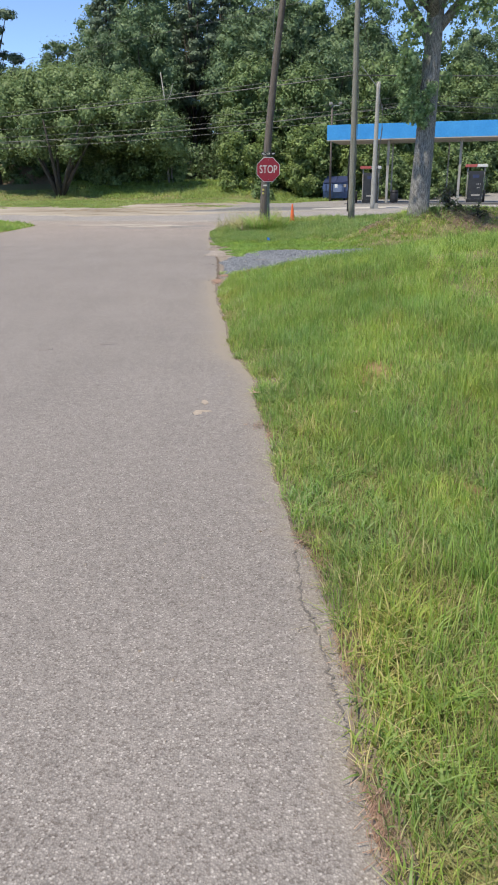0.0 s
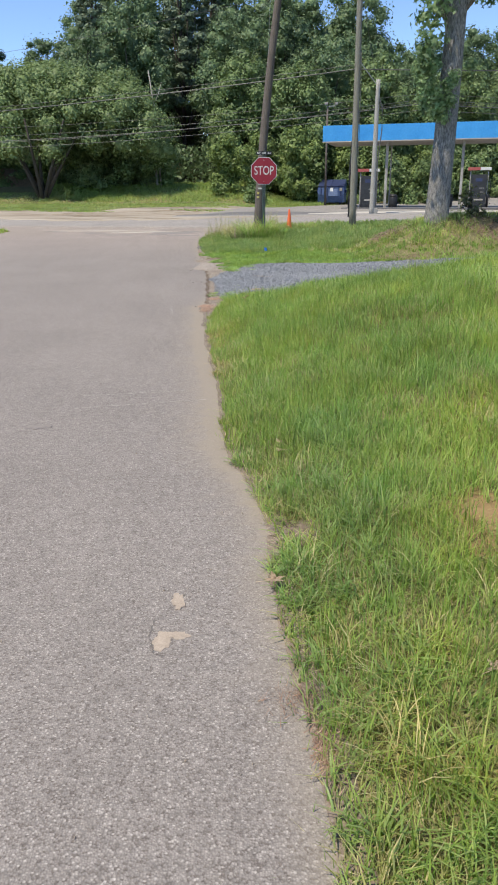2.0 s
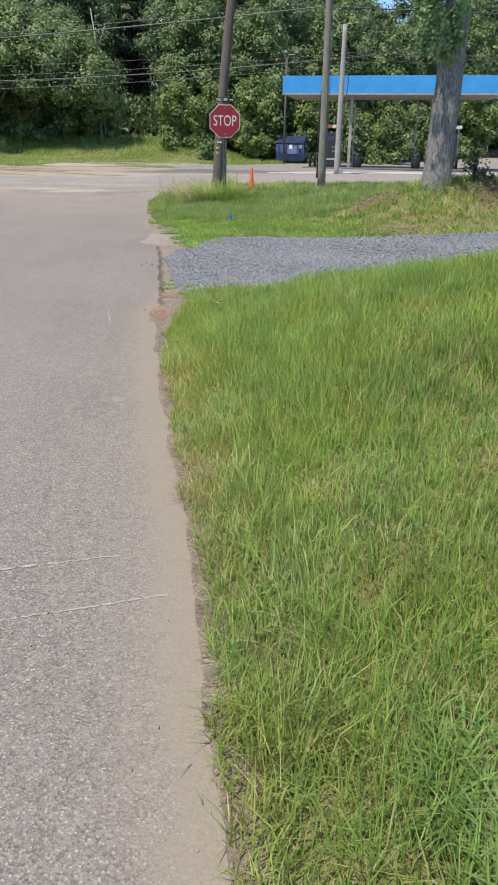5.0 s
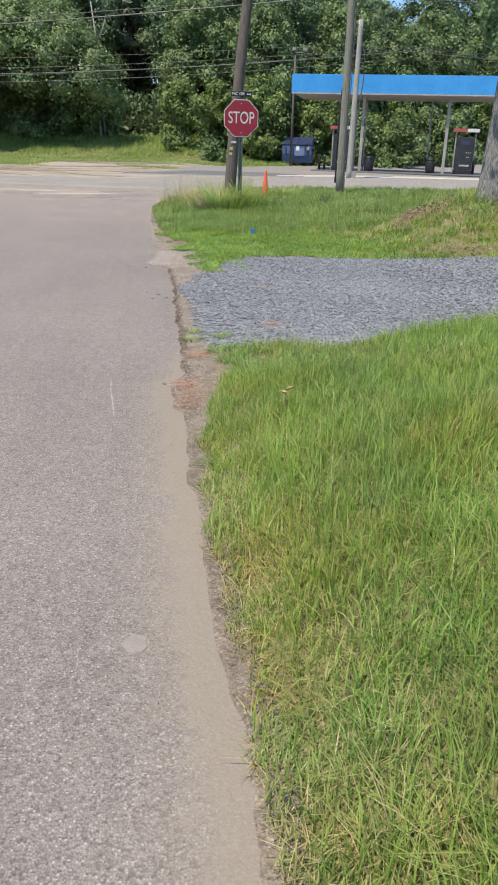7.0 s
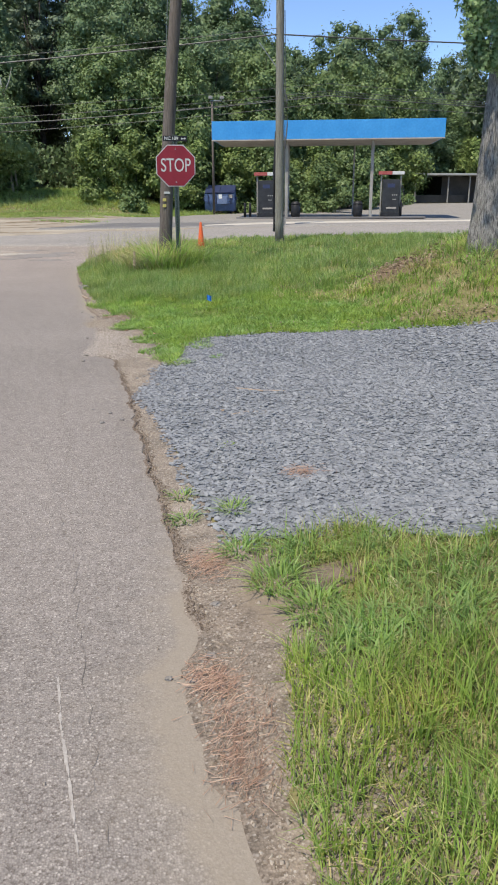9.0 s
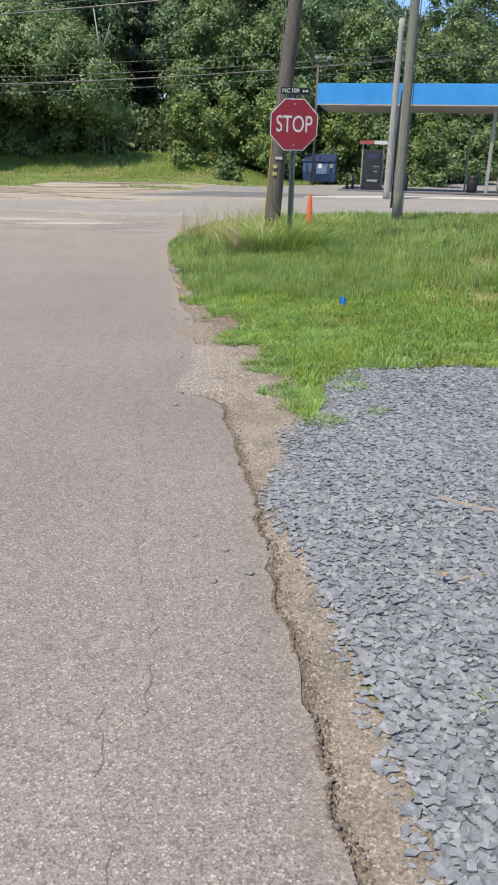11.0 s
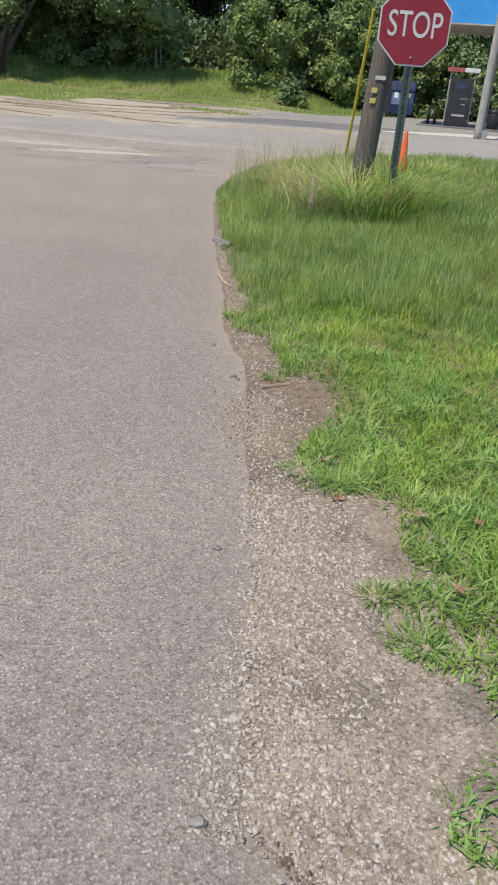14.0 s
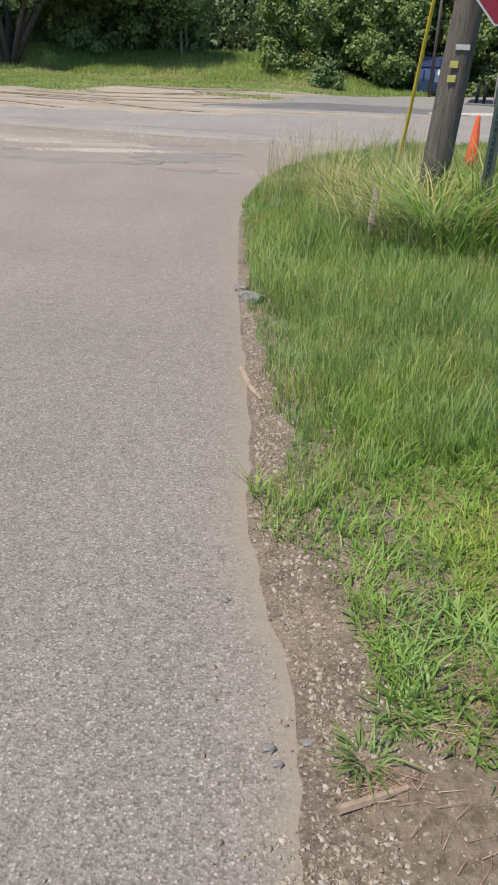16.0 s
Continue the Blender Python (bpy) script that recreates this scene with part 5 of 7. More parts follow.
# pine straw drifts
def straw(cx, cy, rx, ry, n, along):
    x, y = cx + rx * rng.normal(0, 0.58, n), cy + ry * rng.normal(0, 0.58, n)
    a = along + rng.normal(0, 0.85, n)
    L = rng.uniform(0.03, 0.085, n)
    z = np.maximum(ground_z(x, y) + 0.012, np.where(x < edge_x(y), 0.004, -1)) + rng.uniform(0, 0.010, n)
    dx, dy, w = np.cos(a) * L / 2, np.sin(a) * L / 2, 0.0009
    ox, oy = -np.sin(a) * w, np.cos(a) * w
    q = rng.uniform(-0.012, 0.02, n)
    V = np.stack([np.stack([x - dx - ox, y - dy - oy, z], -1), np.stack([x - dx + ox, y - dy + oy, z + 0.001], -1), np.stack([x + dx, y + dy, z + q + 0.003], -1)], 1)
    return tagged(new("pine_straw", fast("pine_straw", V.reshape(-1, 3), np.arange(3 * n).reshape(-1, 3), M["straw"])), "drift of reddish brown pine straw at the road edge", "pine straw", kind="stuff")




for sx_, sy_, srx, sry, sn, sa in ((0.09, 9.95, 0.06, 0.12, 300, 1.2), (0.20, 11.10, 0.06, 0.09, 320, 0.2), (0.08, 10.32, 0.05, 0.07, 260, 0.5), (0.12, 10.15, 0.07, 0.10, 160, 0.9), (0.66, -0.95, 0.025, 0.11, 340, 1.8), (0.69, -0.30, 0.03, 0.12, 300, 1.9), (0.67, 0.38, 0.025, 0.13, 380, 1.8), (0.61, 0.52, 0.02, 0.05, 120, 2.2),
                                   (0.50, 2.17, 0.055, 0.05, 130, 2.3), (0.56, 1.95, 0.02, 0.07, 200, 1.6), (0.40, 17.95, 0.10, 0.10, 160, 0.4), (0.03, 18.26, 0.05, 0.03, 70, 0.3), (0.20, 18.40, 0.08, 0.04, 70, 0.2), (0.30, 18.55, 0.05, 0.06, 90, 0.8), (0.22, 18.12, 0.10, 0.08, 30, 0.9), (0.85, 12.0, 0.07, 0.05, 150, 0.2)):
    straw(sx_, sy_, srx * 1.35, sry * 1.35, int(sn * 1.1), sa)


# dead leaves, sticks and stones at the edge
def dead_leaf(x, y, size, mat, rz, label, up):
    """A dry five-lobed leaf lying flat, its tips a little raised."""
    bm = bmesh.new()
    vs = []
    for k in range(20):
        a = 2 * math.pi * k / 20
        lobe = 0.5 + 0.5 * math.cos(5 * a)
        r = size * (0.20 + 0.34 * lobe ** 1.4) * (0.62 + 0.38 * math.cos(a / 2) ** 2) * (1 + 0.12 * math.sin(3 * a + rz))
        vs.append(bm.verts.new((r * math.cos(a), r * 0.85 * math.sin(a), 0.006 * lobe * (1 + math.sin(2 * a + rz)))))
    c = bm.verts.new((0, 0, 0.001))
    top = [bm.faces.new((c, vs[k], vs[(k + 1) % 20])) for k in range(20)]
    bmesh.ops.solidify(bm, geom=top, thickness=0.0008)
    tube([(-size * 0.2, 0, 0.002), (-size * 0.48, 0.01, 0.003), (-size * 0.68, 0.016, 0.004)], [0.0012, 0.001, 0.0008], 5, bm)
    z = max(float(ground_z(x, y)), 0 if x < edge_x(y) else -1)
    return solo("dead_leaf", bm, mat, label, "leaf", pose(x, y, z + up, 0, 0, rz), group="dead leaves")


leafm = plain("dead leaf", (0.40, 0.29, 0.19), (0.58, 0.45, 0.32), 20, 0.8)
leafo = plain("pinkish leaf", (0.36, 0.205, 0.14), (0.50, 0.32, 0.225), 20, 0.8)
for x, y, s, m, r in ((0.48, 2.80, 0.11, leafm, 30), (0.62, 4.36, 0.07, leafm, 120), (0.61, 4.22, 0.07, leafm, 200), (0.17, 17.07, 0.10, leafo, 70), (0.43, 16.90, 0.09, leafm, 10), (0.45, 16.47, 0.08, leafo, 200), (0.62, 16.86, 0.07, leafo, 300), (0.43, 15.84, 0.07, leafm, 90),
                      (0.14, 17.32, 0.06, leafm, 40), (0.81, 9.67, 0.08, leafo, 250), (0.67, 9.43, 0.08, leafm, 330), (0.62, 13.2, 0.07, leafm, 80), (1.1, 2.2, 0.09, leafm, 50)):
    in_grass = x - float(edge_x(y)) > float(grow_d(y))
    dead_leaf(x, y, s, m, r, "curled tan dead leaf lying in the verge" if m == leafm else "pinkish-brown lobed dead leaf on the dirt shoulder", 0.05 if in_grass else 0.012)


leafw = plain("withered leaf", (0.34, 0.27, 0.11), (0.52, 0.42, 0.20), 20, 0.8)
weed = thing("dead_weed", "withered weed with curled tan leaves in the verge", "weed", (0.56, 9.44, float(ground_z(0.56, 9.44))))
part("stem", tube([(0, 0, 0), (0.01, 0.01, 0.07), (0.022, 0.0, 0.14)], [0.004, 0.003, 0.002], 6), leafm, weed)
for lz, la, ls in ((0.125, 20, 0.05), (0.105, 150, 0.045), (0.065, 250, 0.06), (0.05, 60, 0.05)):
    bm = bmesh.new()
    bmesh.ops.create_grid(bm, x_segments=6, y_segments=4, size=0.5)
    for v in bm.verts:
        u, w = v.co.x, v.co.y
        v.co = Vector(((u + 0.5) * ls, w * ls * 0.55 * math.sin(math.pi * min(1, max(0.08, u + 0.52))), 0.25 * ls * (w * w * 4 - (u + 0.5) ** 2)))
    bmesh.ops.solidify(bm, geom=bm.faces[:], thickness=0.001)
    lf = part("leaf", bm, leafw, weed)
    lf.matrix_local = pose(0.02, 0, lz, 0, -25, la)


def outward(bm):
    bmesh.ops.recalc_face_normals(bm, faces=bm.faces)
    return bm


def stick(pts, r, label):
    P = [(x, y, max(float(ground_z(x, y)), 0 if x < edge_x(y) else -1) + r + 0.004) for x, y in pts]
    return solo("twig", outward(tube(P, [r * 1.1, r, r * 0.5], 6, None, 0.3)), M["twig"], label, "twig", group="fallen twigs")


stick([(-0.34, 20.66), (-0.29, 20.40), (-0.24, 20.27)], 0.012, "weathered twig lying on the shoulder")
stick([(-0.08, 18.19), (0.0, 18.22), (0.07, 18.25)], 0.010, "weathered twig lying on the shoulder")
stick([(0.42, 17.02), (0.55, 17.1), (0.66, 17.06)], 0.006, "weathered twig lying in the grass")
stick([(0.85, 13.9), (1.02, 13.75), (1.2, 13.7)], 0.008, "grey twig lying on slate gravel")
stick([(0.6, 13.2), (0.8, 13.25), (0.95, 13.22)], 0.005, "grey twig lying on slate gravel")
stick([(0.30, 18.0), (0.42, 18.12), (0.60, 18.1)], 0.006, "dry twig lying in the grass")


def rock(x, y, s, mat, label):
    bm = bmesh.new()
    bmesh.ops.create_icosphere(bm, subdivisions=2, radius=1)
    for v in bm.verts:
        v.co *= 1 + 0.6 * noise.noise(v.co * 1.6 + Vector((x, y, 0)))
    bmesh.ops.scale(bm, vec=(s, s * 0.75, s * 0.5), verts=bm.verts)
    z = max(float(ground_z(x, y)), 0 if x < edge_x(y) else -1)
    return solo("rock", bm, mat, label, "rock", pose(x, y, z + s * 0.3, 0, 0, 40 * x), group="roadside rocks")


rockm = plain("grey rock", (0.14, 0.125, 0.115), (0.30, 0.275, 0.25), 25, 0.9, 0, 120, 0.5)
for x, y, s in ((-0.31, 21.93, 0.085), (-0.38, 22.2, 0.05), (-0.06, 10.36, 0.014), (0.16, 10.77, 0.022), (0.09, 10.45, 0.022), (0.26, 11.24, 0.022), (0.19, 14.38, 0.035), (0.13, 14.68, 0.02), (-0.26, 13.66, 0.012), (-0.14, 13.53, 0.016), (-0.06, 13.35, 0.016), (-0.22, 18.34, 0.018), (-0.20, 18.30, 0.014), (-0.13, 18.36, 0.018), (-0.34, 18.85, 0.014), (-0.30, 15.72, 0.022), (0.20, 14.72, 0.022), (0.02, 10.33, 0.018), (-0.28, 16.72, 0.016), (-0.20, 13.3, 0.016), (0.28, 14.35, 0.025), (0.4, 15.1, 0.028), (-0.33, 15.45, 0.02)):
    rock(x, y, s, rockm, "grey stone lying at the road edge")


# ---- stop sign ----
sx, sy = 1.58, 23.58
sz = float(ground_z(sx, sy))
sign = thing("stop_sign", "red octagonal stop sign on a perforated steel post", "road sign", (sx, sy, sz))
R = 0.38 / math.cos(math.pi / 8)
octo = lambda r: [(r * math.cos(math.pi / 8 + k * math.pi / 4), 2.12 - sz + r * math.sin(math.pi / 8 + k * math.pi / 4)) for k in range(8)]
part("sign_panel", outline(octo(R), 0.004), M["letter"], sign, "white reflective border panel")
face = part("sign_face", outline(octo(R - 0.017), 0.004), M["red"], sign, "red sheeting")
face.location = (0, -0.004, 0)
lettering("STOP", 0.345, M["letter"], sign, "stop_letters", (0, -0.006, 2.12 - sz), "white capital letters", 0.001).scale = (0.71, 1.0, 1)
for dz in (0.30, -0.30):
    b = part("bolt", lathe([(0.012, 0), (0.012, 0.006), (0.006, 0.009)], 10), M["steel"], sign)
    b.matrix_local = pose(0, -0.008, 2.12 - sz + dz, 90, 0, 0)
bm = bmesh.new()
for w, d, ox, oy in ((0.045, 0.006, 0, 0.034), (0.006, 0.034, -0.024, 0.018), (0.006, 0.034, 0.024, 0.018), (0.022, 0.006, -0.035, 0.006), (0.022, 0.006, 0.035, 0.006)):
    box(w, d, 2.68 - sz, ox, oy, 0, 0.001, bm)
post = part("post", bm, M["green_steel"], sign, "dark green U-channel steel post")
for k in range(40):
    z = 0.25 + 0.05 * k
    if z > 1.62 - sz:
        break
    hole = part("post_hole", lathe([(0.006, 0), (0.006, 0.002)], 8), M["steel"], post)
    hole.matrix_local = pose(0, 0.030, z, 90, 0, 0)
blade = part("street_name_blade", box(0.46, 0.006, 0.10, 0.0, 0.0, 2.56 - sz, 0.002), M["black"], sign, "dark street name blade")
lettering("NC", 0.085, M["dull_white"], sign, "street_name_letters", (-0.145, -0.004, 2.61 - sz), "white street name letters", 0.002)
lettering("109", 0.085, M["dull_white"], sign, "street_name_letters", (0.0, -0.004, 2.61 - sz), "white street name letters", 0.002)
arrow = outline([(-0.07, 0), (-0.035, 0.035), (-0.035, 0.012), (0.035, 0.012), (0.035, 0.035), (0.07, 0), (0.035, -0.035), (0.035, -0.012), (-0.035, -0.012), (-0.035, -0.035)], 0.003)
a = part("arrow", arrow, M["dull_white"], sign, "white double arrow")
a.scale = (0.7, 1, 0.7)
a.location = (0.16, -0.006, 2.61 - sz)


# ---- utility poles ----
def utility_pole(x, y, top, r0, r1, lean, mat, label, bow=0.0):
    z = float(ground_z(x, y))
    p = thing("utility_pole", label, "utility pole", (x, y, z - 0.15))
    n = 14
    pts = [(lean * (k / n) * (top - z) + bow * ((k / n) * (top - z)) ** 2, 0, (top - z + 0.15) * k / n) for k in range(n + 1)]
    part("shaft", tube(pts, [r0 + (r1 - r0) * k / n for k in range(n + 1)], 18, None, 0.04), mat, p, "", True)
    return p, z


pole1, z1 = utility_pole(1.445, 25.05, 10.5, 0.145, 0.085, 0.045, M["pole_dark"], "dark weathered leaning wooden utility pole behind the sign", 0.007)
for dz, mat in ((1.55, "dull_white"), (1.40, "tag"), (1.28, "tag")):
    tag = part("pole_tag", box(0.13 if mat == "dull_white" else 0.075, 0.012, 0.045 if mat == "dull_white" else 0.06, 0, 0, 0, 0.002), M[mat], pole1, "small nailed tag plate")
    tag.location = (0.055 * dz - (0.0 if mat == "dull_white" else 0.05), -0.143, dz + 0.22 - z1)
pole2, z2 = utility_pole(5.50, 30.8, 11.0, 0.130, 0.10, -0.002, M["pole_grey"], "tall grey wooden utility pole at the grass edge")
pole3, z3 = utility_pole(8.85, 44.0, 7.35, 0.15, 0.11, 0.006, M["pole_light"], "pale grey service pole across the highway")
arm = part("lamp_arm", tube([(0, 0, 7.2 - z3), (-0.5, -0.1, 7.75 - z3), (-1.0, -0.2, 8.3 - z3)], 0.025, 8), M["steel"], pole3, "thin metal bracket arm")
part("insulator", lathe([(0.03, 7.2 - z3), (0.07, 7.24 - z3), (0.07, 7.4 - z3), (0.03, 7.5 - z3)], 10), M["white"], pole3)
part("conduit", tube([(0.17, -0.05, 0.4), (0.19, -0.05, 3.0), (0.35, -0.05, 4.6), (0.32, -0.05, 5.7), (0.13, -0.05, 6.2)], 0.03, 8), M["wire"], pole3, "black service cable")
part("meter_box", box(0.22, 0.14, 0.38, 0.2, -0.05, 0.12, 0.01), M["paint_grey"], pole3, "small grey box at the foot")
part("cable_guard", tube([(-0.15, 0.04, 0.5), (-0.16, 0.04, 2.0), (-0.10, 0.04, 3.3)], 0.04, 8), M["black"], pole2, "black cable guard")
part("ground_wire", tube([(0.135, -0.05, 0.2), (0.135, -0.05, 5.0), (0.11, -0.05, 6.4)], 0.012, 6), M["wire"], pole2)
GX = 0.05
guy = thing("guy_wire", "yellow guarded guy wire anchored in the corner grass", "guy wire", (1.76, 28.8, float(ground_z(1.76, 28.8))))
part("guy_guard", tube([(0, 0, 0), (GX, -1.0, 2.45)], 0.025, 10), M["yellow"], guy, "yellow plastic guard")
part("guy_cable", tube([(0, 0, 0.05), (GX, -1.0, 2.45), (3.5 * GX, -3.6, 8.6)], 0.008, 6), M["steel"], guy)


def cable(a, b, sag, r, label, name="overhead_cable"):
    a, b = Vector(a), Vector(b)
    pts = [a.lerp(b, k / 28) - Vector((0, 0, sag * 4 * (k / 28) * (1 - k / 28))) for k in range(29)]
    return solo(name, tube(pts, r * 0.7, 6), M["wire"], label, "cable", group="overhead cables")


cable((-75, 52, 7.0), (5.40, 30.75, 5.9), 2.1, 0.028, "thick black cable strung between utility poles")
cable((5.40, 30.75, 5.9), (48, 28, 7.2), 0.6, 0.028, "thick black cable strung between utility poles")
cable((-75, 52, 7.2), (5.40, 30.75, 6.05), 2.1, 0.012, "thin cable strung between utility poles")
for dz, r, sg in ((0.0, 0.030, 2.0), (0.16, 0.016, 1.9), (-0.24, 0.018, 2.1), (0.40, 0.012, 1.7), (0.08, 0.014, 2.2)):
    cable((-60, 58, 6.95 + dz), (11.5, 45.0, 6.25 + dz * 1.3), sg, r, "bundled telephone cable along the highway")
    cable((11.5, 45.0, 6.25 + dz * 1.3), (70, 43, 6.6 + dz), 0.9, r, "bundled telephone cable along the highway")
cable((-40, 62, 9.5), (5.5, 30.8, 9.0), 1.0, 0.010, "thin power line running to the tall pole")
cable((8.85, 44.0, 7.25), (5.5, 30.8, 8.8), 0.2, 0.010, "thin service drop between the poles")


# ---- small markers ----
cone = thing("traffic_cone", "orange plastic traffic cone standing in tall grass", "traffic cone", (2.80, 28.7, float(ground_z(2.80, 28.7))))
part("cone_base", box(0.36, 0.36, 0.035, 0, 0, 0, 0.01), M["orange"], cone, "square base")
part("cone_body", lathe([(0.115, 0.03), (0.105, 0.06), (0.03, 0.74), (0.022, 0.755)], 20), M["orange"], cone, "", True)
stake = thing("survey_stake", "weathered pinkish wooden stake in the grass", "stake", (0.69, 23.75, float(ground_z(0.69, 23.75))))
part("stake_body", tube([(0, 0, -0.1), (0.01, 0, 0.2), (0.018, 0.0, 0.43)], [0.028, 0.03, 0.024], 5, None, 0.2), M["stake"], stake)
flag = thing("marker_flag", "small blue marker flag on a wire", "marker flag", (1.29, 18.16, float(ground_z(1.29, 18.16))))
part("flag_wire", tube([(0, 0, 0), (0.004, 0, 0.24)], 0.0018, 6), M["steel"], flag)
bm = bmesh.new()
for i in range(7):
    for z in (0.165, 0.235):
        bm.verts.new((0.004 + 0.062 * i / 6, 0.012 * math.sin(i * 1.3), z - 0.02 * i / 6))
bm.verts.ensure_lookup_table()
for i in range(6):
    bm.faces.new((bm.verts[2 * i], bm.verts[2 * i + 2], bm.verts[2 * i + 3], bm.verts[2 * i + 1]))
bmesh.ops.solidify(bm, geom=bm.faces[:], thickness=0.0008)
part("flag_cloth", bm, M["flagblue"], flag, "blue plastic flag")


# ---- fuel station ----
CA = math.degrees(math.atan2(47.88 - 51.51, 18.77 - 6.91))
CL = math.hypot(18.77 - 6.91, 47.88 - 51.51) + 0.2
lot_z = float(base(50)) + 0.045
canopy = thing("fuel_canopy", "flat fuel station canopy with a bright blue fascia", "canopy", (6.92, 51.49, lot_z), CA)
ZB, ZT, DEP = 4.73 - lot_z, 5.68 - lot_z, 4.8
part("fascia", box(CL, 0.10, ZT - ZB, CL / 2, 0.05, ZB, 0.012), M["blue"], canopy, "blue fascia panel")
part("fascia", box(CL, 0.10, ZT - ZB, CL / 2, DEP - 0.05, ZB, 0.012), M["blue"], canopy, "blue fascia panel")
part("fascia", box(0.10, DEP - 0.2, ZT - ZB, 0.05, DEP / 2, ZB, 0.012), M["blue"], canopy, "blue fascia panel")
part("fascia", box(0.10, DEP - 0.2, ZT - ZB, CL - 0.05, DEP / 2, ZB, 0.012), M["blue"], canopy, "blue fascia panel")
part("soffit", box(CL - 0.3, DEP - 0.3, 0.20, CL / 2, DEP / 2, ZB - 0.05, 0.02), M["fascia"], canopy, "weathered pale soffit")
part("deck", box(CL - 0.2, DEP - 0.2, 0.1, CL / 2, DEP / 2, ZT - 0.3, 0.01), M["roof"], canopy)
part("trim", box(CL + 0.02, 0.03, 0.06, CL / 2, -0.016, ZB - 0.06, 0.004), M["fascia"], canopy, "pale drip trim")
for u, v in ((4.1, 0.75), (8.85, 0.75), (4.1, DEP - 0.8), (8.0, DEP - 0.8)):
    part("column", box(0.17 if v < 1 else 0.10, 0.17 if v < 1 else 0.10, ZB - 0.045, u, v, 0.0, 0.02), M["paint_grey"], canopy, "grey painted steel column")
rot = Matrix.Rotation(radians(CA), 4, "Z")


def at_canopy(u, v):
    p = rot @ Vector((u, v, 0))
    return 6.91 + p.x, 51.51 + p.y, lot_z


island = thing("pump_island", "low dark raised fuel pump island kerb", "kerb", at_canopy(0, 0), CA)
part("kerb", box(10.6, 1.1, 0.10, 6.6, 0.75, 0.0, 0.03), M["wedge"], island)


def fuel_pump(u, v):
    x, y, z = at_canopy(u, v)
    p = thing("fuel_pump", "black fuel pump with a red and white topper", "fuel pump", (x, y, z + 0.1), CA, "fuel pumps")
    part("base", box(1.05, 0.55, 0.22, 0, 0, 0, 0.02), M["black"], p)
    part("cabinet", box(0.95, 0.50, 1.75, 0, 0, 0.22, 0.02), M["pump"], p, "black cabinet")
    for s in (-1, 1):
        part("frame_post", box(0.07, 0.12, 2.2, s * 0.54, 0, 0.05, 0.01), M["paint_grey"], p, "grey side post")
    part("topper", box(0.75, 0.4, 0.18, -0.34, 0, 2.22, 0.02), M["pump_red"], p, "faded red topper")
    part("topper", box(0.66, 0.4, 0.18, 0.37, 0, 2.22, 0.02), M["dull_white"], p, "white topper")
    part("screen", box(0.40, 0.02, 0.20, 0.0, -0.255, 1.55, 0.005), M["lid"], p, "bluish display screen")
    for k in range(3):
        part("grade_button", box(0.05, 0.02, 0.07, 0.10 + 0.11 * k, -0.255, 1.12, 0.004), M["paint_grey"], p)
    part("price_strip", box(0.20, 0.02, 0.04, 0.20, -0.255, 0.90, 0.004), M["paint_grey"], p)
    part("lettering_bar", box(0.55, 0.02, 0.09, 0.05, -0.255, 0.42, 0.004), M["fascia"], p, "pale unreadable lettering bar")
    part("hose", tube([(0.62, 0, 1.7), (0.75, -0.05, 1.2), (0.72, -0.05, 0.5), (0.63, 0, 0.9)], 0.025, 8), M["black"], p)
    return p


fuel_pump(3.0, 0.75)
fuel_pump(9.95, 0.75)


def bin_at(u, v):
    x, y, z = at_canopy(u, v)
    b = thing("litter_bin", "black round litter bin on the pump island", "litter bin", (x, y, z + 0.1), CA, "litter bins")
    part("bin_body", lathe([(0.22, 0), (0.26, 0.05), (0.28, 0.62), (0.25, 0.66)], 18), M["black"], b, "", True)
    part("bin_lid", lathe([(0.27, 0.66), (0.27, 0.72), (0.2, 0.82), (0.08, 0.85)], 18), M["black"], b, "", True)


bin_at(4.65, 0.7)
bin_at(8.15, 0.7)


def bollard(u, v):
    x, y, z = at_canopy(u, v)
    return solo("bollard", lathe([(0.07, 0), (0.07, 0.72), (0.05, 0.77), (0.02, 0.79)], 12), M["black"], "black steel bollard beside the pumps", "bollard", pose(x, y, z + 0.1), True, "bollards")


for u in (1.75, 2.05, 10.55):
    bollard(u, 0.7)

# flood light mast behind the canopy
mast = thing("floodlight_mast", "slim dark mast with floodlight heads", "floodlight", (8.05, 58.0, float(ground_z(8.05, 58.0))))
mh = 7.5 - float(base(58))
part("mast_pole", tube([(0, 0, 0), (0, 0, mh)], [0.09, 0.06], 10), M["pole_dark"], mast, "", True)
part("crossbar", tube([(-0.1, 0, mh), (0.6, 0, mh + 0.05)], 0.03, 8), M["steel"], mast)
for ox in (-0.1, 0.62):
    part("lamp_head", box(0.24, 0.20, 0.18, ox, -0.05, mh + 0.1, 0.03), M["paint_grey"], mast, "pale floodlight housing")

# dumpster
dz = float(ground_z(8.85, 60.0)) + 0.04
dump = thing("dumpster", "blue steel dumpster with dark lids beside the trees", "dumpster", (8.85, 60.0, dz), -14)
bm = bmesh.new()
prof = [(-0.85, 0.15), (0.75, 0.15), (0.95, 0.75), (0.95, 1.25), (-0.95, 1.75), (-0.95, 0.55)]
a = [bm.verts.new((-1.0, y, z)) for y, z in prof]
b = [bm.verts.new((1.0, y, z)) for y, z in prof]
bm.faces.new(a)
bm.faces.new(b[::-1])
for i in range(6):
    j = (i + 1) % 6
    bm.faces.new((a[j], a[i], b[i], b[j]))
bmesh.ops.recalc_face_normals(bm, faces=bm.faces)
bmesh.ops.bevel(bm, geom=bm.edges[:], offset=0.03, segments=2, affect="EDGES")
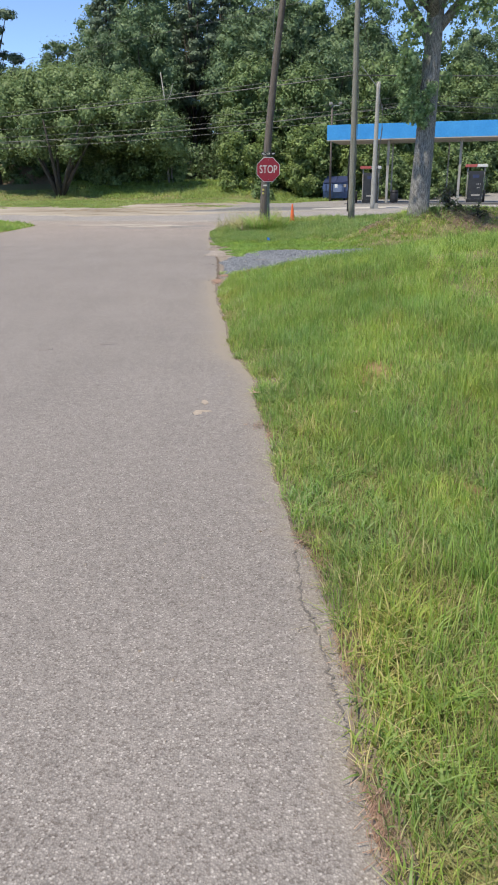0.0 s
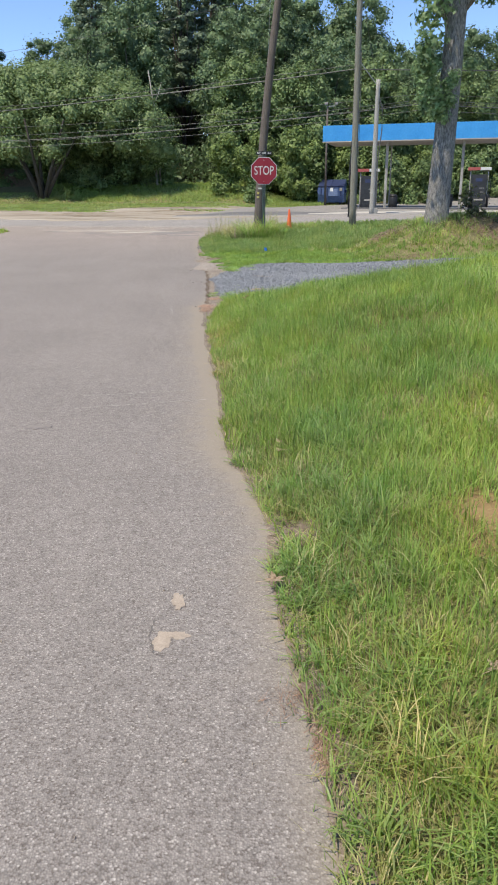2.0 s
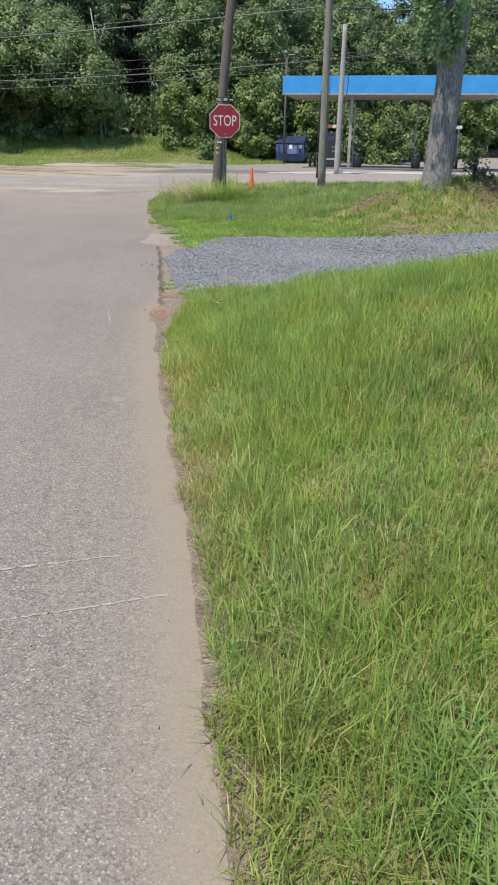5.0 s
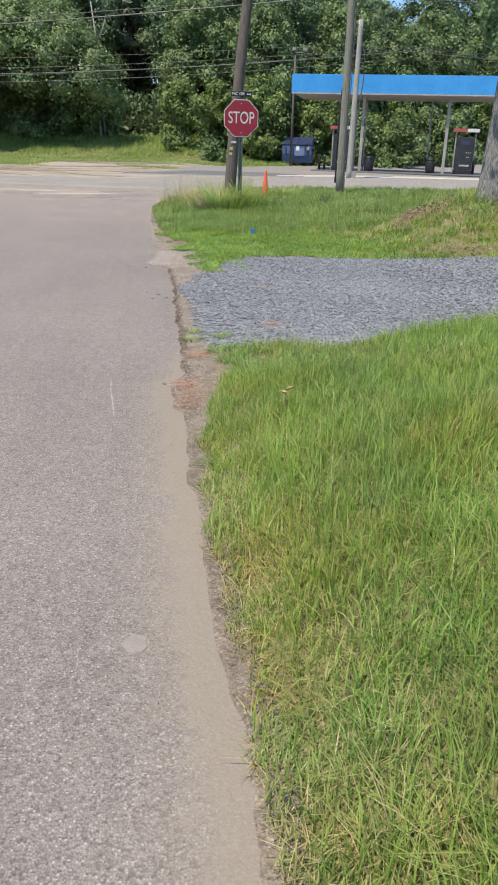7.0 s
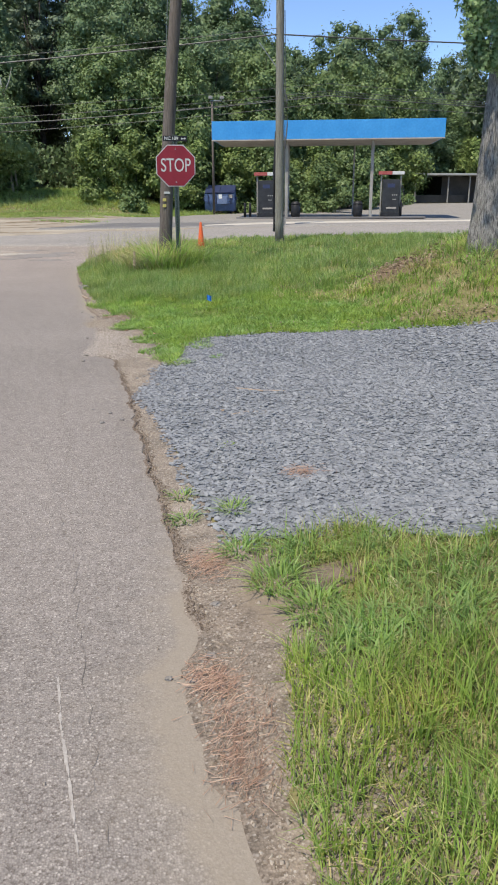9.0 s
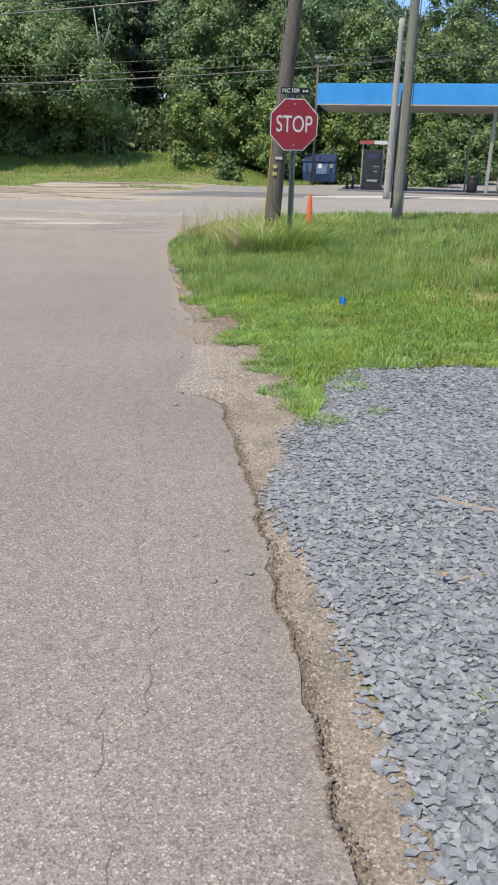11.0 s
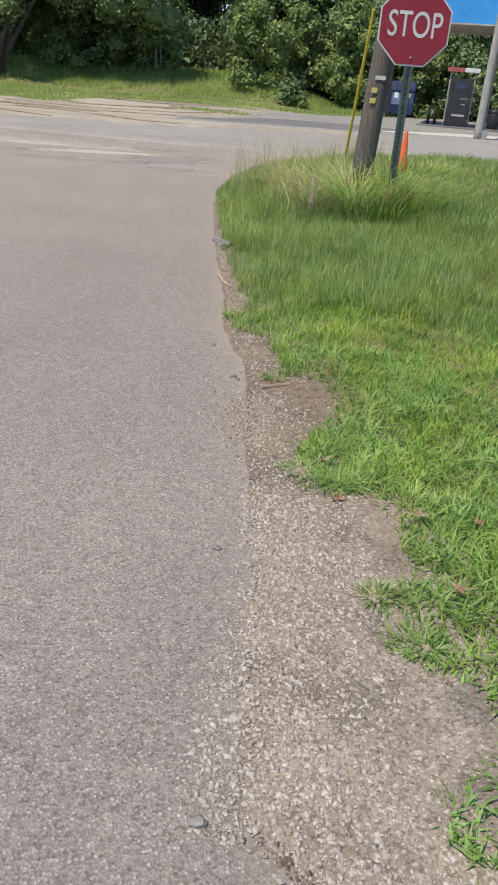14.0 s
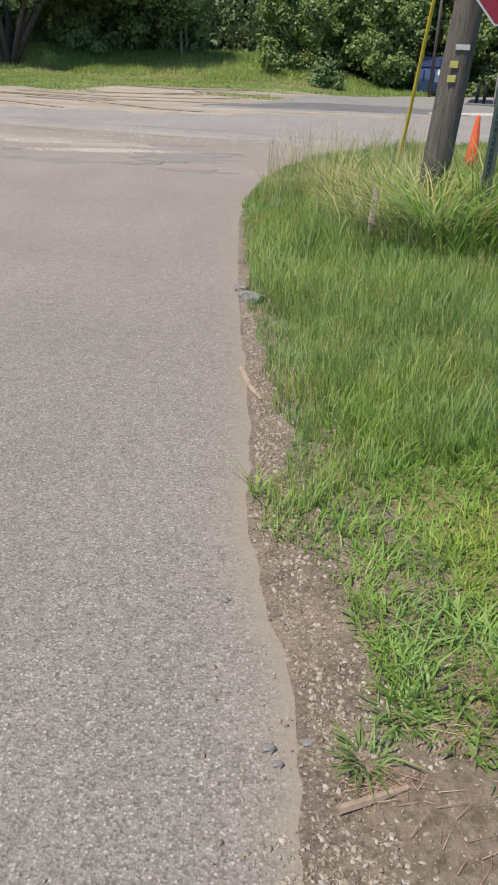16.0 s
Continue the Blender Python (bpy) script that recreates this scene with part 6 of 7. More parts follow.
bmesh.ops.rotate(bm, verts=bm.verts, matrix=Matrix.Rotation(math.pi, 3, "Z"))
part("body", bm, M["dumpster"], dump, "dented blue steel body")
for s in (-1, 1):
    lid = part("dumpster_lid", box(0.98, 2.0, 0.06, 0, 0, 0, 0.02), M["lid"], dump, "dark plastic lid")
    lid.matrix_local = pose(s * 0.5, 0.0, 1.53, 14.5, 0, 0)
    part("fork_pocket", box(0.10, 1.3, 0.22, s * 1.05, 0, 0.85, 0.01), M["lid"], dump, "dark fork pocket")
    part("skid", box(0.12, 1.7, 0.15, s * 0.7, 0, 0, 0.01), M["black"], dump)
for k in range(4):
    part("rib", box(0.06, 0.05, 0.55, -0.75 + 0.5 * k, -0.97, 0.62, 0.008), M["lid"], dump)
part("front_panel", box(0.85, 0.04, 0.5, 0.25, -0.985, 0.62, 0.01), M["dumpster_light"], dump, "faded lighter front panel")
part("sticker", box(0.22, 0.02, 0.26, 0.05, -1.0, 0.95, 0.004), M["white"], dump, "pale sticker")
part("sticker", box(0.25, 0.02, 0.22, 0.72, -1.0, 0.98, 0.004), M["fascia"], dump, "pale sticker")

# low building at the back of the lot
bz = float(ground_z(37, 76)) + 0.03
shop = thing("store_building", "low flat-roofed building with white siding and dark porch", "building", (31.0, 77.0, bz), -4)
part("wall", box(14, 5, 2.4, 9.5, 3.5, 0, 0.03), M["darkwall"], shop, "dark shaded wall")
part("wall", box(2.3, 0.4, 2.35, 7.6, 0.0, 0, 0.02), M["siding"], shop, "white boarded front wall")
part("wall", box(0.3, 2.2, 2.35, 8.7, 1.2, 0, 0.02), M["siding"], shop, "white boarded side wall")
part("roof", box(20, 7.5, 0.18, 8.5, 2.4, 2.42, 0.03), M["roof"], shop, "pale flat roof edge")
part("door", box(0.85, 0.06, 1.3, 7.75, -0.22, 0.1, 0.01), M["black"], shop, "dark doorway")
part("window", box(0.55, 0.06, 0.6, 6.95, -0.22, 0.5, 0.01), M["glass"], shop, "dark window")
for u in (-0.8, 2.4, 4.5, 12, 15.5, 18):
    part("porch_post", box(0.10, 0.10, 2.42, u, -0.9, 0, 0.01), M["paint_grey"], shop, "thin porch post")
part("vent_pipe", tube([(7.6, 1.0, 2.6), (7.6, 1.0, 3.25)], 0.08, 8), M["roof"], shop)
part("low_wall", box(7, 0.3, 0.7, 0.8, -0.3, 0, 0.02), M["darkwall"], shop, "dark low wall")


def car(x, y, rz, body_mat, label, L=4.5, W=1.75, H=1.42, cab=(0.16, 0.30, 0.62, 0.80)):
    """A sedan, nose towards +x."""
    z = float(ground_z(x, y)) + 0.05
    c = thing("car", label, "car", (x, y, z), rz, "parked cars")
    side = [(-0.5, 0.28), (-0.5, 0.62), (-0.47, 0.82), (-0.36, 0.88), (0.16, 0.86), (0.40, 0.74), (0.485, 0.60), (0.5, 0.35), (0.46, 0.22), (-0.46, 0.22)]
    bm = bmesh.new()
    L0 = [bm.verts.new((u * L, -W / 2, v)) for u, v in side]
    L1 = [bm.verts.new((u * L, W / 2, v)) for u, v in side]
    bm.faces.new(L0)
    bm.faces.new(L1[::-1])
    for i in range(len(side)):
        j = (i + 1) % len(side)
        bm.faces.new((L0[j], L0[i], L1[i], L1[j]))
    bmesh.ops.recalc_face_normals(bm, faces=bm.faces)
    bmesh.ops.bevel(bm, geom=bm.edges[:], offset=0.07, segments=3, affect="EDGES")
    body = part("body", bm, body_mat, c, "", True)
    top = [(-0.40, 0.86), (-0.24, H), (0.02, H + 0.01), (0.22, 0.85)]
    bm = bmesh.new()
    A = [bm.verts.new((u * L, -W / 2 * (0.92 if v < 1 else 0.74), v)) for u, v in top]
    B = [bm.verts.new((u * L, W / 2 * (0.92 if v < 1 else 0.74), v)) for u, v in top]
    bm.faces.new(A)
    bm.faces.new(B[::-1])
    for i in range(4):
        j = (i + 1) % 4
        bm.faces.new((A[j], A[i], B[i], B[j]))
    bmesh.ops.recalc_face_normals(bm, faces=bm.faces)
    bmesh.ops.bevel(bm, geom=bm.edges[:], offset=0.06, segments=3, affect="EDGES")
    part("cabin", bm, body_mat, c, "", True)
    for s in (-1, 1):
        for pts in ([(-0.33, 0.92), (-0.225, H - 0.09), (-0.10, H - 0.08), (-0.10, 0.92)], [(-0.08, 0.92), (-0.08, H - 0.08), (0.01, H - 0.08), (0.155, 0.92)]):
            w = part("side_window", outline([(u * L, v) for u, v in pts], 0.02), M["glass"], c, "dark side window")
            w.matrix_local = pose(0, s * W / 2 * 0.915 - 0.01, 0, 0, 0, 0) @ Matrix.Rotation(0, 4, "X")
            for v in w.data.vertices:
                v.co.y += -s * (v.co.z - 0.86) / (H - 0.86) * W / 2 * 0.18 + s * 0.012
        for u in (-0.31, 0.31):
            wh = new("wheel")
            wh.parent = c
            wh.matrix_local = pose(u * L, s * (W / 2 - 0.09), 0.31, 90, 0, 0)
            part("tyre", lathe([(0.22, -0.10), (0.31, -0.09), (0.315, 0), (0.31, 0.09), (0.22, 0.10)], 24), M["tyre"], wh, "", True)
            part("rim", lathe([(0.20, -0.105), (0.21, -0.10), (0.21, 0.10), (0.20, 0.105)], 20), M["steel"], wh, "alloy rim")
        part("tail_light", box(0.05, 0.35, 0.13, -0.495 * L, s * 0.62, 0.63, 0.01), M["red"], c, "red tail light")
        part("headlight", box(0.05, 0.35, 0.11, 0.49 * L, s * 0.62, 0.58, 0.01), M["glass"], c, "headlight")
        part("wing_mirror", box(0.12, 0.16, 0.11, 0.13 * L, s * (W / 2 + 0.06), 0.88, 0.03), body_mat, c)
    part("bumper", box(0.12, W * 0.92, 0.2, -0.5 * L, 0, 0.32, 0.04), body_mat, c)
    return c


car(29.8, 54.9, -3, M["silver"], "silver sedan parked on the lot")
car(36.3, 63.0, -4, M["blackcar"], "dark sedan parked behind the silver car")
trailer = thing("utility_trailer", "low dark trailer loaded with blue tarp", "trailer", (31.5, 59.5, float(ground_z(31.5, 59.5)) + 0.05), 4)
part("bed", box(2.6, 1.4, 0.14, 0, 0, 0.45, 0.02), M["black"], trailer)
part("load", box(2.0, 1.1, 0.42, -0.1, 0, 0.59, 0.10), M["darkwall"], trailer, "dark covered load")
part("tarp", box(0.7, 0.7, 0.26, 0.75, -0.2, 0.59, 0.08), M["flagblue"], trailer, "blue tarp bundle")
for s in (-1, 1):
    w = part("wheel", lathe([(0.18, -0.09), (0.28, -0.08), (0.28, 0.08), (0.18, 0.09)], 18), M["tyre"], trailer)
    w.matrix_local = pose(0.1, s * 0.75, 0.28, 90, 0, 0)
part("tow_bar", tube([(1.3, 0, 0.5), (2.1, 0, 0.42)], 0.04, 8), M["black"], trailer)


# ---- trees ----
def leaves(centres, radii, n, size, squash=0.8, up=0.5, shell=0.5, star=False, tri=False):
    """Leaf cards in clumps, thicker near each clump's skin."""
    c, r = np.asarray(centres, float), np.asarray(radii, float)
    k = rng.choice(len(c), n, p=r ** 2 / (r ** 2).sum())
    u = rng.normal(0, 1, (n, 3))
    u /= np.linalg.norm(u, axis=1, keepdims=True)
    p = c[k] + u * (r[k] * (shell + (1 - shell) * rng.uniform(0, 1, n)) * rng.uniform(0.75, 1.12, n))[:, None] * np.array([1, 1, squash])
    nrm = u * 1.0 + rng.normal(0, 0.38, (n, 3)) + np.array([0, 0, up * 0.8])
    nrm /= np.linalg.norm(nrm, axis=1, keepdims=True)
    a = np.cross(nrm, rng.normal(0, 1, (n, 3)))
    a /= np.linalg.norm(a, axis=1, keepdims=True) + 1e-9
    b = np.cross(nrm, a)
    s = (size * rng.uniform(0.6, 1.35, n))[:, None]
    if tri:
        V = np.stack([p - a * s * 0.5 - b * s * 0.42, p - a * s * 0.4 + b * s * 0.46, p + a * s * 0.58], 1)
        return V.reshape(-1, 3), np.arange(3 * n).reshape(-1, 3)
    if not star:
        V = np.stack([p - a * s * 0.55, p + b * s * 0.30 + nrm * s * 0.06, p + a * s * 0.55, p - b * s * 0.30 + nrm * s * 0.06], 1)
        T = (np.arange(n)[:, None, None] * 4 + np.array([(0, 1, 2), (0, 2, 3)])[None]).reshape(-1, 3)
        return V.reshape(-1, 3), T
    ang = np.linspace(0, 2 * np.pi, 11)[:10]
    rad = np.where(np.arange(10) % 2 == 0, 0.55, 0.22)
    V = p[:, None] + s[:, None] * (a[:, None] * (np.cos(ang) * rad)[None, :, None] + b[:, None] * (np.sin(ang) * rad)[None, :, None] + nrm[:, None] * (0.08 * np.cos(2 * ang))[None, :, None])
    V = np.concatenate([p[:, None], V], 1)
    t = np.array([(0, 1 + i, 1 + (i + 1) % 10) for i in range(10)])
    T = (np.arange(n)[:, None, None] * 11 + t[None]).reshape(-1, 3)
    return V.reshape(-1, 3), T


def shade_cores(centres, radii, f=0.62):
    """Opaque rough lumps inside the clumps, added to block light so the gaps darken."""
    g = (1 + 5 ** 0.5) / 2
    ico = np.array([(-1, g, 0), (1, g, 0), (-1, -g, 0), (1, -g, 0), (0, -1, g), (0, 1, g), (0, -1, -g), (0, 1, -g), (g, 0, -1), (g, 0, 1), (-g, 0, -1), (-g, 0, 1)], float) / math.hypot(1, g)
    tri = np.array([(0, 11, 5), (0, 5, 1), (0, 1, 7), (0, 7, 10), (0, 10, 11), (1, 5, 9), (5, 11, 4), (11, 10, 2), (10, 7, 6), (7, 1, 8), (3, 9, 4), (3, 4, 2), (3, 2, 6), (3, 6, 8), (3, 8, 9), (4, 9, 5), (2, 4, 11), (6, 2, 10), (8, 6, 7), (9, 8, 1)])
    c, r = np.asarray(centres, float), np.asarray(radii, float)
    V = c[:, None] + ico[None] * (r * f)[:, None, None] * rng.uniform(0.6, 1.15, (len(c), 12, 1)) * np.array([1, 1, 0.85])
    return V.reshape(-1, 3), (np.arange(len(c))[:, None, None] * 12 + tri[None]).reshape(-1, 3)


def joined(*pairs):
    V, T, k = [], [], 0
    for v, t in pairs:
        V.append(v)
        T.append(t + k)
        k += len(v)
    return np.concatenate(V), np.concatenate(T)


def limbs(trunk_h, r, tips, bm=None, lean=(0, 0), sides=9):
    n = 8
    pts = [(lean[0] * (k / n) ** 1.5 + 0.04 * math.sin(k * 1.9), lean[1] * (k / n) ** 1.5 + 0.04 * math.cos(k * 1.3), trunk_h * k / n) for k in range(n + 1)]
    bm = tube(pts, [r * (1.25 if k == 0 else 1) * (1 - 0.8 * k / n) for k in range(n + 1)], sides, bm, 0.08)
    for tip in tips:
        t = Vector(tip)
        k = max(2, min(n - 1, int(n * min(0.9, t.z * 0.62 / trunk_h))))
        a = Vector(pts[k])
        m = a.lerp(t, 0.5) + Vector((0, 0, -0.08 * (t - a).length))
        tube([a, m, t], [r * 0.42, r * 0.25, r * 0.07], 6, bm)
    return bm


def broadleaf(name, h, w, n, mat, label, size=0.30, low=0.25, clumps=46, bark=None):
    """A tree with a full, billowing crown from low * h to h."""
    t = thing(name, label, "tree")
    C, Rr = [], []
    for k in range(clumps):
        u = (k + 0.5) / clumps
        z = low + 0.06 + (0.97 - low - 0.06) * u
        prof = math.sqrt(max(0.05, 1 - max(0.0, (z - 0.50) / 0.52) ** 2)) * (0.72 + 0.28 * min(1.0, (z - low) / 0.25))
        rr = w * rng.uniform(0.12, 0.21) * (1.0 - 0.35 * max(0.0, z - 0.75) / 0.25)
        a, q = k * 2.4 + rng.uniform(-0.5, 0.5), max(0.0, w / 2 * prof * rng.uniform(0.75, 1.08) - rr * 0.7)
        C.append((q * math.cos(a), q * math.sin(a), h * z - rr * 0.6))
        Rr.append(rr)
    for z in (0.45, 0.6, 0.74):
        C.append((0, 0, h * z))
        Rr.append(w * 0.27)
    V, T = leaves(C, Rr, n, size, 0.85, 0.55, 0.55, False, True)
    V = V + 0.35 * np.repeat(rng.normal(0, 1, (n, 3)) * (rng.uniform(0, 1, (n, 1)) < 0.25), 3, axis=0)
    tr = part("trunk", limbs(h * 0.82, h * 0.016 + 0.04, C[::3]), bark or M["bark_far"], t, "", True)
    V, T = joined((V, T), shade_cores(C, Rr))
    cr = new("crown", fast("crown", V, T, mat))
    cr.parent = t
    return t


def pine(name, h, w, n, label):
    t = thing(name, label, "tree")
    C, Rr = [], []
    for k in range(84):
        z = 0.36 + 0.62 * (k + 0.5) / 84
        q = w / 2 * (1.05 - 0.85 * (z - 0.36) / 0.64) * rng.uniform(0.25, 1.0)
        a = k * 2.4 + rng.uniform(-0.6, 0.6)
        C.append((q * math.cos(a), q * math.sin(a), h * z))
        Rr.append(w * rng.uniform(0.08, 0.15) * (1.0 - 0.35 * (z - 0.36) / 0.64))
    V, T = leaves(C, Rr, n, 0.22, 0.62, 0.6, 0.4, False, True)
    V, T = joined((V, T), shade_cores(C, Rr, 0.55))
    part("trunk", limbs(h * 0.97, h * 0.013 + 0.04, C[::3]), M["bark_far"], t, "", True)
    cr = new("crown", fast("crown", V, T, M["needles"]))
    cr.parent = t
    return t


def shrub(name, h, w, n, mat, label, size=0.16):
    t = thing(name, label, "shrub")
    C, Rr = [], []
    for k in range(34):
        a, q, z = rng.uniform(0, 6.28), w / 2 * rng.uniform(0, 1.0), rng.uniform(0.10, 0.98)
        C.append((q * math.cos(a), q * math.sin(a), h * z * (1 - 0.55 * (q / (w / 2)) ** 2)))
        Rr.append(w * rng.uniform(0.07, 0.20))
    V, T = leaves(C, Rr, n, size, 0.8, 0.5, 0.35, False, True)
    V = V + 0.22 * np.repeat(rng.normal(0, 1, (n, 3)) * (rng.uniform(0, 1, (n, 1)) < 0.3), 3, axis=0)
    V[:, 2] = np.maximum(V[:, 2], 0.0)
    part("stems", limbs(h * 0.6, 0.05, C[::4], None, (0, 0), 6), M["bark_far"], t)
    V, T = joined((V, T), shade_cores(C, Rr, 0.55))
    cr = new("foliage", fast("foliage", V, T, mat))
    cr.parent = t
    return t


def put(src, x, y, s=1.0, rz=0.0, sz=None, sink=0.1):
    m = Matrix.Translation((x, y, float(ground_z(x, y)) - sink)) @ Matrix.Rotation(radians(rz), 4, "Z") @ Matrix.Diagonal((s / src.scale.x, s / src.scale.y, (sz or s) / src.scale.z, 1))
    return copy_thing(src, m)


def first(src, x, y, s=1.0, rz=0.0, sz=None, sink=0.1):
    src.matrix_world = Matrix.Translation((x, y, float(ground_z(x, y)) - sink)) @ Matrix.Rotation(radians(rz), 4, "Z") @ Matrix.Diagonal((s, s, sz or s, 1))
    return src


# woodland edge: three broadleaf builds, one pine build, two shrubs
oak = broadleaf("broadleaf_tree", 15.5, 8.6, 21000, M["leaf_a"], "tall dark green broadleaf tree in the roadside woods", 0.20)
poplar = broadleaf("broadleaf_tree", 17.5, 6.8, 19600, M["leaf_a"], "tall slender broadleaf tree in the roadside woods", 0.20, 0.2, 50)
gumtree = broadleaf("broadleaf_tree", 12.5, 7.8, 21600, M["leaf_b"], "lighter green broadleaf tree at the woodland edge", 0.215, 0.06)
pinetree = pine("pine_tree", 19, 7.0, 17000, "tall pine with dark needles above the woods")
vine = shrub("vine_covered_shrub", 5.0, 4.9, 12000, M["leaf_c"], "vine-covered shrub mound at the woodland edge", 0.20)
scrub = shrub("woodland_shrub", 3.6, 4.6, 9000, M["leaf_b"], "leafy shrub under the woodland trees", 0.20)

WOODS = [
    (pinetree, -19.0, 63, 1.04), (oak, -28, 76, 0.66), (poplar, -22.5, 84, 0.70), (poplar, -16.8, 80, 0.84), (oak, -12.6, 83, 1.10), (gumtree, -15.2, 76, 0.92), (pinetree, -11.4, 78, 1.02), (poplar, -8.6, 81, 1.14), (oak, -5.5, 84, 1.28), (pinetree, -3.2, 79, 1.05), (pinetree, -0.4, 81, 1.08),
    (oak, 3.0, 83, 1.28), (pinetree, 5.8, 80, 1.05), (poplar, 8.3, 82, 1.15), (oak, 11.5, 83, 1.26), (poplar, 14.5, 81, 1.12), (oak, 17.5, 84, 1.05), (gumtree, 20.2, 80, 0.98), (oak, 23.6, 79, 1.02), (oak, 26.6, 81, 1.06), (poplar, 31.0, 83, 1.10), (gumtree, 28.6, 79, 1.0),
    (oak, -11, 71, 0.85), (gumtree, -7.6, 67, 0.80), (oak, -7.6, 74, 1.0), (oak, 1.6, 71, 0.95), (gumtree, 2.2, 67, 0.90), (poplar, 6.2, 73, 0.98), (gumtree, 7.0, 66.5, 0.90), (oak, 9.5, 71, 0.92), (oak, 13, 75, 0.98), (gumtree, 13.5, 69, 0.95), (oak, 16.5, 72, 0.82),
    (gumtree, 19, 71, 0.9), (gumtree, 23.0, 75, 0.95), (oak, 35.5, 86, 0.72), (gumtree, 38, 88, 0.92), (oak, 42, 92, 0.98), (poplar, 46, 86, 1.05), (oak, 51, 90, 1.2), (oak, 47, 80, 0.95),
]
used = set()
for i, (src, x, y, s) in enumerate(WOODS):
    f = put if src in used else first
    used.add(src)
    f(src, x, y, s, (i * 77) % 360, s * (0.94 + 0.12 * ((i * 37) % 10) / 10))
SHRUBS = [(vine, 0.9, 60.0, 0.80), (vine, 6.1, 61.2, 1.08), (vine, 3.4, 62.4, 0.85), (scrub, -5.6, 62, 1.0), (scrub, -9.5, 62.0, 0.95), (vine, 11.0, 64.5, 1.0), (scrub, 13.6, 62.5, 1.05), (vine, 17.0, 64.5, 0.95),
          (scrub, 20.0, 66, 1.1), (scrub, 16.2, 60.2, 0.85), (scrub, 24.0, 70.5, 1.1), (vine, 27.5, 74, 1.1), (scrub, 31.5, 83, 1.2), (scrub, 10.2, 63.5, 0.7), (vine, -13.5, 66, 0.9), (scrub, -18, 66, 1.1), (vine, 40, 84, 1.2), (vine, 47, 82, 1.2), (scrub, -26, 66, 1.2)]
for i, (src, x, y, s) in enumerate(SHRUBS):
    f = put if src in used else first
    used.add(src)
    f(src, x, y, s, (i * 131) % 360)
small = shrub("low_bush", 1.3, 1.9, 1500, M["leaf_b"], "small rounded bush at the wood's foot", 0.16)
first(small, 2.75, 57.6)

# spreading multi-stemmed tree on the left bank
spread_tree = thing("spreading_tree", "broad multi-stemmed roadside tree with a wide domed crown", "tree", (-12.8, 58.0, float(ground_z(-12.8, 58.0)) - 0.1))
C, Rr = [], []
for k in range(95):
    a, q = k * 2.4, 8.4 * math.sqrt((k + 0.5) / 95)
    top = 2.6 + 7.2 * math.sqrt(max(0.0, 1 - (q / 9.6) ** 2))
    rr = rng.uniform(1.0, 1.7)
    C.append((q * math.cos(a) + 0.6, 2.4 + 0.42 * q * math.sin(a), top - rr * rng.uniform(0.6, 1.0)))
    Rr.append(rr)
    if k % 2 and (q > 3.5 or k % 4 == 1):
        C.append((q * math.cos(a) + 0.6, 2.4 + 0.42 * q * math.sin(a), max(3.2, top * 0.55)))
        Rr.append(rr)
V, T = leaves(C, Rr, 84000, 0.155, 0.85, 0.5, 0.5, False, True)
bm = None
for k in range(7):
    a = k * 0.9
    tx, ty = 2.6 * math.cos(a) + 0.2, 1.6 * math.sin(a)
    bm = tube([(0.12 * math.cos(a), 0.12 * math.sin(a), 0), (tx * 0.35, ty * 0.35, 1.6), (tx * 0.75, ty * 0.75, 3.4), (tx * 1.2, ty * 1.2, 5.4)], [0.17, 0.13, 0.10, 0.05], 8, bm, 0.1)
part("trunk", bm, M["bark_far"], spread_tree, "several dark leaning stems", True)
V, T = joined((V, T), shade_cores(C, Rr, 0.6))
cr = new("crown", fast("crown", V, T, leafy("pale tree leaves", (0.12, 0.175, 0.066), (0.182, 0.255, 0.098), (0.275, 0.35, 0.15), patch=0.4, shine=0.5, through=0.3)))
cr.parent = spread_tree

# bare pale stems between the spreading tree and the woods
snag = thing("dead_tree", "slim pale dead stems standing before the woods", "tree", (-4.7, 62.0, float(ground_z(-4.7, 62.0)) - 0.1))
part("trunk", tube([(0, 0, 0), (-0.15, 0, 3.0), (-0.05, 0, 6.0), (-0.35, 0, 8.4)], [0.10, 0.08, 0.06, 0.03], 8, None, 0.1), M["pole_light"], snag, "pale bare stem", True)
part("stem", tube([(0.3, 0, 0), (0.15, 0, 2.2), (-0.05, 0.05, 4.6), (0.05, 0, 6.2)], [0.07, 0.06, 0.045, 0.02], 8, None, 0.1), M["pole_light"], snag, "", True)
part("stem", tube([(-0.05, 0, 6.0), (0.4, 0, 6.9), (0.6, 0, 7.6)], [0.04, 0.03, 0.015], 6, None, 0.1), M["pole_light"], snag, "", True)

# deep woods behind
n = 70000
x, y = rng.uniform(-75, 85, n), rng.uniform(88, 102, n)
keep = np.ones(n, bool)
z = rng.uniform(0.3, 1, n) ** 0.8 * (13.0 + 1.8 * np.sin(x * 0.35) + 1.2 * np.sin(x * 0.9 + 1)) * np.interp(x, (-70, 18, 24, 36, 44, 75), (1, 1, 0.8, 0.72, 1.15, 1.15))
V, T = leaves([(0, 0, 0)], [0.01], n, 0.55, tri=True)
V = V.reshape(n, 3, 3) + np.stack([x, y, z + 1.0], -1)[:, None]
tagged(new("deep_woods", fast("deep_woods", V.reshape(-1, 3), T, M["needles"])), "dense dark woodland behind the front trees", "woods", kind="stuff")
n = 30000
x, y = rng.uniform(-45, 60, n), rng.uniform(66, 72, n)
y = np.where(x > 18, y + 9 + np.clip(x - 24, 0, 8), y)
z = rng.uniform(0, 3.2, n) ** 1.0
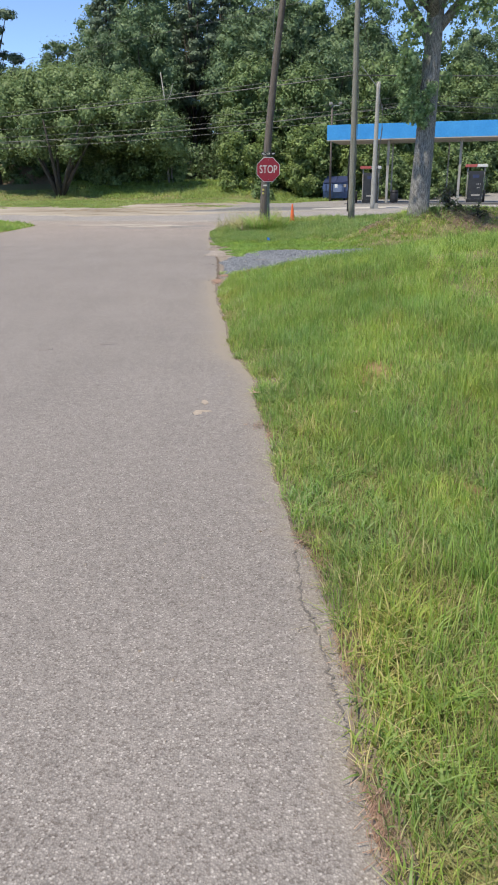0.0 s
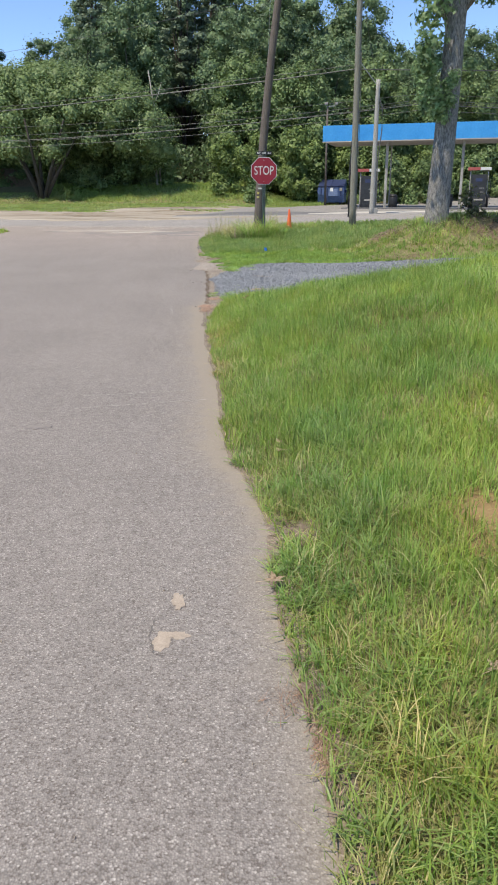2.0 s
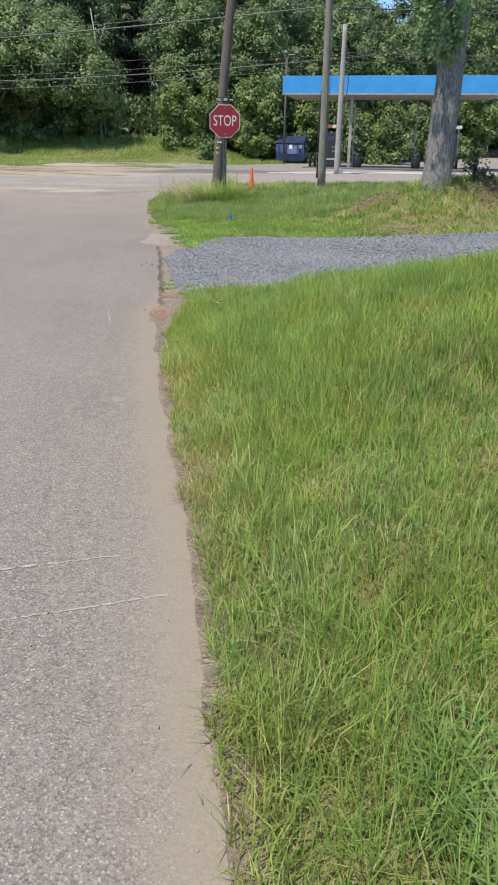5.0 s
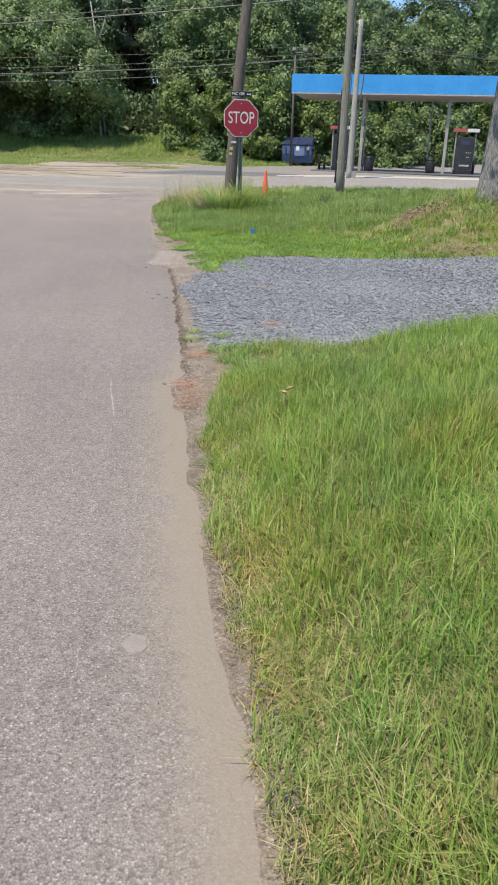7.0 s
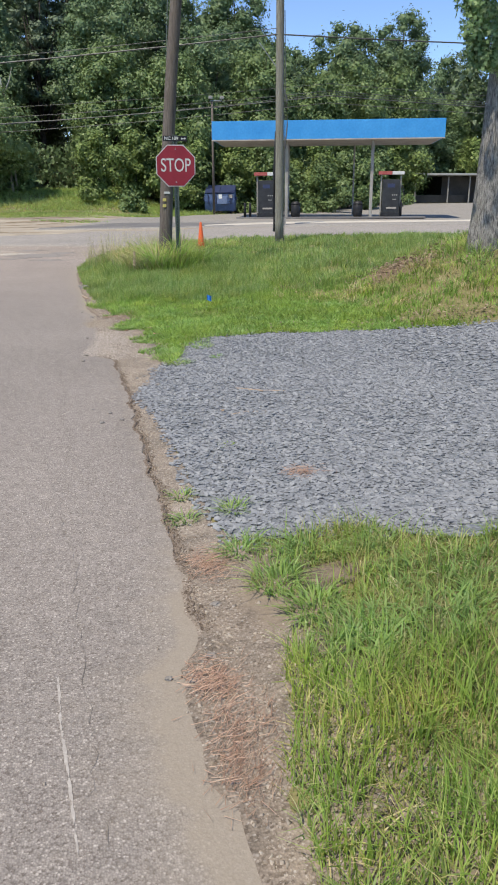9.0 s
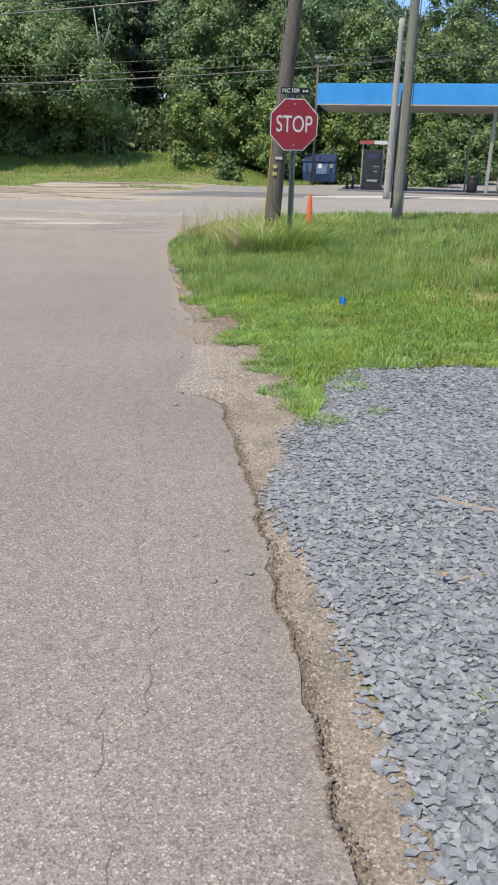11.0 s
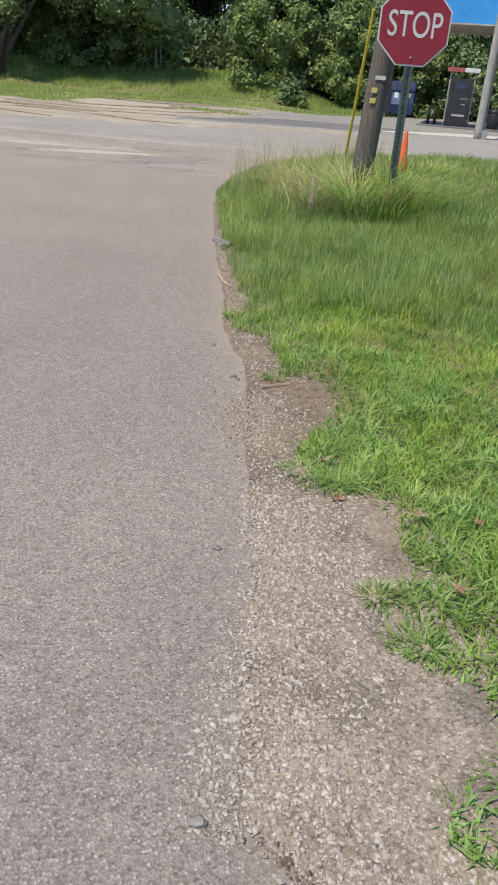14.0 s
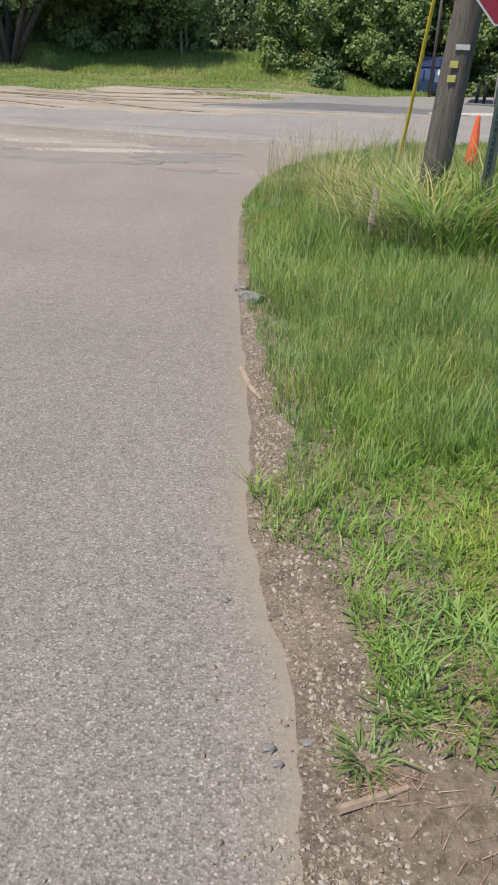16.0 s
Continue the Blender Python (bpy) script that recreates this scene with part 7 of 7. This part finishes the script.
V, T = leaves([(0, 0, 0)], [0.01], n, 0.3, tri=True)
V = V.reshape(n, 3, 3) + np.stack([x, y, ground_z(x, y) + z], -1)[:, None]
tagged(new("undergrowth", fast("undergrowth", V.reshape(-1, 3), T, M["leaf_a"])), "dark tangled undergrowth below the trees", "undergrowth", kind="stuff")

# the near roadside tree
tx, ty = 5.33, 18.2
tz = float(ground_z(tx, ty))
near = thing("roadside_tree", "large grey-barked tree with ivy-like leaf tufts", "tree", (tx, ty, tz - 0.25))
n = 26
bm = bmesh.new()
rings = []
for k in range(n + 1):
    u = k / n
    z = 8.4 * u - 0.4
    r = 0.268 + 0.04 * math.exp(-max(z - 0.2, 0) / 0.3) - 0.10 * u
    ring = []
    for j in range(40):
        a = 2 * math.pi * j / 40
        rr = r * (1 + 0.03 * math.sin(5 * a + z) + 0.05 * math.exp(-max(z - 0.2, 0) / 0.3) * math.sin(6 * a) + 0.025 * noise.noise(Vector((math.cos(a) * 3, math.sin(a) * 3, z * 0.8))))
        ring.append(bm.verts.new((0.027 * z + rr * math.cos(a), rr * math.sin(a), z)))
    rings.append(ring)
for a, b in zip(rings, rings[1:]):
    for j in range(40):
        bm.faces.new((a[j], a[(j + 1) % 40], b[(j + 1) % 40], b[j]))
bm.faces.new(rings[-1])
part("trunk", bm, M["bark"], near, "grey furrowed bark", True)
tips = [(-3.6, -0.1, 8.0), (2.8, -0.6, 7.2), (-1.6, 0.9, 6.8), (1.5, 1.8, 8.6), (-0.6, -1.8, 7.6), (3.6, 1.5, 8.2), (-2.2, -0.8, 8.4)]
for tip in tips:
    t = Vector(tip)
    a = Vector((0.015 * t.z, 0, t.z * 0.62))
    part("limb", tube([a, a.lerp(t, 0.5) + Vector((0, 0, 0.25)), t], [0.13, 0.09, 0.03], 9, None, 0.1), M["bark"], near, "", True)
C = [(-0.18, -0.34, 2.85), (-0.10, -0.34, 2.65), (-0.28, -0.3, 3.1), (0.02, -0.32, 3.0), (-0.06, -0.32, 3.3), (0.08, -0.3, 3.45), (-0.24, -0.3, 2.75)]
Rr = [0.24, 0.18, 0.22, 0.2, 0.22, 0.2, 0.2]
C3 = [(-0.44, -0.14, 2.85), (-0.50, -0.1, 3.1), (-0.52, -0.05, 3.4), (-0.58, 0.0, 3.65), (-0.54, -0.1, 3.95), (-0.42, -0.2, 3.3), (-0.40, -0.2, 3.7), (-0.36, -0.2, 2.75), (0.52, 0.0, 3.75)]
R3 = [0.2, 0.24, 0.26, 0.26, 0.3, 0.24, 0.26, 0.18, 0.16]
C2 = [(-0.55, -0.2, 4.4), (-0.5, 0.0, 5.0), (0.75, -0.2, 4.9), (1.3, -0.3, 5.2), (-0.9, 0.1, 5.6), (0.4, -0.3, 5.8), (1.9, -0.4, 5.7), (-0.5, -0.3, 3.9)]
R2 = [0.45, 0.5, 0.5, 0.5, 0.6, 0.6, 0.6, 0.35]
C2 += [(-0.45, -0.3, 4.0), (-0.35, -0.35, 4.6), (-0.4, -0.5, 5.4), (0.5, -0.45, 5.2), (1.2, -0.4, 4.9), (1.7, -0.2, 4.7), (2.4, 0.0, 5.0), (1.0, -0.5, 5.8), (-0.2, -0.55, 6.0), (2.2, -0.3, 5.9), (-1.0, -0.2, 5.2)]
R2 += [0.42, 0.45, 0.5, 0.5, 0.5, 0.5, 0.6, 0.7, 0.6, 0.7, 0.4]
# High clumps out of view, placed here to throw the shadow on the mound.
C2 += [(-3.8, -0.2, 8.0), (-3.1, 0.0, 8.2), (-4.2, 0.1, 8.5), (-2.4, 0.4, 8.0)]
R2 += [0.75, 0.75, 0.65, 0.6]
for k in range(34):
    a, q = rng.uniform(0, 6.28), rng.uniform(0.8, 3.8)
    C2.append((q * math.cos(a) + 0.5, q * math.sin(a), rng.uniform(6.2, 9.5)))
    R2.append(rng.uniform(0.6, 1.1))
V, T = leaves([(a, b, c - 0.22) for a, b, c in C], Rr, 1500, 0.075, 1.0, 0.4, 0.3, True)
cr = new("leaf_tuft", fast("leaf_tuft", V, T, M["tuft_leaf"]))
cr.parent = near
V, T = leaves([(a, b, c - 0.22) for a, b, c in C3], R3, 2600, 0.08, 1.0, 0.4, 0.3, True)
cr = new("leaf_tuft", fast("leaf_tuft", V, T, M["tuft_leaf"]))
cr.parent = near
for gx_, gy_, gr in ((5.15, 18.15, 0.22), (5.4, 18.08, 0.2), (5.65, 18.1, 0.22), (5.9, 18.2, 0.2), (4.95, 18.4, 0.25), (5.0, 17.7, 0.3), (5.8, 17.6, 0.3)):
    clump("grass_clump", gx_, gy_, gr, 110, (0.12, 0.30), (0.006, 0.012), M["tall_grass"], "rank grass at the foot of the roadside tree", (0.4, 1.2))
V, T = leaves(C2, R2, 11500, 0.15, 0.9, 0.4, 0.3, True)
cr = new("crown", fast("crown", V, T, M["tuft_leaf"]))
cr.parent = near
sap = shrub("sapling", 0.8, 0.7, 420, leafy("dusky sapling leaves", (0.08, 0.095, 0.05), (0.14, 0.15, 0.075), (0.22, 0.21, 0.11), through=0.35), "dusky dark-leaved sapling beside the trunk", 0.055)
first(sap, 6.15, 18.3, 1.0)
put(sap, 6.9, 18.0, 0.9, 80, 0.6)

# bare clay bank half hidden behind the spreading tree
bm = bmesh.new()
bmesh.ops.create_grid(bm, x_segments=24, y_segments=10, size=1)
for v in bm.verts:
    u, w = v.co.x, v.co.y
    v.co = Vector((-19 + 5.5 * u, 67 + 3.5 * w, 0))
    v.co.z = float(ground_z(v.co.x, v.co.y)) - 0.3 + 2.0 * max(0.0, 1 - u * u) * max(0.0, 1 - w * w) + 0.2 * noise.noise(v.co * 0.8)
solo("clay_bank", bm, M["clay"], "bare brown clay bank behind the trees", "bank", smooth=True, kind="structure")
